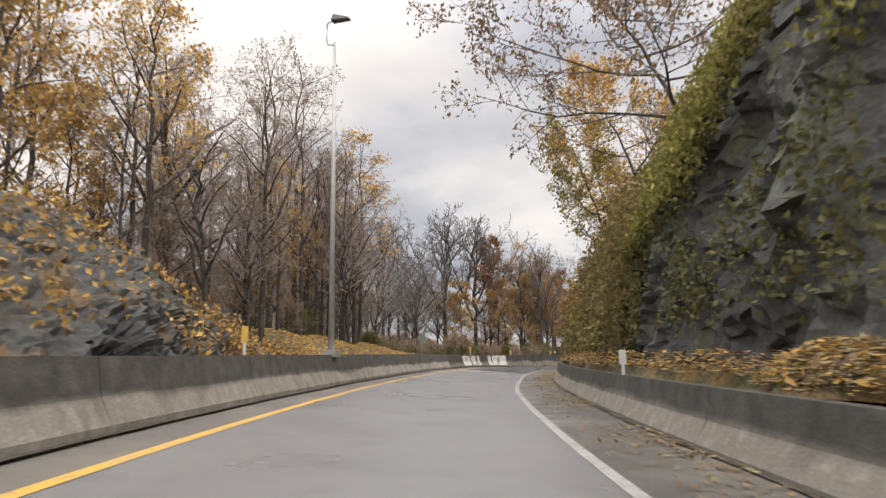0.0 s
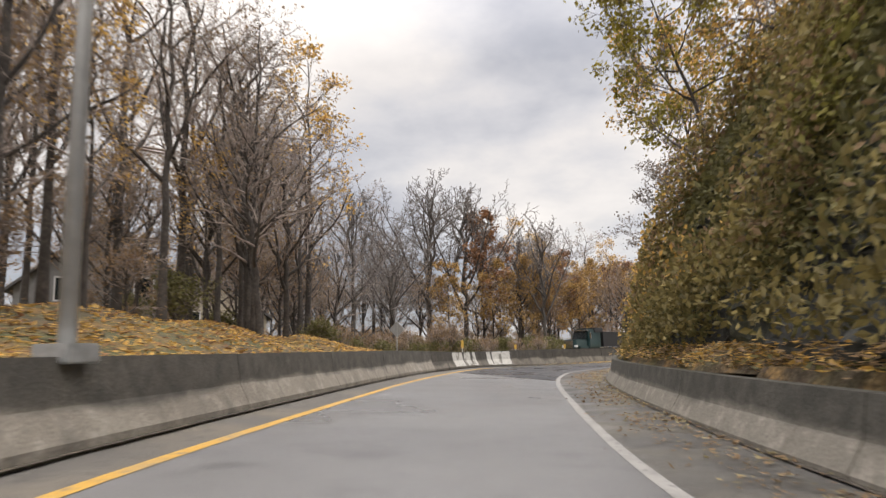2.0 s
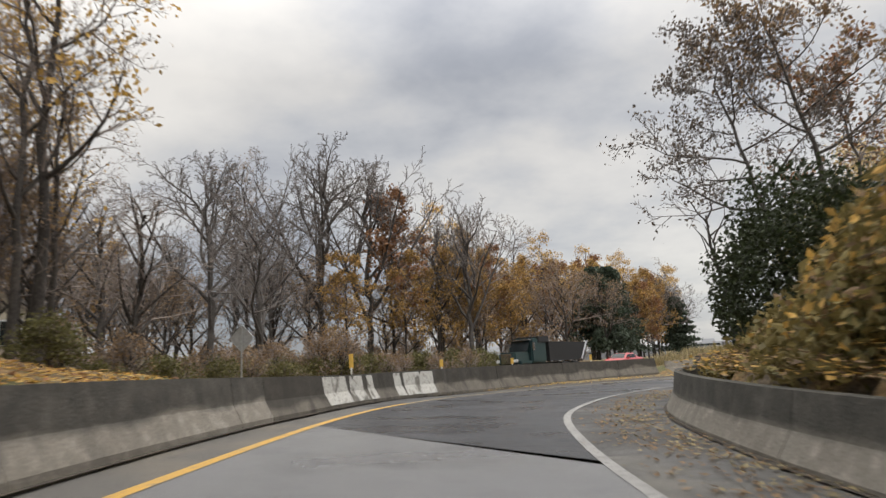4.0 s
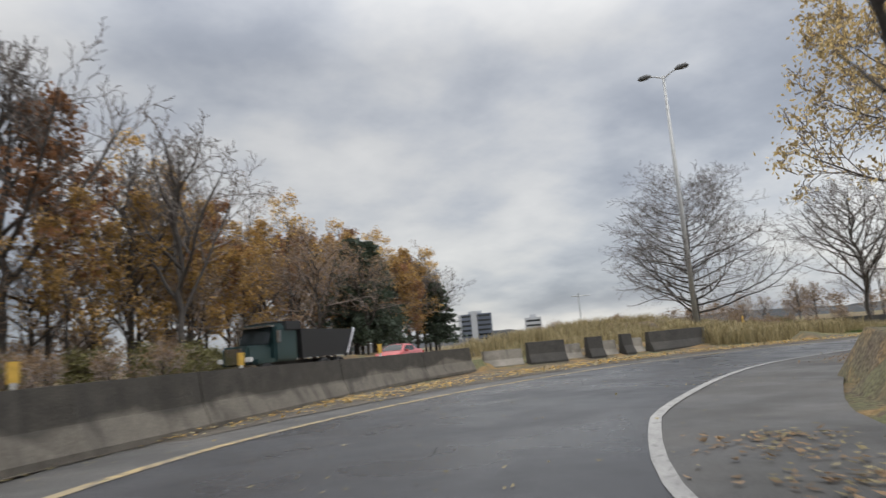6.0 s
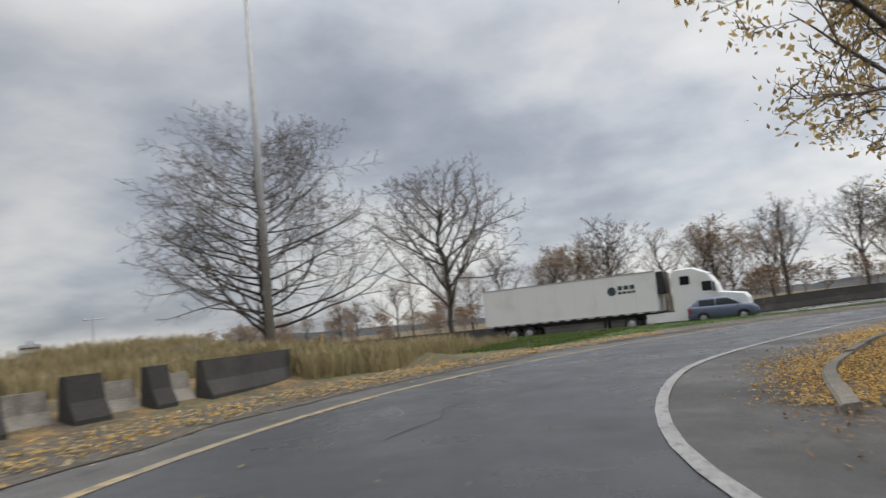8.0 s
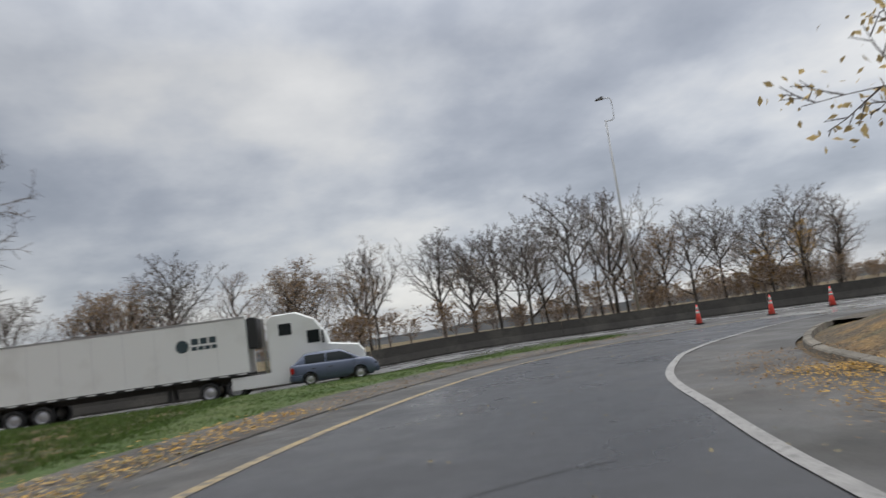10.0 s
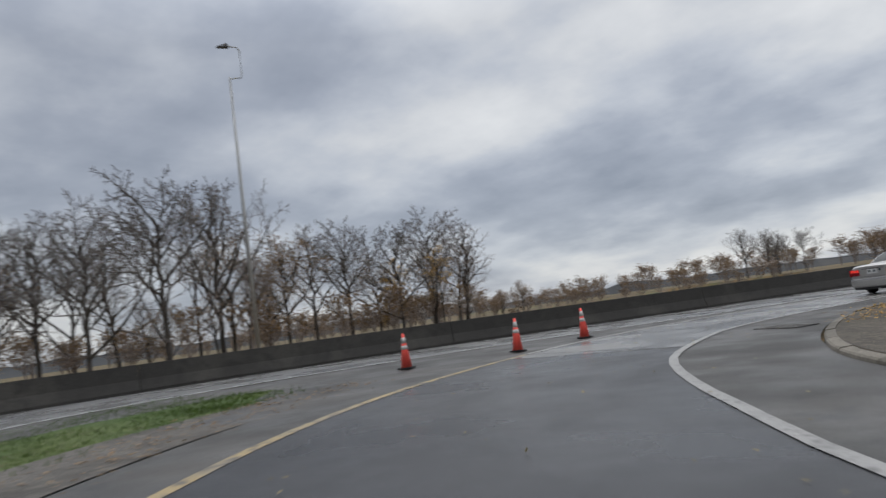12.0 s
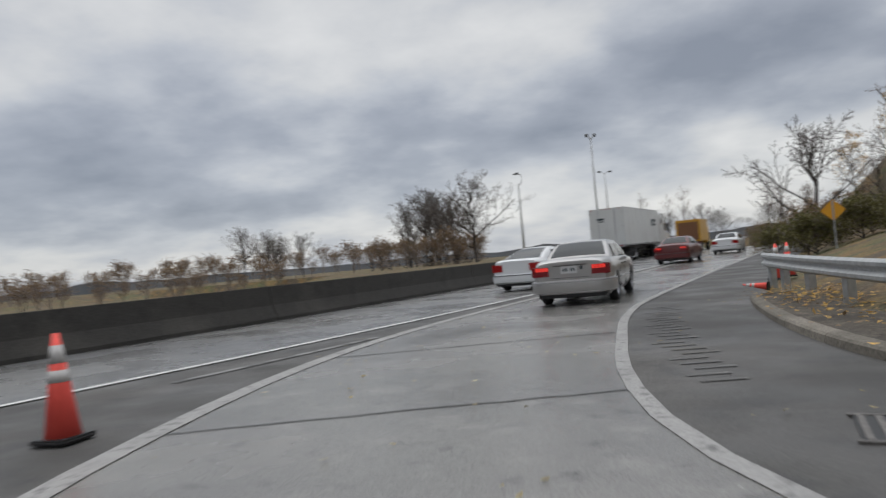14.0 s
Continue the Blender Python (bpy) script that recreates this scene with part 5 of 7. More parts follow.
tufts([(rng.uniform(23, 46), rng.uniform(73, 84)) for _ in range(420)], 30, 0.75, "straw", "tall dry straw grass behind the concrete blocks")
tufts([(rng.uniform(36, 51), rng.uniform(69.5, 80)) for _ in range(420)], 30, 0.55, "straw", "dry straw grass round the single trees")
tufts([(rng.uniform(34.5, 46), rng.uniform(69.8, 74)) for _ in range(120)], 60, 0.9, "straw", "clumps of dry plume grass beside the ramp")
tufts([(rng.uniform(40, 62), rng.uniform(84, 98)) for _ in range(260)], 22, 0.7, "straw", "dry grass on the mound")
island = [(rng.uniform(43, 64), rng.uniform(46, 74)) for _ in range(2600)]
gap_y, gap_h = near(shifted(yellow, 0), np.array([p[0] for p in island]), np.array([p[1] for p in island]))[0], near(edge, np.array([p[0] for p in island]), np.array([p[1] for p in island]))[0]
wy = beyond(yellow, np.array([p[0] for p in island]), np.array([p[1] for p in island]))[0]
wh = beyond(edge, np.array([p[0] for p in island]), np.array([p[1] for p in island]))[0]
tufts([p for p, a, b in zip(island, wy, wh) if a < -3.4 and b > 0.2], 30, 0.14, "grass", "short green verge grass between ramp and highway", spread=0.3)

# ---------------------------------------------------------------- vehicles
GLASS = material("dark_car_glass", (0.014, 0.018, 0.019), 0.06, spec=0.4)
TYRE = material("black_tyre_rubber", (0.018, 0.018, 0.019), 0.85, grain=0.2, grain_scale=50)
RIM = material("silver_alloy", (0.5, 0.5, 0.52), 0.35, 0.8)
TRIM = material("black_plastic_trim", (0.02, 0.02, 0.021), 0.55)
CHROME = material("dull_chrome", (0.6, 0.6, 0.62), 0.2, 1.0)
PLATE = material("white_number_plate", (0.6, 0.6, 0.6), 0.5)
INK = material("dark_printed_ink", (0.03, 0.05, 0.06), 0.6)
SILVER = material("silver_beige_car_paint", (0.42, 0.41, 0.4), 0.32, 0.55, coat=0.6, grain=0.04, grain_scale=3)
WHITE_PAINT = material("white_car_paint", (0.72, 0.73, 0.74), 0.3, coat=0.6)
BLUE_PAINT = material("slate_blue_car_paint", (0.09, 0.11, 0.17), 0.3, 0.3, coat=0.6)
RED_PAINT = material("faded_red_car_paint", (0.4, 0.05, 0.05), 0.35, coat=0.5)
TRUCK_WHITE = material("white_trailer_panel", (0.68, 0.69, 0.68), 0.45, spots=[(0.6, 0.5, 0.75, (0.58, 0.58, 0.56), 5)])
DARK_GREEN = material("dark_teal_truck_paint", (0.02, 0.045, 0.047), 0.3, coat=0.8)
LAMP_DARK = material("dark_red_lamp_glass", (0.2, 0.006, 0.01), 0.2, coat=0.5)
LAMP_RED = material("red_tail_lamp_lens", (0.35, 0.012, 0.012), 0.2, coat=0.5)
for lit_name, lit_strength in (("lit_brake_lamp", 0.15), ("bright_brake_lamp", 0.7)):
    lit = material(lit_name, (0.5, 0.02, 0.02), 0.25)
    lit.node_tree.nodes["Principled BSDF"].inputs["Emission Color"].default_value = (1.0, 0.06, 0.04, 1)
    lit.node_tree.nodes["Principled BSDF"].inputs["Emission Strength"].default_value = lit_strength
LIT, BRIGHT = bpy.data.materials["lit_brake_lamp"], bpy.data.materials["bright_brake_lamp"]


def loft(sections, closed_ends=True):
    """A skin over cross-sections with the same number of points."""
    k = len(sections[0])
    v = [tuple(p) for s in sections for p in s]
    f = [(i * k + j, i * k + (j + 1) % k, (i + 1) * k + (j + 1) % k, (i + 1) * k + j) for i in range(len(sections) - 1) for j in range(k)]
    if closed_ends:
        f += [tuple(range(k))[::-1], tuple(range((len(sections) - 1) * k, len(sections) * k))]
    return v, f


def mirrored(half):
    """A closed outline from its right half, given from the bottom middle up to the top middle."""
    return half + [(-x, y, z) for x, y, z in half[::-1] if x > 1e-6]


def wheel(parent, x, y, r, wide, rim_mat=None):
    s = 1 if x > 0 else -1
    hub = thing("wheel", "", "")
    hub.parent = parent
    del_keys = [k for k in ("label", "category") if k in hub]
    for k in del_keys:
        del hub[k]
    hub.matrix_local = Matrix.Translation((x, y, r))
    turn = Matrix.Rotation(radians(90), 4, "Y")
    bm = bmesh.new()
    prof = [(r * 0.66, -wide / 2), (r * 0.93, -wide / 2), (r, -wide * 0.36), (r, wide * 0.36), (r * 0.93, wide / 2), (r * 0.66, wide / 2)]
    n = 28
    rings = [[bm.verts.new(turn @ Vector((math.cos(2 * math.pi * k / n) * a, math.sin(2 * math.pi * k / n) * a, b))) for k in range(n)] for a, b in prof]
    for a, b in zip(rings, rings[1:] + rings[:1]):
        for k in range(n):
            bm.faces.new((a[k], a[(k + 1) % n], b[(k + 1) % n], b[k]))
    part("tyre", bm, TYRE, hub, smooth=True)
    bm = bmesh.new()
    disc = [(r * 0.67, wide * 0.36), (r * 0.6, wide * 0.42), (r * 0.5, wide * 0.25), (r * 0.2, wide * 0.34), (0.001, wide * 0.36)]
    rings = [[bm.verts.new(turn @ Vector((math.cos(2 * math.pi * k / n) * a, math.sin(2 * math.pi * k / n) * a, b * s))) for k in range(n)] for a, b in disc]
    for a, b in zip(rings, rings[1:]):
        for k in range(n):
            bm.faces.new((a[k], a[(k + 1) % n], b[(k + 1) % n], b[k]))
    part("rim", bm, rim_mat or RIM, hub)
    return hub


def quad(parent, name, corners, mat, out=0.006, label=""):
    """A thin panel over four corners, standing proud by out along its normal."""
    c = [Vector(p) for p in corners]
    n = (c[1] - c[0]).cross(c[3] - c[0]).normalized()
    v = [tuple(p + n * out) for p in c] + [tuple(p - n * 0.02) for p in c]
    f = [(0, 1, 2, 3), (7, 6, 5, 4)] + [(k, k + 4, (k + 1) % 4 + 4, (k + 1) % 4) for k in range(4)]
    return part(name, (v, f), mat, parent, label)


def box(parent, name, lo, hi, mat, bevel=0.01, label="", turn=None):
    bm = bmesh.new()
    box_bm(bm, lo, hi, bevel, turn)
    return part(name, bm, mat, parent, label)


def crisp(ob, angle=38):
    """Smooth shading, but for edges sharper than an angle."""
    bm = bmesh.new()
    bm.from_mesh(ob.data)
    bmesh.ops.recalc_face_normals(bm, faces=bm.faces)
    for f in bm.faces:
        f.smooth = True
    for e in bm.edges:
        e.smooth = len(e.link_faces) == 2 and e.calc_face_angle(0.0) < radians(angle)
    bm.to_mesh(ob.data)
    bm.free()
    return ob


def sheet(rows, thick=0.012):
    """A thin closed panel over a grid of points, given row by row; its back lies thick behind along the mean normal."""
    n, k = len(rows), len(rows[0])
    p = np.array(rows, float).reshape(-1, 3)
    a, b, c = p[0], p[k - 1], p[(n - 1) * k]
    normal = np.cross(b - a, c - a)
    normal /= np.linalg.norm(normal) + 1e-9
    v = [tuple(q) for q in p] + [tuple(q - normal * thick) for q in p]
    f, off = [], n * k
    for i in range(n - 1):
        for j in range(k - 1):
            q = (i * k + j, i * k + j + 1, (i + 1) * k + j + 1, (i + 1) * k + j)
            f += [q, tuple(off + x for x in q[::-1])]
    rim = [j for j in range(k)] + [i * k + k - 1 for i in range(1, n)] + [(n - 1) * k + j for j in range(k - 2, -1, -1)] + [i * k for i in range(n - 2, 0, -1)]
    f += [(rim[m], off + rim[m], off + rim[(m + 1) % len(rim)], rim[(m + 1) % len(rim)]) for m in range(len(rim))]
    return v, f


def car(name, label, paint, m, long=4.72, wide=1.76, tall=1.41, hood=0.98, trunk=1.03, belt=0.93, cabin=(0.98, 1.62, 2.95, 3.75), lit=None, wheel_r=0.315, sleek=0.0, plate=True, wheel_mat=None):
    """A saloon car, its tail at y = 0 and its nose at y = long. cabin: y of the rear glass's foot and head, the windscreen's head and foot."""
    ob = thing(name, label, "car", m)
    w = wide / 2
    rear_axle, front_axle = long * 0.215, long * 0.785
    ys = sorted({0.0, 0.03, 0.08, 0.15, 0.25, 0.4, cabin[0] - 0.1, cabin[0], cabin[3], cabin[3] + 0.15, long - 0.5, long - 0.35, long - 0.22, long - 0.14, long - 0.08, long - 0.03, long} | {c + d * wheel_r * 1.17 for c in (rear_axle, front_axle) for d in (-1, -0.97, -0.9, -0.8, -0.65, -0.5, -0.25, 0, 0.25, 0.5, 0.65, 0.8, 0.9, 0.97, 1)} | {k * long / 14 for k in range(1, 14)})
    sections = []
    for y in ys:
        end = min(y, long - y)
        hw = w - 0.2 * max(0, 1 - end / 0.5) ** 2.4 * (1 if y > long / 2 else 0.6)
        if y <= cabin[0]:
            top = trunk - 0.05 * max(0, 1 - y / 0.12) ** 2 - 0.02 * (cabin[0] - y)
        elif y >= cabin[3]:
            top = hood - 0.3 * (max(0, y - long + 0.55) / 0.55) ** 2 - 0.05 * (y - cabin[3]) / (long - cabin[3])
        else:
            u = (y - cabin[0]) / (cabin[3] - cabin[0])
            top = trunk * (1 - u) + hood * u
        low = 0.27 if end < 0.3 else 0.2
        for c in (rear_axle, front_axle):
            d = abs(y - c)
            if d <= wheel_r * 1.17:
                low = max(low, wheel_r + math.sqrt(max((wheel_r * 1.17) ** 2 - d * d, 0)))
        shoulder = min(belt, top - 0.06)
        mid = max(0.54, low + 0.02)
        half = [(0, y, low), (hw - 0.1, y, low), (hw - 0.028, y, max(low + 0.005, 0.31)), (hw - 0.006, y, max(low + 0.012, 0.42)), (hw, y, mid), (hw - 0.008, y, max(shoulder - 0.2, mid + 0.004)), (hw - 0.028, y, max(shoulder - 0.08, mid + 0.008)), (hw - 0.055, y, shoulder), (hw - 0.1, y, shoulder + (top - shoulder) * 0.62), (hw - 0.17, y, top - 0.006), (hw * 0.55, y, top + 0.014), (0, y, top + 0.022)]
        sections.append(mirrored(half))
    crisp(part("body", loft(sections), paint, ob), 32)
    # the cabin as one curved skin from the rear glass's foot to the windscreen's foot
    a, b, c, d = cabin
    inn, top_w, base_z = w - 0.105, w - 0.29 - sleek, belt - 0.03

    def crest(y):
        """Height of the cabin along its middle."""
        if y <= b:
            u = (y - a) / (b - a)
            return (trunk - 0.02) * (1 - u) + (tall - 0.035) * u + 0.055 * math.sin(math.pi * u) ** 1.0 * 0.45
        if y >= c:
            u = (d - y) / (d - c)
            return (hood - 0.02) * (1 - u) + (tall - 0.03) * u + 0.03 * math.sin(math.pi * u)
        u = (y - b) / (c - b)
        return tall - 0.035 + 0.005 * u + 0.035 * math.sin(math.pi * u)

    def half_at(z):
        u = min(max((z - base_z) / (tall - base_z), 0), 1)
        return inn + (top_w - inn) * u + 0.02 * math.sin(math.pi * u)

    sections = []
    for y in sorted({a, a + 0.08, b - 0.1, b - 0.04, b, b + 0.06, b + 0.16, c - 0.14, c - 0.05, c, c + 0.06, d - 0.06, d} | {a + (b - a) * k / 6 for k in range(7)} | {b + (c - b) * k / 7 for k in range(8)} | {c + (d - c) * k / 6 for k in range(7)}):
        h = crest(y)
        lo = min(base_z, h - 0.04)
        edge_z_here = h - 0.055
        half = [(0, y, lo), (half_at(lo), y, lo), (half_at((lo + edge_z_here) / 2), y, (lo + edge_z_here) / 2), (half_at(edge_z_here), y, edge_z_here), (half_at(h) - 0.03, y, h - 0.016), (half_at(h) - 0.09, y, h + 0.002), ((half_at(h) - 0.09) * 0.5, y, h + 0.014), (0, y, h + 0.018)]
        sections.append(mirrored(half))
    crisp(part("cabin", loft(sections), paint, ob), 45)

    def glazed(name, y0, y1, inset, label=""):
        """A pane laid on the sloping front or back of the cabin."""
        rows = []
        for k in range(7):
            y = y0 + (y1 - y0) * k / 6
            h, reach = crest(y), half_at(crest(y)) - inset
            rows.append([(x * reach, y, h + 0.018 - 0.004 * (2 * x) ** 2 * 0.9 + 0.006) for x in np.linspace(-1, 1, 9)])
        crisp(part(name, sheet(rows if name == "rear_window" else [r[::-1] for r in rows]), GLASS, ob, label))

    glazed("rear_window", a + 0.07, b - 0.03, 0.1)
    glazed("windscreen", d - 0.06, c + 0.04, 0.1)
    post = (b + c) / 2 + 0.12
    for s in (-1, 1):
        for y0, y1 in ((b - 0.02, post - 0.035), (post + 0.035, d - 0.3)):
            rows = []
            for k in range(9):
                y = y0 + (y1 - y0) * k / 8
                z0 = belt + 0.025
                z1 = max(min(tall - 0.115, crest(y) - 0.085), z0 + 0.02)
                rows.append([(s * (half_at(z) + 0.007), y, z) for z in np.linspace(z0, z1, 4)])
            crisp(part("side_window", sheet(rows if s > 0 else [r[::-1] for r in rows]), GLASS, ob))
    # the wrap-round bumper; chrome strips draw its ledge highlight and pale lower edge
    def wrap(out):
        pts = [(w + out, 0.52), (w - 0.005 + out, 0.3), (w - 0.05 + out * 0.9, 0.12), (w - 0.17 + out * 0.5, -0.0 - out), (w * 0.5, -0.02 - out), (0, -0.025 - out)]
        return curve_through(pts + [(-x, y) for x, y in pts[-2::-1]], 0.09)

    crisp(part("rear_bumper", extruded(wrap(0.0), [(0.06, 0.27), (-0.035, 0.29), (-0.055, 0.36), (-0.062, 0.5), (-0.045, 0.565), (0.06, 0.585)]), paint, ob))
    part("bumper_strip", extruded(wrap(0.058), [(0.02, 0.525), (-0.008, 0.53), (-0.01, 0.548), (0.02, 0.556)]), CHROME if plate else TRIM, ob, "thin bumper strip; in chrome it stands for the ledge highlight")
    part("bumper_lip", extruded(wrap(0.03), [(0.02, 0.288), (-0.012, 0.294), (-0.012, 0.306), (0.02, 0.312)]), CHROME if plate else TRIM, ob, "pale lower lip of the bumper")
    box(ob, "bumper_skirt", (-w + 0.14, 0.0, 0.19), (w - 0.14, 0.3, 0.285), TRIM, 0.02, "dark lower skirt")
    crisp(box(ob, "front_bumper", (-w + 0.08, long - 0.14, 0.25), (w - 0.08, long + 0.05, 0.55), paint, 0.05))
    for s in (-1, 1):
        x0, x1 = sorted((s * (w - 0.085), s * (w - 0.43)))
        box(ob, "tail_lamp", (x0, -0.014, 0.655), (x1, 0.14, trunk - 0.135), LAMP_DARK if lit else LAMP_RED, 0.018, "dark red tail lamp")
        box(ob, "lamp_corner", *[tuple(sorted(q)[i] for q in zip((s * (w - 0.11), 0.02, 0.665), (s * (w - 0.022), 0.17, trunk - 0.145))) for i in (0, 1)], LAMP_DARK if lit else LAMP_RED, 0.016)
        for k in range(4):
            xa = x0 + 0.03 + k * 0.074
            box(ob, "lamp_segment", (xa, -0.019, 0.79), (xa + 0.062, 0.0, trunk - 0.158), BRIGHT if lit else LAMP_RED, 0.004, "lit brake lamp segment" if lit else "")
        x0, x1 = sorted((s * (w - 0.12), s * (w - 0.45)))
        box(ob, "headlamp", (x0, long - 0.3, 0.6), (x1, long - 0.05, 0.74), GLASS, 0.03)
        crisp(box(ob, "mirror", *[tuple(sorted(q)[i] for q in zip((s * (w - 0.07), d - 0.4, belt - 0.01), (s * (w + 0.16), d - 0.27, belt + 0.13))) for i in (0, 1)], TRIM if plate else paint, 0.035, "dark door mirror"))
        for y in (b + 0.28, post + 0.12):
            box(ob, "door_handle", *[tuple(sorted(q)[i] for q in zip((s * (w - 0.04), y, 0.79), (s * (w + 0.006), y + 0.19, 0.825))) for i in (0, 1)], TRIM, 0.006)
        for y in (b - 0.05, post, d - 0.32):
            box(ob, "door_gap", *[tuple(sorted(q)[i] for q in zip((s * (w - 0.06), y, 0.3), (s * (w + 0.0006), y + 0.007, belt - 0.2))) for i in (0, 1)], TRIM, 0.0)
        box(ob, "side_moulding", *[tuple(sorted(q)[i] for q in zip((s * (w - 0.02), rear_axle + 0.42, 0.5), (s * (w + 0.012), front_axle - 0.42, 0.54))) for i in (0, 1)], CHROME if plate else paint, 0.006)
        wheel(ob, s * (w - 0.11), rear_axle, wheel_r, 0.2, wheel_mat)
        wheel(ob, s * (w - 0.11), front_axle, wheel_r, 0.2, wheel_mat)
    box(ob, "underbody", (-w + 0.22, 0.25, 0.17), (w - 0.22, long - 0.25, 0.55), TRIM, 0.02)
    box(ob, "exhaust", (-w + 0.3, -0.02, 0.18), (-w + 0.38, 0.25, 0.25), TRIM, 0.02)
    if plate:
        box(ob, "plate_recess", (-0.36, -0.004, 0.69), (0.36, 0.02, 0.9), paint, 0.008)
        # A dark strip paints the shadow below the trunk handle.
        box(ob, "recess_seam", (-0.37, -0.006, 0.885), (0.37, 0.02, 0.905), TRIM, 0.0, "dark strip painted as the shadow under the handle")
        crisp(box(ob, "trunk_handle", (-0.39, -0.04, 0.9), (0.39, 0.02, 0.94), paint, 0.014))
        box(ob, "number_plate", (-0.2, -0.014, 0.715), (0.16, 0.0, 0.875), PLATE, 0.004, "white number plate with dark bars")
        for k in range(7):
            if k != 3:
                box(ob, "plate_bar", (-0.155 + k * 0.04, -0.017, 0.765), (-0.128 + k * 0.04, -0.01, 0.83), INK, 0.0)
        box(ob, "sticker", (0.22, -0.01, 0.785), (0.28, 0.0, 0.87), INK, 0.006)
        box(ob, "trunk_seam", (-w + 0.435, -0.006, 0.62), (w - 0.435, 0.01, 0.628), TRIM, 0.0)
    return ob


def facing(x, y, bearing, z=0.0, back=0.0):
    """A pose for a thing whose front is +y: bearing in degrees from +y, clockwise."""
    return Matrix.Translation((x, y, z)) @ Matrix.Rotation(radians(-bearing), 4, "Z") @ Matrix.Translation((0, -back, 0))


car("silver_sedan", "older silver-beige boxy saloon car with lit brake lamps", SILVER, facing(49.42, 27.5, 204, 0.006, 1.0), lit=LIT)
car("white_sedan", "white modern saloon car with tinted windows", WHITE_PAINT, facing(49.35, 19.7, 211, 0.01, 1.0), long=4.63, wide=1.8, tall=1.42, hood=0.95, trunk=1.06, belt=0.94, cabin=(0.55, 1.75, 2.6, 3.7), sleek=0.05, wheel_r=0.325, plate=False, wheel_mat=TRIM)
car("blue_suv", "slate-blue compact estate car on the highway", BLUE_PAINT, facing(65.9, 58.9, 185, -0.4, 2.2), long=4.3, wide=1.78, tall=1.6, hood=1.05, trunk=1.1, belt=1.05, cabin=(0.15, 0.75, 2.5, 3.45), plate=False)
car("red_car", "faded red car on the side road", RED_PAINT, facing(26.2, 88.6, 228, 0.05, 2.2), plate=False)


def semi_trailer(m):
    """An articulated lorry: its tail at y = 0, driving towards +y."""
    long, w = 13.4, 1.3
    tr = thing("box_trailer", "long plain white box trailer of an articulated lorry", "trailer", m)
    bm = bmesh.new()
    box_bm(bm, (-w, 0, 1.2), (w, long, 4.08), 0.03)
    part("box", bm, TRUCK_WHITE, tr)
    for s in (-1, 1):
        x0, x1 = sorted((s * w, s * (w + 0.012)))
        box(tr, "top_rail", (x0, 0, 4.0), (x1, long, 4.09), RIM, 0.0, "pale metal top rail")
        box(tr, "side_rail", (x0, 0, 1.14), (x1, long, 1.26), TRIM, 0.0, "dark side rail")
        for k in range(15):
            x0, x1 = sorted((s * w, s * (w + 0.018)))
            box(tr, "reflector", (x0, 0.2 + k * 0.9, 1.17), (x1, 0.65 + k * 0.9, 1.23), PLATE, 0.0, "white reflector strip")
        for k in range(1, 9):
            x0, x1 = sorted((s * w, s * (w + 0.005)))
            box(tr, "panel_seam", (x0, k * long / 9 - 0.008, 1.27), (x1, k * long / 9 + 0.008, 3.99), RIM, 0.0)
        # the firm's mark as plain shapes
        bm = bmesh.new()
        bmesh.ops.create_cone(bm, cap_ends=True, segments=24, radius1=0.32, radius2=0.32, depth=0.016, matrix=Matrix.Translation((s * (w + 0.004), long - 3.15, 2.95)) @ Matrix.Rotation(radians(90), 4, "Y"))
        part("mark_disc", bm, INK, tr, "dark round mark")
        for row, (z0, z1, n) in enumerate(((2.98, 3.28, 3), (2.7, 2.88, 4))):
            for k in range(n):
                y0 = long - 2.7 + k * (1.3 / n)
                x0, x1 = sorted((s * w, s * (w + 0.012)))
                box(tr, "mark_bar", (x0, y0, z0), (x1, y0 + 1.0 / n, z1), INK, 0.0, "dark bar of lettering")
        for y in (2.2, 3.5):
            wheel(tr, s * 0.98, y, 0.5, 0.5)
    for x0, x1 in ((-w + 0.06, -0.01), (0.01, w - 0.06)):
        door = box(tr, "rear_door", (x0, -0.03, 1.3), (x1, 0.005, 3.92), TRUCK_WHITE, 0.012)
        mid = (x0 + x1) / 2
        box(door, "lock_rod", (mid - 0.02, -0.055, 1.25), (mid + 0.02, -0.025, 3.95), RIM, 0.0, "steel lock rod")
        for z in (1.5, 2.6, 3.7):
            xh = x0 + 0.01 if x0 < -0.5 else x1 - 0.09
            box(door, "hinge", (xh, -0.045, z), (xh + 0.08, -0.025, z + 0.09), RIM, 0.0)
    box(tr, "mark_bar", (-0.75, -0.036, 3.2), (-0.15, -0.028, 3.34), INK, 0.0, "dark bar of lettering")
    box(tr, "mark_bar", (-0.65, -0.036, 3.05), (-0.2, -0.028, 3.13), INK, 0.0, "dark bar of lettering")
    box(tr, "rear_sill", (-w, -0.05, 1.1), (w, 0.02, 1.28), RIM, 0.01, "steel rear sill")
    for x in (-1.05, -0.75, 0.6, 0.9):
        box(tr, "tail_lamp", (x, -0.065, 1.14), (x + 0.15, -0.045, 1.24), LAMP_RED, 0.01, "red tail lamp")
    for x in (-1.1, -0.3, 0.0, 0.3, 1.0):
        box(tr, "marker_lamp", (x - 0.05, -0.03, 3.98), (x + 0.05, 0.0, 4.04), LAMP_RED, 0.0)
    for x in (-0.85, 0.45):
        box(tr, "mud_flap", (x, 1.35, 0.25), (x + 0.45, 1.37, 1.0), TRIM, 0.0, "black rubber mud flap")
    box(tr, "chassis", (-0.6, 0.3, 0.85), (0.6, long - 0.3, 1.15), TRIM, 0.0)
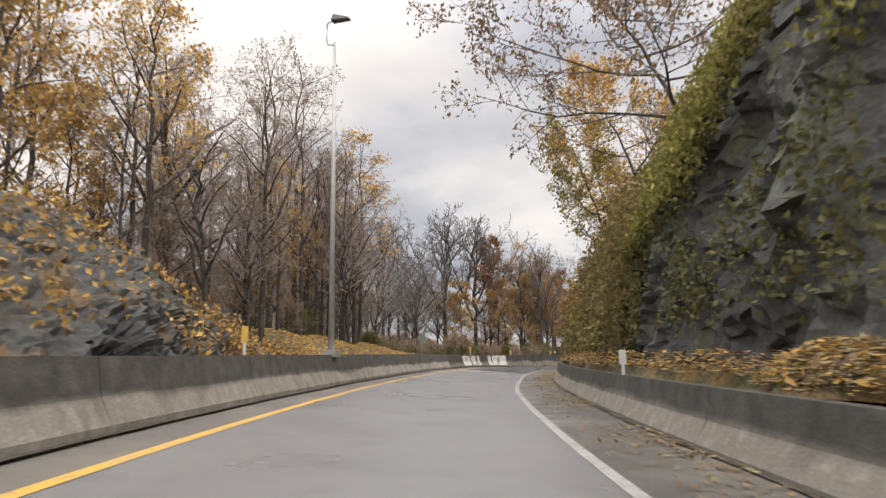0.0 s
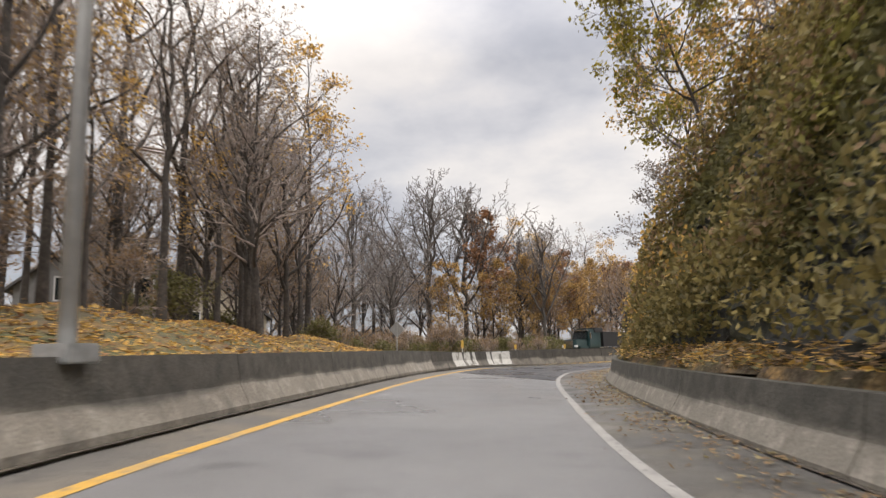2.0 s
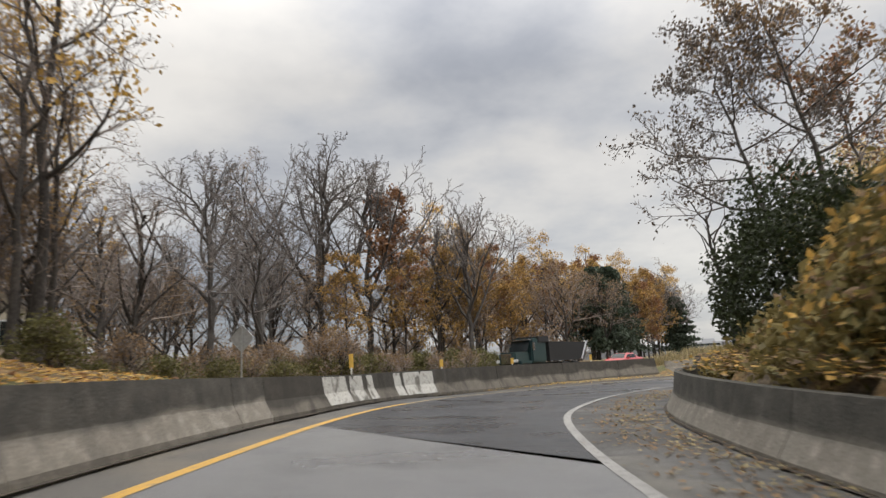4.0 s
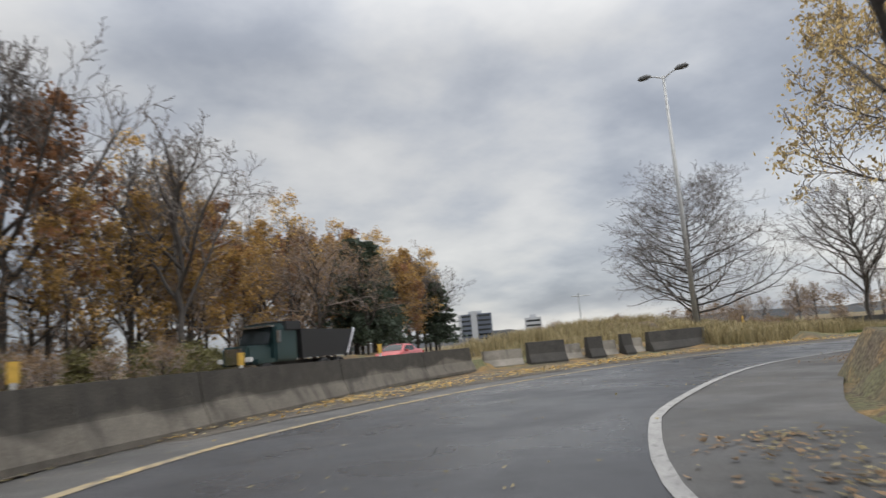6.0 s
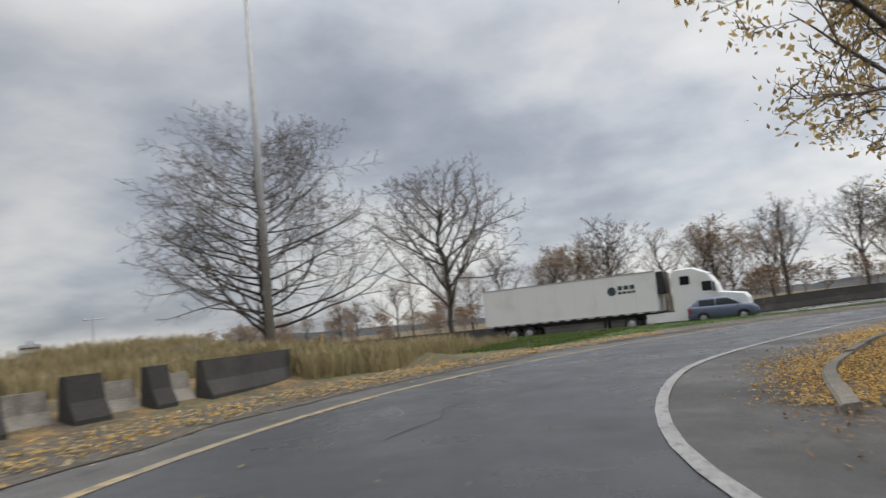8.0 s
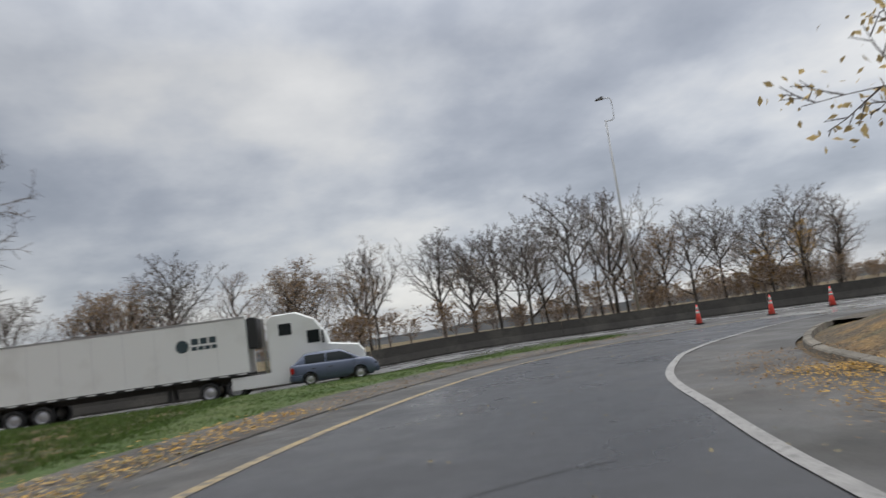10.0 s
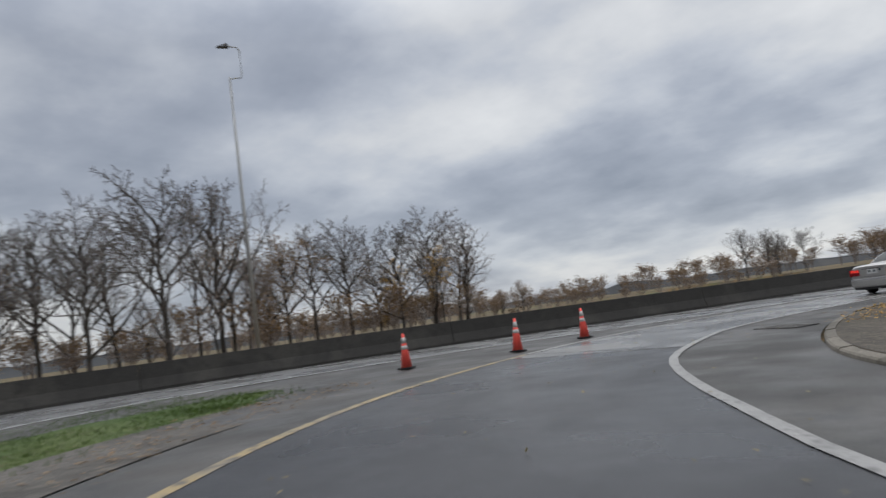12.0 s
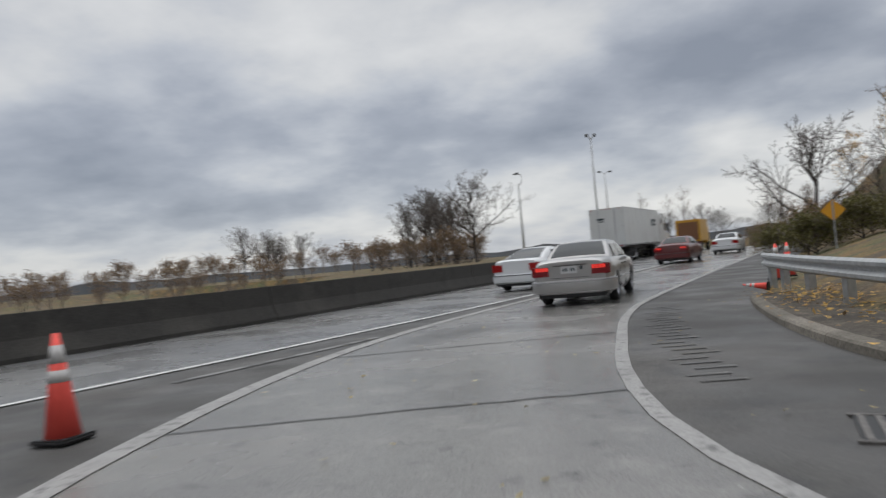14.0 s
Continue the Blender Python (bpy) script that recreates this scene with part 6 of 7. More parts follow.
    box(tr, "landing_gear", (-0.7, 9.2, 0.3), (-0.55, 9.4, 1.15), TRIM, 0.0)
    box(tr, "landing_gear", (0.55, 9.2, 0.3), (0.7, 9.4, 1.15), TRIM, 0.0)
    box(tr, "underride_bar", (-1.1, 0.02, 0.5), (1.1, 0.12, 0.62), TRIM, 0.01)
    box(tr, "cooling_unit", (-1.05, long + 0.002, 2.4), (1.05, long + 0.5, 4.0), TRIM, 0.06, "dark cooling unit")
    cab = thing("tractor_unit", "white sleeper-cab tractor unit pulling the trailer", "truck", m @ Matrix.Translation((0, long + 0.25, 0)))
    c = 1.2
    prof = [(0.75, 0.55), (0.75, 3.7), (1.1, 3.95), (2.3, 3.98), (3.2, 3.55), (3.7, 2.75), (3.85, 2.2), (5.35, 1.95), (5.62, 1.6), (5.65, 0.6)]
    v, f = [], []
    sections = []
    for x in (-c, -c + 0.12, c - 0.12, c):
        edge_in = 0.06 if abs(x) == c else 0.0
        sections.append([(x, y * 1.0 + (edge_in if k in (0, 1) else -edge_in), z - (edge_in if 1 <= k <= 8 else 0)) for k, (y, z) in enumerate(prof)])
    part("cab", loft(sections), TRUCK_WHITE, cab)
    for s in (-1, 1):
        xo, xi = s * (c + 0.012), s * (c - 0.01)
        x0, x1 = sorted((xo, xi))
        box(cab, "sleeper_window", (x0, 1.35, 2.85), (x1, 2.0, 3.45), GLASS, 0.0)
        box(cab, "door_window", (x0, 2.75, 2.3), (x1, 3.4, 2.95), GLASS, 0.0)
        box(cab, "side_fairing", *[tuple(sorted(q)[i] for q in zip((s * (c - 0.05), -1.2, 0.4), (s * (c + 0.02), 2.5, 1.05))) for i in (0, 1)], TRUCK_WHITE, 0.03)
        box(cab, "mirror", *[tuple(sorted(q)[i] for q in zip((s * (c + 0.08), 3.5, 2.2), (s * (c + 0.3), 3.62, 2.9))) for i in (0, 1)], TRIM, 0.03)
        box(cab, "exhaust_pipe", *[tuple(sorted(q)[i] for q in zip((s * 0.95, 0.5, 1.0), (s * 1.1, 0.66, 3.9))) for i in (0, 1)], CHROME, 0.05)
        for y in (-2.6, -1.3):
            wheel(cab, s * 0.95, y + 0.3, 0.5, 0.5)
        wheel(cab, s * 1.03, 4.6, 0.5, 0.3)
    quad(cab, "windscreen", [(-1.05, 3.68, 2.72), (1.05, 3.68, 2.72), (0.95, 3.24, 3.45), (-0.95, 3.24, 3.45)][::-1], GLASS, 0.02)
    box(cab, "frame_rail", (-0.5, -3.0, 0.75), (0.5, 4.5, 1.05), TRIM, 0.0)
    box(cab, "front_bumper", (-1.15, 5.4, 0.35), (1.15, 5.75, 0.75), CHROME, 0.05)


semi_trailer(facing(70.0, 76.2, 187.4, -0.6))
semi_trailer(facing(38.72, -7.26, 210.4, 0.01))


def dump_truck(m):
    ob = thing("dump_truck", "dark dump truck with chrome trim waiting behind the barrier", "truck", m)
    box(ob, "chassis", (-0.5, 0.2, 0.7), (0.5, 7.4, 1.0), TRIM, 0.0)
    box(ob, "hood", (-0.85, 5.9, 1.0), (0.85, 7.6, 1.85), DARK_GREEN, 0.12)
    box(ob, "cab", (-1.1, 4.3, 1.0), (1.1, 5.95, 2.85), DARK_GREEN, 0.1)
    quad(ob, "windscreen", [(-0.95, 6.3, 1.88), (0.95, 6.3, 1.88), (0.9, 5.97, 2.66), (-0.9, 5.97, 2.66)][::-1], GLASS, 0.02)
    box(ob, "sun_visor", (-1.05, 5.9, 2.68), (1.05, 6.25, 2.78), CHROME, 0.02)
    box(ob, "grille", (-0.55, 7.58, 1.0), (0.55, 7.66, 1.75), CHROME, 0.02)
    box(ob, "front_bumper", (-1.2, 7.4, 0.55), (1.2, 7.75, 0.95), CHROME, 0.05)
    v = [(-1.2, 0, 1.1), (1.2, 0, 1.1), (1.2, 4.1, 1.1), (-1.2, 4.1, 1.1), (-1.25, -0.5, 2.45), (1.25, -0.5, 2.45), (1.25, 4.2, 2.55), (-1.25, 4.2, 2.55)]
    part("dump_body", (v, [(0, 3, 2, 1), (0, 1, 5, 4), (1, 2, 6, 5), (2, 3, 7, 6), (3, 0, 4, 7), (4, 5, 6, 7)]), TRIM, ob, "black steel tipper body")
    box(ob, "cab_shield", (-1.2, 4.1, 2.5), (1.2, 5.3, 2.95), TRIM, 0.04)
    for k in range(5):
        box(ob, "roof_marker", (-0.8 + k * 0.36, 5.2, 2.951), (-0.68 + k * 0.36, 5.3, 3.0), CHROME, 0.01)
    for s in (-1, 1):
        x0, x1 = sorted((s * 1.25, s * 1.29))
        bm = bmesh.new()
        tube_bm(bm, [(s * 1.28, 0.4, 1.15), (s * 1.28, -0.35, 2.5)], [0.07, 0.07], 6)
        part("body_strut", bm, RIM, ob, "pale steel strut")
        box(ob, "headlamp", *[tuple(sorted(q)[i] for q in zip((s * 0.68, 7.45, 1.1), (s * 1.05, 7.63, 1.32))) for i in (0, 1)], PLATE, 0.03)
        box(ob, "fender", *[tuple(sorted(q)[i] for q in zip((s * 0.75, 6.1, 0.95), (s * 1.2, 7.3, 1.2))) for i in (0, 1)], DARK_GREEN, 0.06)
        box(ob, "mirror", *[tuple(sorted(q)[i] for q in zip((s * 1.2, 5.9, 1.9), (s * 1.4, 6.0, 2.5))) for i in (0, 1)], CHROME, 0.02)
        for y in (1.0, 2.3, 6.7):
            wheel(ob, s * 1.02, y, 0.5, 0.4)


dump_truck(facing(15.0, 82.3, 238, 0.05, 6.5))


def yellow_truck(m):
    ob = thing("box_truck", "yellow box truck far along the highway", "truck", m)
    box(ob, "cargo_box", (-1.15, 0.0, 0.95), (1.15, 4.4, 3.1), TRUCK_YELLOW, 0.05)
    box(ob, "rear_door", (-0.95, -0.03, 1.1), (0.95, 0.02, 2.85), SIGN_BROWN, 0.01, "brown roller door")
    box(ob, "cab", (-1.0, 4.5, 0.7), (1.0, 6.1, 2.5), TRUCK_YELLOW, 0.12)
    quad(ob, "windscreen", [(-0.85, 6.11, 1.6), (0.85, 6.11, 1.6), (0.85, 6.09, 2.3), (-0.85, 6.09, 2.3)][::-1], GLASS, 0.02)
    box(ob, "chassis", (-0.45, 0.1, 0.6), (0.45, 6.0, 0.95), TRIM, 0.0)
    box(ob, "rear_bumper", (-1.1, -0.08, 0.5), (1.1, 0.02, 0.66), TRIM, 0.01)
    for s in (-1, 1):
        x0, x1 = sorted((s * 0.8, s * 1.05))
        box(ob, "tail_lamp", (x0, -0.04, 0.7), (x1, 0.0, 0.85), LAMP_RED, 0.01)
        for y in (1.2, 5.2):
            wheel(ob, s * 0.92, y, 0.42, 0.3)


TRUCK_YELLOW = material("yellow_truck_paint", (0.55, 0.3, 0.03), 0.45, spots=[(0.8, 0.5, 0.75, (0.45, 0.26, 0.05), 5)])
SIGN_BROWN = material("brown_roller_door", (0.2, 0.09, 0.04), 0.6)
yellow_truck(facing(26.6, -22.0, 212, 0.01))

# ---------------------------------------------------------------- street furniture
STEEL = material("galvanised_steel", (0.42, 0.43, 0.43), 0.45, 0.6, grain=0.15, grain_scale=8)
PALE_STEEL = material("pale_grey_lamp_post", (0.4, 0.4, 0.39), 0.5, 0.3, grain=0.1, grain_scale=5)
LAMP_GREY = material("dark_grey_lamp_housing", (0.1, 0.1, 0.1), 0.6, grain=0.1, grain_scale=6)
CONE_ORANGE = material("orange_cone_plastic", (1.0, 0.12, 0.09), 0.6, grain=0.06, grain_scale=6)
CONE_BAND = material("white_reflective_band", (0.6, 0.58, 0.56), 0.4)
SIGN_YELLOW = material("yellow_sign_sheet", (0.75, 0.36, 0.02), 0.5)
MARK_YELLOW = material("yellow_delineator", (0.6, 0.38, 0.07), 0.6, grain=0.15, grain_scale=10)
MARK_WHITE = material("white_delineator", (0.6, 0.59, 0.56), 0.6)


def lamp_post(x, y, z, tall, heads, label, turn=0.0, thin=1.0, gooseneck=False, reach=1.0, neck=1.0):
    ob = thing("street_lamp", label, "street lamp", Matrix.Translation((x, y, z)) @ Matrix.Rotation(turn, 4, "Z"))
    bm = bmesh.new()
    tube_bm(bm, [(0, 0, 0), (0, 0, tall * 0.5), (0, 0, tall)], [0.16 * thin, 0.125 * thin, 0.07 * thin], 12)
    part("pole", bm, PALE_STEEL, ob, smooth=True)
    box(ob, "base_plate", (-0.24, -0.24, -0.1), (0.24, 0.24, 0.12), STEEL, 0.02)
    if gooseneck:
        bm = bmesh.new()
        tube_bm(bm, [(0, 0, tall - 0.1), (0.55 * neck, 0, tall - 0.05), (0.6 * neck, 0, tall + 0.2 * neck), (0.6 * neck, 0, tall + 1.35 * neck), (0.5 * neck, 0, tall + 1.55 * neck), (-0.1 * neck, 0, tall + 1.65 * neck)], [0.05 * thin] * 6, 8)
        part("arm", bm, PALE_STEEL, ob)
        top = tall + 1.55 * neck
        v = [(a, b, c) for a, b, c in ((-0.6, -0.12, 0), (-0.6, 0.12, 0), (0.12, 0.17, 0), (0.12, -0.17, 0), (-0.5, -0.07, 0.12), (-0.5, 0.07, 0.12), (0.06, 0.1, 0.28), (0.06, -0.1, 0.28))]
        bm = bmesh.new()
        vs = [bm.verts.new((a, b, c + top)) for a, b, c in v]
        for q in ((0, 1, 2, 3), (7, 6, 5, 4), (0, 4, 5, 1), (1, 5, 6, 2), (2, 6, 7, 3), (3, 7, 4, 0)):
            bm.faces.new([vs[k] for k in q])
        bmesh.ops.bevel(bm, geom=list(bm.edges), offset=0.03, segments=2, affect="EDGES")
        part("lamp_head", bm, LAMP_GREY, ob)
        return ob
    for s in heads:
        bm = bmesh.new()
        tube_bm(bm, [(0, 0, tall - 0.15), (s * reach * 0.5, 0, tall + 0.1), (s * reach * 0.95, 0, tall + 0.2)], [0.05, 0.04, 0.035], 8)
        part("arm", bm, PALE_STEEL, ob)
        bm = bmesh.new()
        tube_bm(bm, [(s * reach * 0.7, 0, tall + 0.2), (s * reach * 0.95, 0, tall + 0.23), (s * reach * 1.35, 0, tall + 0.22), (s * reach * 1.5, 0, tall + 0.2)], [0.05, 0.16, 0.15, 0.04], 10)
        part("lamp_head", bm, LAMP_GREY, ob, smooth=True)
    return ob


lamp_post(-3.62, 22.5, 1.26, 10.85, (), "tall pale steel street lamp on the barrier", 2.9, 0.62, True, neck=0.5)
lamp_post(37.2, 74.3, 0.4, 15.0, (-1, 1), "very tall pale street lamp with two heads in dry grass", 1.95)
lamp_post(78.6, 33.6, 0.0, 16.5, (), "tall thin street lamp with a bent arm behind the median", 4.12, 0.8, True, neck=1.15)
lamp_post(37.1, -15.4, 0.0, 10.8, (-1, 1), "tall thin street lamp behind the median", 0.3, 0.6, reach=0.35)
lamp_post(40.5, -36, 0.0, 9.5, (), "street lamp with a bent arm behind the median", 2.98, 0.9, True, neck=0.7)
lamp_post(18, -78, 0.0, 14.5, (-1, 1), "tall far street lamp over the highway", 0.3)


def traffic_cone(x, y, lean=0.0, label="orange traffic cone with two white reflective bands"):
    ob = thing("traffic_cone", label, "traffic cone", Matrix.Translation((x, y, 0.012)) @ Matrix.Rotation(lean, 4, "X") @ Matrix.Rotation(x, 4, "Z"), "cones along the gore")
    box(ob, "base", (-0.19, -0.19, 0.0), (0.19, 0.19, 0.045), TRIM, 0.02, "black rubber base")

    def ring(name, z0, z1, mat, grow=0.0, label=""):
        r = lambda z: 0.145 - 0.118 * (z - 0.04) / 0.87 + grow
        bm = bmesh.new()
        tube_bm(bm, [(0, 0, z0), (0, 0, z1)], [r(z0), r(z1)], 24)
        part(name, bm, mat, ob, label, smooth=True)

    ring("cone_body", 0.04, 0.91, CONE_ORANGE)
    ring("upper_band", 0.66, 0.81, CONE_BAND, 0.003, "white reflective band")
    ring("lower_band", 0.5, 0.6, CONE_BAND, 0.003, "white reflective band")
    return ob


traffic_cone(58.3, 42.85)
traffic_cone(56.55, 40.3, 0.05, "faded orange traffic cone with two white bands, leaning slightly")
traffic_cone(56.22, 37.2)
traffic_cone(44.1, 26.3, 0.0, "orange traffic cone standing behind the guard rail")
traffic_cone(43.4, 25.6, 0.04, "orange traffic cone standing behind the guard rail")


def delineator(x, y, z, tall, mat, label):
    ob = thing("delineator", label, "road marker", Matrix.Translation((x, y, z)), "road markers")
    box(ob, "post", (-0.03, -0.03, -0.1), (0.03, 0.03, tall * 0.45), MARK_WHITE, 0.01, "pale post")
    box(ob, "marker_panel", (-0.075, -0.02, tall * 0.4), (0.075, 0.02, tall), mat, 0.012)


for dx, dy, dz, tall in ((2.3, 55.6, 0.95, 0.8), (6.0, 59.9, 0.95, 0.5), (10.3, 65.2, 0.9, 0.5), (16.5, 70.9, 0.85, 0.55), (-4.22, 14.7, 1.24, 0.62)):
    delineator(dx, dy, dz, tall, MARK_YELLOW, "weathered yellow road marker behind the barrier")
delineator(3.72, 14.1, 0.74, 0.5, MARK_WHITE, "white leaning road marker post behind the low barrier")
delineator(44.2, 76.5, 0.4, 1.0, MARK_YELLOW, "weathered yellow road marker in dry grass")


def diamond_sign(x, y, z, m_turn, face, label, side=0.75):
    ob = thing("road_sign", label, "road sign", Matrix.Translation((x, y, z)) @ Matrix.Rotation(m_turn, 4, "Z"))
    box(ob, "post", (-0.03, -0.02, -0.5), (0.03, 0.02, 2.5), STEEL, 0.004)
    bm = bmesh.new()
    box_bm(bm, (-side / 2, -0.035, -side / 2), (side / 2, -0.022, side / 2), 0.03, Matrix.Translation((0, 0, 2.1)) @ Matrix.Rotation(radians(45), 4, "Y"))
    part("sign_plate", bm, face, ob)
    return ob


diamond_sign(-1.7, 58.6, 0.5, 2.7, STEEL, "grey back of a diamond road sign on a steel post")
warning = diamond_sign(35.5, 15.2, -0.2, radians(-35), SIGN_YELLOW, "yellow diamond warning sign on a steel post", 0.66)
for k in range(3):
    box(warning, "sign_bar", (-0.2, -0.042, 1.95 + 0.13 * k), (0.2, -0.036, 2.01 + 0.13 * k), INK, 0.0, "dark bar of lettering")


def guard_rail(points):
    line = curve_through(points, 0.4)
    ob = thing("guard_rail", "galvanised W-beam guard rail on steel posts behind the kerb", "guard rail")
    prof = [(0.0, 0.46), (-0.06, 0.5), (-0.06, 0.55), (0.0, 0.6), (0.0, 0.63), (-0.06, 0.68), (-0.06, 0.73), (0.0, 0.77), (0.015, 0.77), (-0.045, 0.73), (-0.045, 0.68), (0.015, 0.63), (0.015, 0.6), (-0.045, 0.55), (-0.045, 0.5), (0.015, 0.46)]
    part("beam", extruded(line, prof), STEEL, ob)
    side = sideways(line)
    for k in range(0, len(line), 5):
        x, y = line[k] + side[k] * 0.12
        box(ob, "post", (x - 0.07, y - 0.07, -0.4), (x + 0.07, y + 0.07, 0.72), STEEL, 0.01)


guard_rail([(48.0, 39.2), (47.75, 37.2), (47.35, 34.9), (46.5, 31.8), (45.75, 29.4), (45.2, 27.8), (44.7, 27.3)])

# far town
TOWER = material("dark_glass_tower", (0.07, 0.085, 0.12), 0.3, spots=[(0.08, 0.45, 0.6, (0.1, 0.12, 0.16), 3)])
PALE_WALL = material("pale_tower_wall", (0.4, 0.41, 0.43), 0.8, grain=0.05, grain_scale=0.5)


def tower(x, y, w, d, tall, label, dark=True, turn=0.5):
    ob = thing("office_tower", label, "building", Matrix.Translation((x, y, -3)) @ Matrix.Rotation(turn, 4, "Z"))
    box(ob, "wall", (-w / 2, -d / 2, 0), (w / 2, d / 2, tall), TOWER if dark else PALE_WALL, 0.0)
    if dark:
        box(ob, "stair_shaft", (-w * 0.12, -d / 2 - 0.6, 0), (w * 0.06, d / 2, tall + 2), PALE_WALL, 0.0, "pale concrete shaft")
        box(ob, "corner_strip", (-w / 2 - 0.3, -d / 2 - 0.3, 0), (-w / 2 + w * 0.08, -d / 2 + 1, tall), PALE_WALL, 0.0, "pale corner strip")
    for k in range(int(tall / 3.4)):
        box(ob, "window_band", (-w / 2 + 1, -d / 2 - 0.12, 1.6 + 3.4 * k), (w / 2 - 1, -d / 2 + 0.2, 3.0 + 3.4 * k), GLASS, 0.0)
    box(ob, "roof_plant", (-w * 0.2, -d * 0.2, tall), (w * 0.2, d * 0.2, tall + 2.2), PALE_WALL, 0.0)


tower(283, 472, 24, 18, 24.3, "far dark glass office tower with a pale shaft", True, -0.6)
tower(316.5, 446.5, 12, 10, 18.2, "far pale office block", False, -0.65)
tower(262, 488, 20, 12, 11, "far low pale block", False, -0.7)
# crane beside the far blocks
crane = thing("tower_crane", "far tower crane over the roofs", "crane", Matrix.Translation((348, 430, 0)))
bm = bmesh.new()
tube_bm(bm, [(0, 0, -3), (0, 0, 30)], [0.5, 0.5], 4)
part("mast", bm, STEEL, crane)
bm = bmesh.new()
tube_bm(bm, [(-7, 0, 28), (15, 4, 29)], [0.4, 0.3], 4)
part("jib", bm, STEEL, crane)

car("dark_saloon", "dark red saloon car far along the highway", material("dark_red_car_paint", (0.12, 0.02, 0.02), 0.35, 0.2, coat=0.6), facing(39.4, 7.4, 212, 0.01, 1.0), plate=False, lit=LIT)
car("white_estate", "white car far along the merging lane", WHITE_PAINT, facing(31.5, -3.5, 212, 0.01, 1.0), plate=False)

# ---------------------------------------------------------------- houses behind the woods
SIDING = {"grey": material("grey_house_siding", (0.2, 0.2, 0.2), 0.8, spots=[(0.6, 0.45, 0.7, (0.16, 0.16, 0.155), 5)], grain=0.1, grain_scale=8), "beige": material("beige_house_siding", (0.42, 0.37, 0.28), 0.8, spots=[(0.6, 0.45, 0.7, (0.35, 0.31, 0.24), 5)], grain=0.1, grain_scale=8)}
SHINGLE = material("dark_roof_shingles", (0.07, 0.068, 0.066), 0.9, spots=[(1.5, 0.45, 0.7, (0.1, 0.095, 0.09), 6)], grain=0.3, grain_scale=12)


def house(x, y, turn, wide, deep, eaves, ridge_z, paint, label):
    """A gabled house: walls, two roof slopes, windows with frames and panes."""
    ob = thing("house", label, "house", Matrix.Translation((x, y, float(ground_height([x], [y])[0]) - 0.2)) @ Matrix.Rotation(radians(turn), 4, "Z"))
    w, d = wide / 2, deep / 2
    section = [(-w, 0), (w, 0), (w, eaves), (0, ridge_z), (-w, eaves)]
    v = [(a, s * d, b) for s in (-1, 1) for a, b in section]
    part("wall", (v, [(0, 1, 2, 3, 4), (9, 8, 7, 6, 5)] + [(i, 5 + i, 5 + (i + 1) % 5, (i + 1) % 5) for i in range(5)]), SIDING[paint], ob)
    for s in (-1, 1):
        over, drop = 0.4, 0.4 * (ridge_z - eaves) / w
        a, b = (s * (w + over), eaves - drop), (0, ridge_z)
        v = [(p[0], y1, p[1] + k) for y1 in (-d - 0.35, d + 0.35) for k in (0.03, 0.2) for p in (a, b)]
        part("roof", (v, [(0, 1, 3, 2), (4, 6, 7, 5), (2, 3, 7, 6), (0, 4, 5, 1), (0, 2, 6, 4), (1, 5, 7, 3)]), SHINGLE, ob)
    for fx in (-0.45, 0.45):
        for z in (1.0, 3.6):
            if z + 1.4 > eaves + 0.6:
                continue
            window = box(ob, "window", (fx * w - 0.55, -d - 0.06, z), (fx * w + 0.55, -d + 0.05, z + 1.4), PLATE, 0.01)
            box(window, "pane", (fx * w - 0.46, -d - 0.075, z + 0.09), (fx * w + 0.46, -d - 0.05, z + 1.31), GLASS, 0.0)


house(-19.5, 58.0, 20, 9.0, 9.0, 4.4, 8.2, "grey", "grey gabled house half hidden behind the bare woods")
house(-18.5, 73.0, 30, 8.0, 8.0, 4.6, 7.4, "beige", "beige gabled house half hidden behind the bare woods")

# ---------------------------------------------------------------- road details
PAINTED = material("peeling_white_paint", (0.46, 0.45, 0.415), 0.7, spots=[(1.6, 0.52, 0.6, (0.13, 0.12, 0.1), 7), (7.0, 0.55, 0.66, (0.3, 0.28, 0.25), 6)], grain=0.2, grain_scale=20)
JOINT = material("dark_joint_seal", (0.025, 0.025, 0.026), 0.6)
GRATE = material("rusty_drain_iron", (0.16, 0.15, 0.14), 0.6, 0.5, grain=0.3, grain_scale=20)
KERB = material("weathered_kerb_concrete", (0.17, 0.152, 0.125), 0.9, spots=[(1.5, 0.45, 0.7, (0.1, 0.09, 0.07), 6)], grain=0.3, grain_scale=30, bump=0.012, bump_scale=20, vary=0.2)


def paint_patch(y0, y1, label):
    """White overpaint on the face of the outer barrier."""
    pick = (left_line[:, 1] > y0) & (left_line[:, 1] < y1)
    line, foot, top = left_line[pick], left_z[pick], left_top[pick]
    side = sideways(line)
    v = []
    for p, s, f, t in zip(line, side, foot, top):
        k = (t - f) / 0.86
        for a, b in ((0.004, 0.1), (-0.165, 0.4), (-0.232, 0.82)):
            v.append((*(p + s * a), f + b * k))
    n = len(line)
    return tagged(part("paint_patch", (v, [(3 * i + j, 3 * i + j + 1, 3 * i + j + 4, 3 * i + j + 3) for i in range(n - 1) for j in range(2)]), PAINTED), label, "paint", kind="structure")


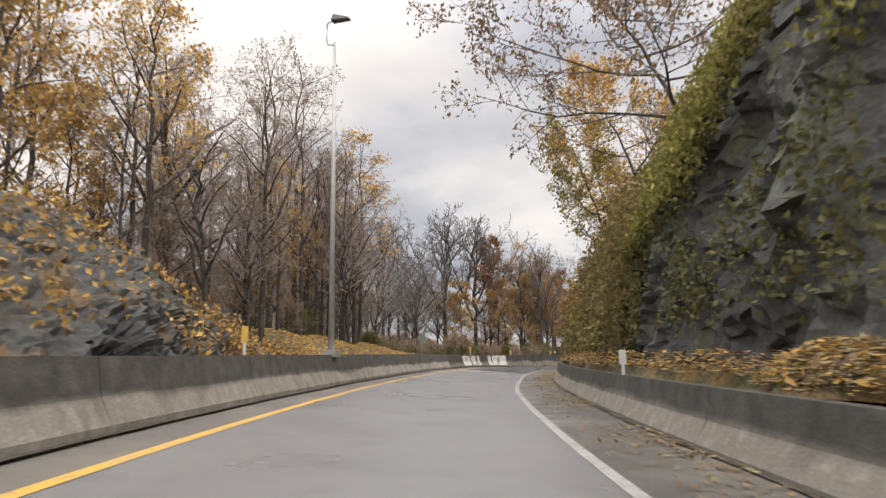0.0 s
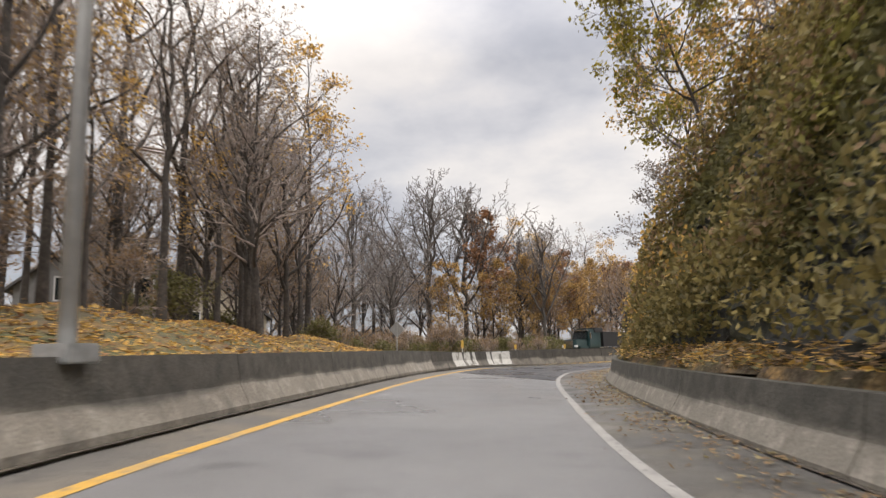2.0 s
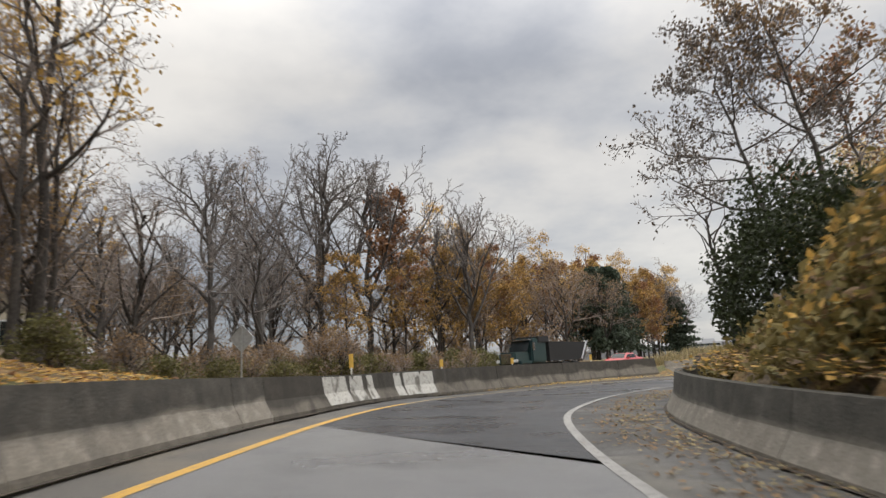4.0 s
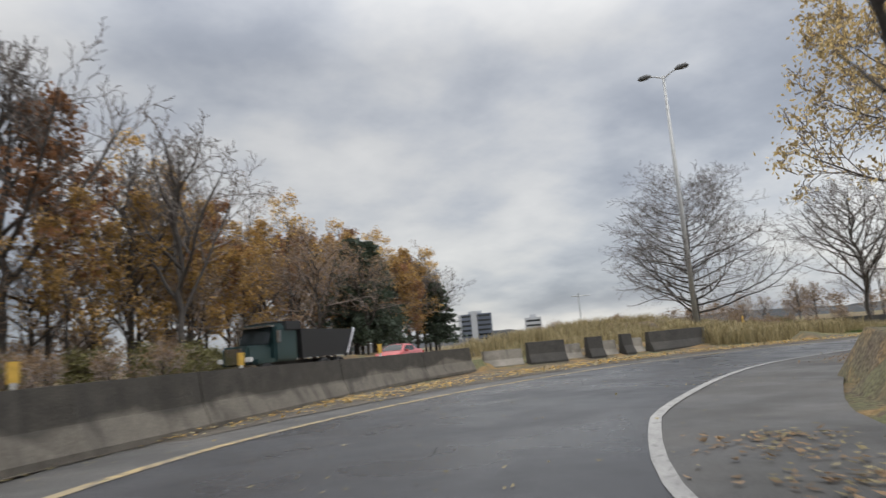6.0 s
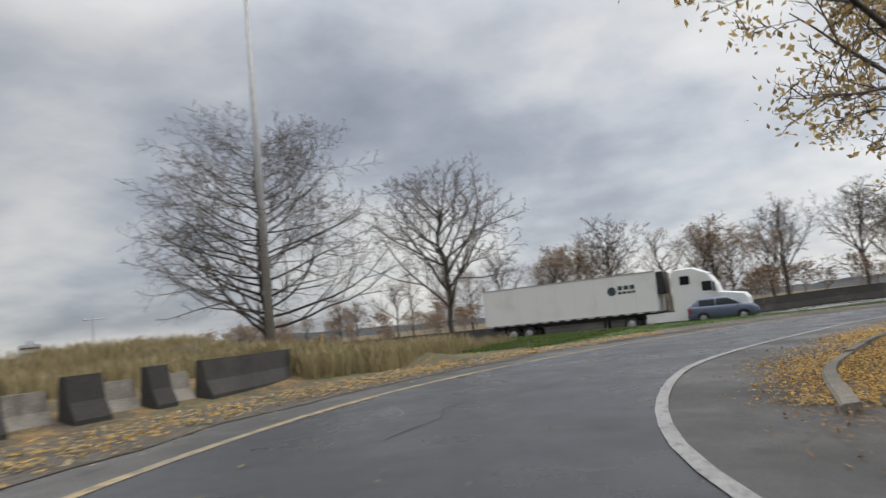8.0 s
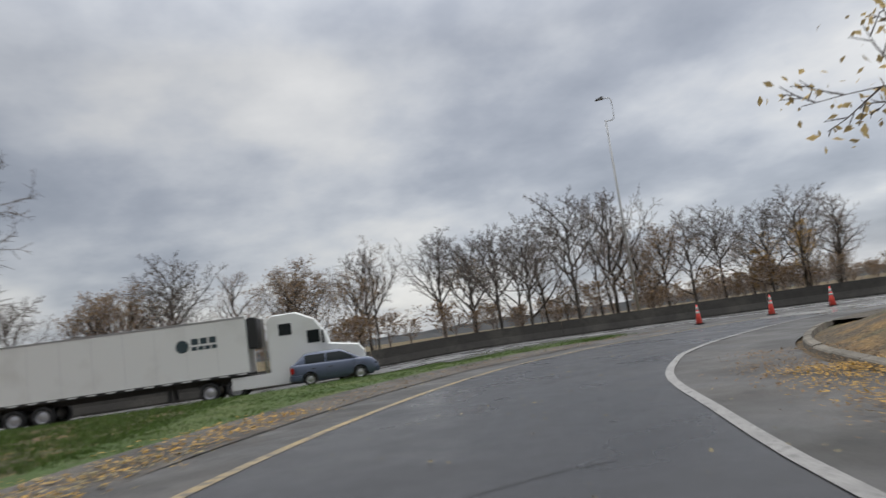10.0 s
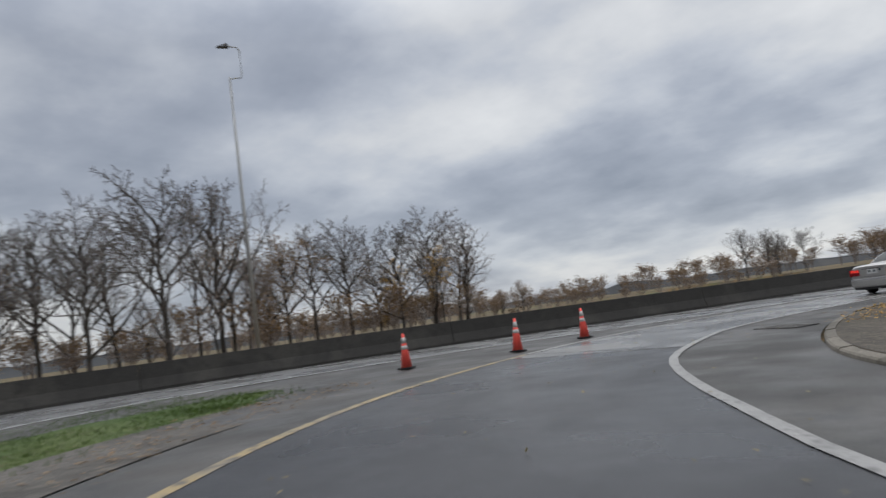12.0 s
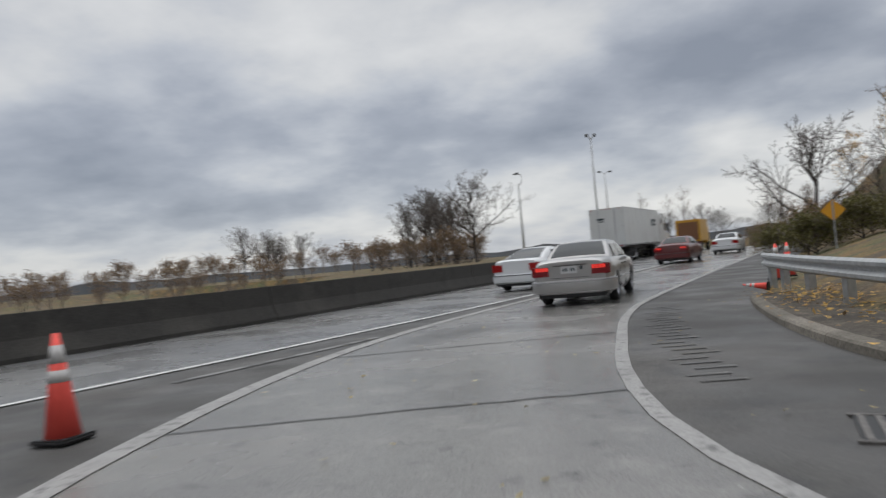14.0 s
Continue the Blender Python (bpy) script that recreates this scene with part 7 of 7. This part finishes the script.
paint_patch(49.3, 53.9, "peeling white paint patch on the barrier")
paint_patch(54.9, 58.2, "peeling white paint patch with dark scrawl on the barrier")
for pts in ([(23.6, 71.6), (25.3, 71.3)], [(26.5, 71.15), (27.3, 71.1)], [(28.5, 71.1), (29.1, 71.1)], [(30.1, 71.0), (32.5, 71.2), (34.9, 71.7)]):
    one = barrier(curve_through(pts, 0.4), 1, 0.98, 0.05, "dark stained concrete barrier block")
    one.name = "concrete_block"
    one.data.materials[0] = one.data.materials[1] = SOOT_CONCRETE
    one["group"] = "barrier blocks"
    one["kind"] = "thing"
    del one["kind"]
for pts in ([(21.9, 72.45), (23.5, 71.95)], [(25.4, 71.65), (26.4, 71.55)], [(27.4, 71.5), (28.4, 71.45)], [(29.2, 71.45), (30.0, 71.4)]):
    one = barrier(curve_through(pts, 0.4), 1, 0.76, 0.05, "pale low concrete block between the barrier blocks")
    one.name = "concrete_block"
    one.data.materials[1] = CONCRETE
    one["group"] = "barrier blocks"
    del one["kind"]

kerb_line = curve_through([(24.5, 59.0), (28, 58.65), (31, 57.8), (34.3, 56.6), (38, 54.8), (41.5, 52.6), (44.3, 50.1), (46.4, 47.6), (47.9, 45.1), (48.7, 42.3), (49.05, 39.5), (49.0, 37), (48.5, 34.6), (47.6, 32), (46.8, 30.2)], 0.3)
kerb = thing("kerb", "weathered tan concrete kerb stones inside the bend", "kerb", kind="structure")
for k in range(0, len(kerb_line) - 5, 5):
    a = kerb_line[k:k + 6].copy()
    a[0], a[-1] = a[0] * 0.97 + a[1] * 0.03, a[-1] * 0.97 + a[-2] * 0.03
    lift = rng.uniform(-0.02, 0.02)
    part("kerb_stone", extruded(a, [(0.0, -0.1), (0.02, 0.045 + lift), (0.05, 0.07 + lift), (0.2, 0.085 + lift), (0.22, -0.1)]), KERB, kerb)

drain = thing("drain_grate", "iron drain grate with bars in the shoulder", "drain", Matrix.Translation((50.05, 39.3, 0.0)) @ Matrix.Rotation(radians(62), 4, "Z"))
# Flat dark plate paints the shade below the bars; there is no hole.
box(drain, "pit", (-0.3, -0.56, -0.02), (0.3, 0.56, 0.003), JOINT, 0.0)
for k in range(11):
    box(drain, "bar", (-0.29, -0.54 + k * 0.1, 0.003), (0.29, -0.5 + k * 0.1, 0.01), GRATE, 0.0)
for x in (-0.33, 0.3):
    box(drain, "rim", (x, -0.59, -0.01), (x + 0.03, 0.59, 0.01), GRATE, 0.0)

joints = thing("slab_joint", "dark sealed joints between the concrete slabs", "joint", kind="structure")
for y in (42.45, 37.75, 33.0, 28.2):
    i = int(np.argmin(np.abs(merge[:, 1] - y)))
    b = white[int(np.argmin(np.hypot(*(white - np.array([51.2, y - 0.2])).T)))]
    a = merge[i]
    pts = np.array([a + (b - a) * u + np.array([0, rng.gauss(0, 0.012)]) for u in np.linspace(0, 1, 16)])
    part("joint_seal", strip(pts, shifted(pts, 0.035), 0.0085), JOINT, joints)

cracks = thing("road_crack", "thin dark cracks in the ramp asphalt", "crack", kind="structure")
for start, way, long in (((12.5, 59.6), (0.8, 0.6), 3.0), ((17, 61.2), (0.5, 0.8), 2.0), ((24, 63.6), (0.97, 0.1), 6.0), ((33, 62.4), (0.9, -0.4), 5.0), ((43, 57.5), (0.75, -0.65), 4.0), ((9, 54.5), (0.6, 0.8), 2.4), ((58.4, 46.0), (0.0, -1.0), 3.5), ((57.9, 43.5), (0.1, -1.0), 3.0), ((59.6, 44.0), (-0.2, -0.97), 4.0)):
    p, d, pts = np.array(start, float), np.array(way, float), []
    for _ in range(int(long / 0.15)):
        pts.append(p.copy())
        d = d + np.array([rng.gauss(0, 0.15), rng.gauss(0, 0.15)])
        d /= np.linalg.norm(d)
        p = p + d * 0.15
    pts = np.array(pts)
    part("crack", strip(pts, shifted(pts, 0.022 if start[0] < 55 else 0.05), 0.005), JOINT, cracks)

rumble = thing("rumble_strip", "row of milled rumble grooves in the shoulder", "rumble strip", kind="structure")
for k in range(24):
    y = 37.3 - k * 0.3
    i = int(np.argmin(np.abs(white[:, 1] - y) + 100 * (white[:, 0] < 40)))
    x = white[i, 0] - 0.78 + 0.008 * k
    part("groove", ([(x - 0.2, y - 0.02, 0.0), (x + 0.2, y - 0.06, 0.0), (x + 0.2, y + 0.01, 0.001), (x - 0.2, y + 0.05, 0.001)], [(0, 1, 2, 3)]), SHOULDER_WET, rumble)

# bare dark earth between the kerb and the guard rail, with leaves blown under the rail
EARTH = material("bare_dark_earth", (0.085, 0.073, 0.058), 1.0, spots=[(1.2, 0.45, 0.65, (0.055, 0.048, 0.04), 6), (6.0, 0.5, 0.7, (0.13, 0.11, 0.085), 6)], grain=0.4, grain_scale=25, bump=0.02, bump_scale=20)
bare = kerb_line[(kerb_line[:, 1] < 47) & (kerb_line[:, 0] > 44)]
tagged(part("kerb_dirt", strip(shifted(bare, 0.2), shifted(bare, 2.0), (0.075, 0.05), 3), EARTH), "bare dark earth between kerb and guard rail", "dirt", kind="structure")
bare = bare[bare[:, 1] < 41]
fallen(bare, 700, 0.5, 1.9, "golden", 0.05, 0.0, 1.0, "golden leaves blown under the guard rail", 0.0, 0.13, 0.05)
fallen(bare, 500, 0.3, 1.9, "brown", 0.05, 0.0, 1.0, "brown leaves blown under the guard rail", 0.0, 0.12, 0.04)
# A shrunken cone is added as stand-in for a small red piece.
lying = traffic_cone(46.6, 31.6, 0.0, "half-size cone standing in for a small red piece under the guard rail")
lying.matrix_world = Matrix.Translation((46.6, 30.6, 0.22)) @ Matrix.Rotation(radians(-40), 4, "Z") @ Matrix.Rotation(radians(84), 4, "Y") @ Matrix.Scale(0.5, 4)

# dark trodden earth outside the bend, between the broken asphalt and the blocks
side_run = yellow[(yellow[:, 0] > 7) & (yellow[:, 0] < 37) & (yellow[:, 1] > 55)]
ragged = np.array([0.25 * noise.noise(Vector((k * 0.5, 9.0, 0))) for k in range(len(side_run))])[:, None]
tagged(part("roadside_earth", strip(shifted(side_run, -3.9), side_run - sideways(side_run) * (1.25 + ragged), (0.03, 0.008), 3), EARTH), "dark trodden earth along the broken edge of the ramp", "dirt", kind="structure")

# scuffed remains of old markings in the wedge between ramp and highway
WORN = material("scuffed_old_marking", (0.2, 0.197, 0.19), 0.6, spots=[(3.0, 0.45, 0.6, (0.07, 0.068, 0.065), 7)])
for first, count, out, wide in ((2, 5, 0.8, 0.12), (9, 5, 0.9, 0.16)):
    run = edge[(edge[:, 1] < 41.5) & (edge[:, 1] > 26)][first:first + count]
    if len(run) > 2:
        tagged(part("old_marking", strip(shifted(run, out), shifted(run, out + wide), 0.009), WORN), "scuffed remains of an old white marking", "road marking", kind="structure")
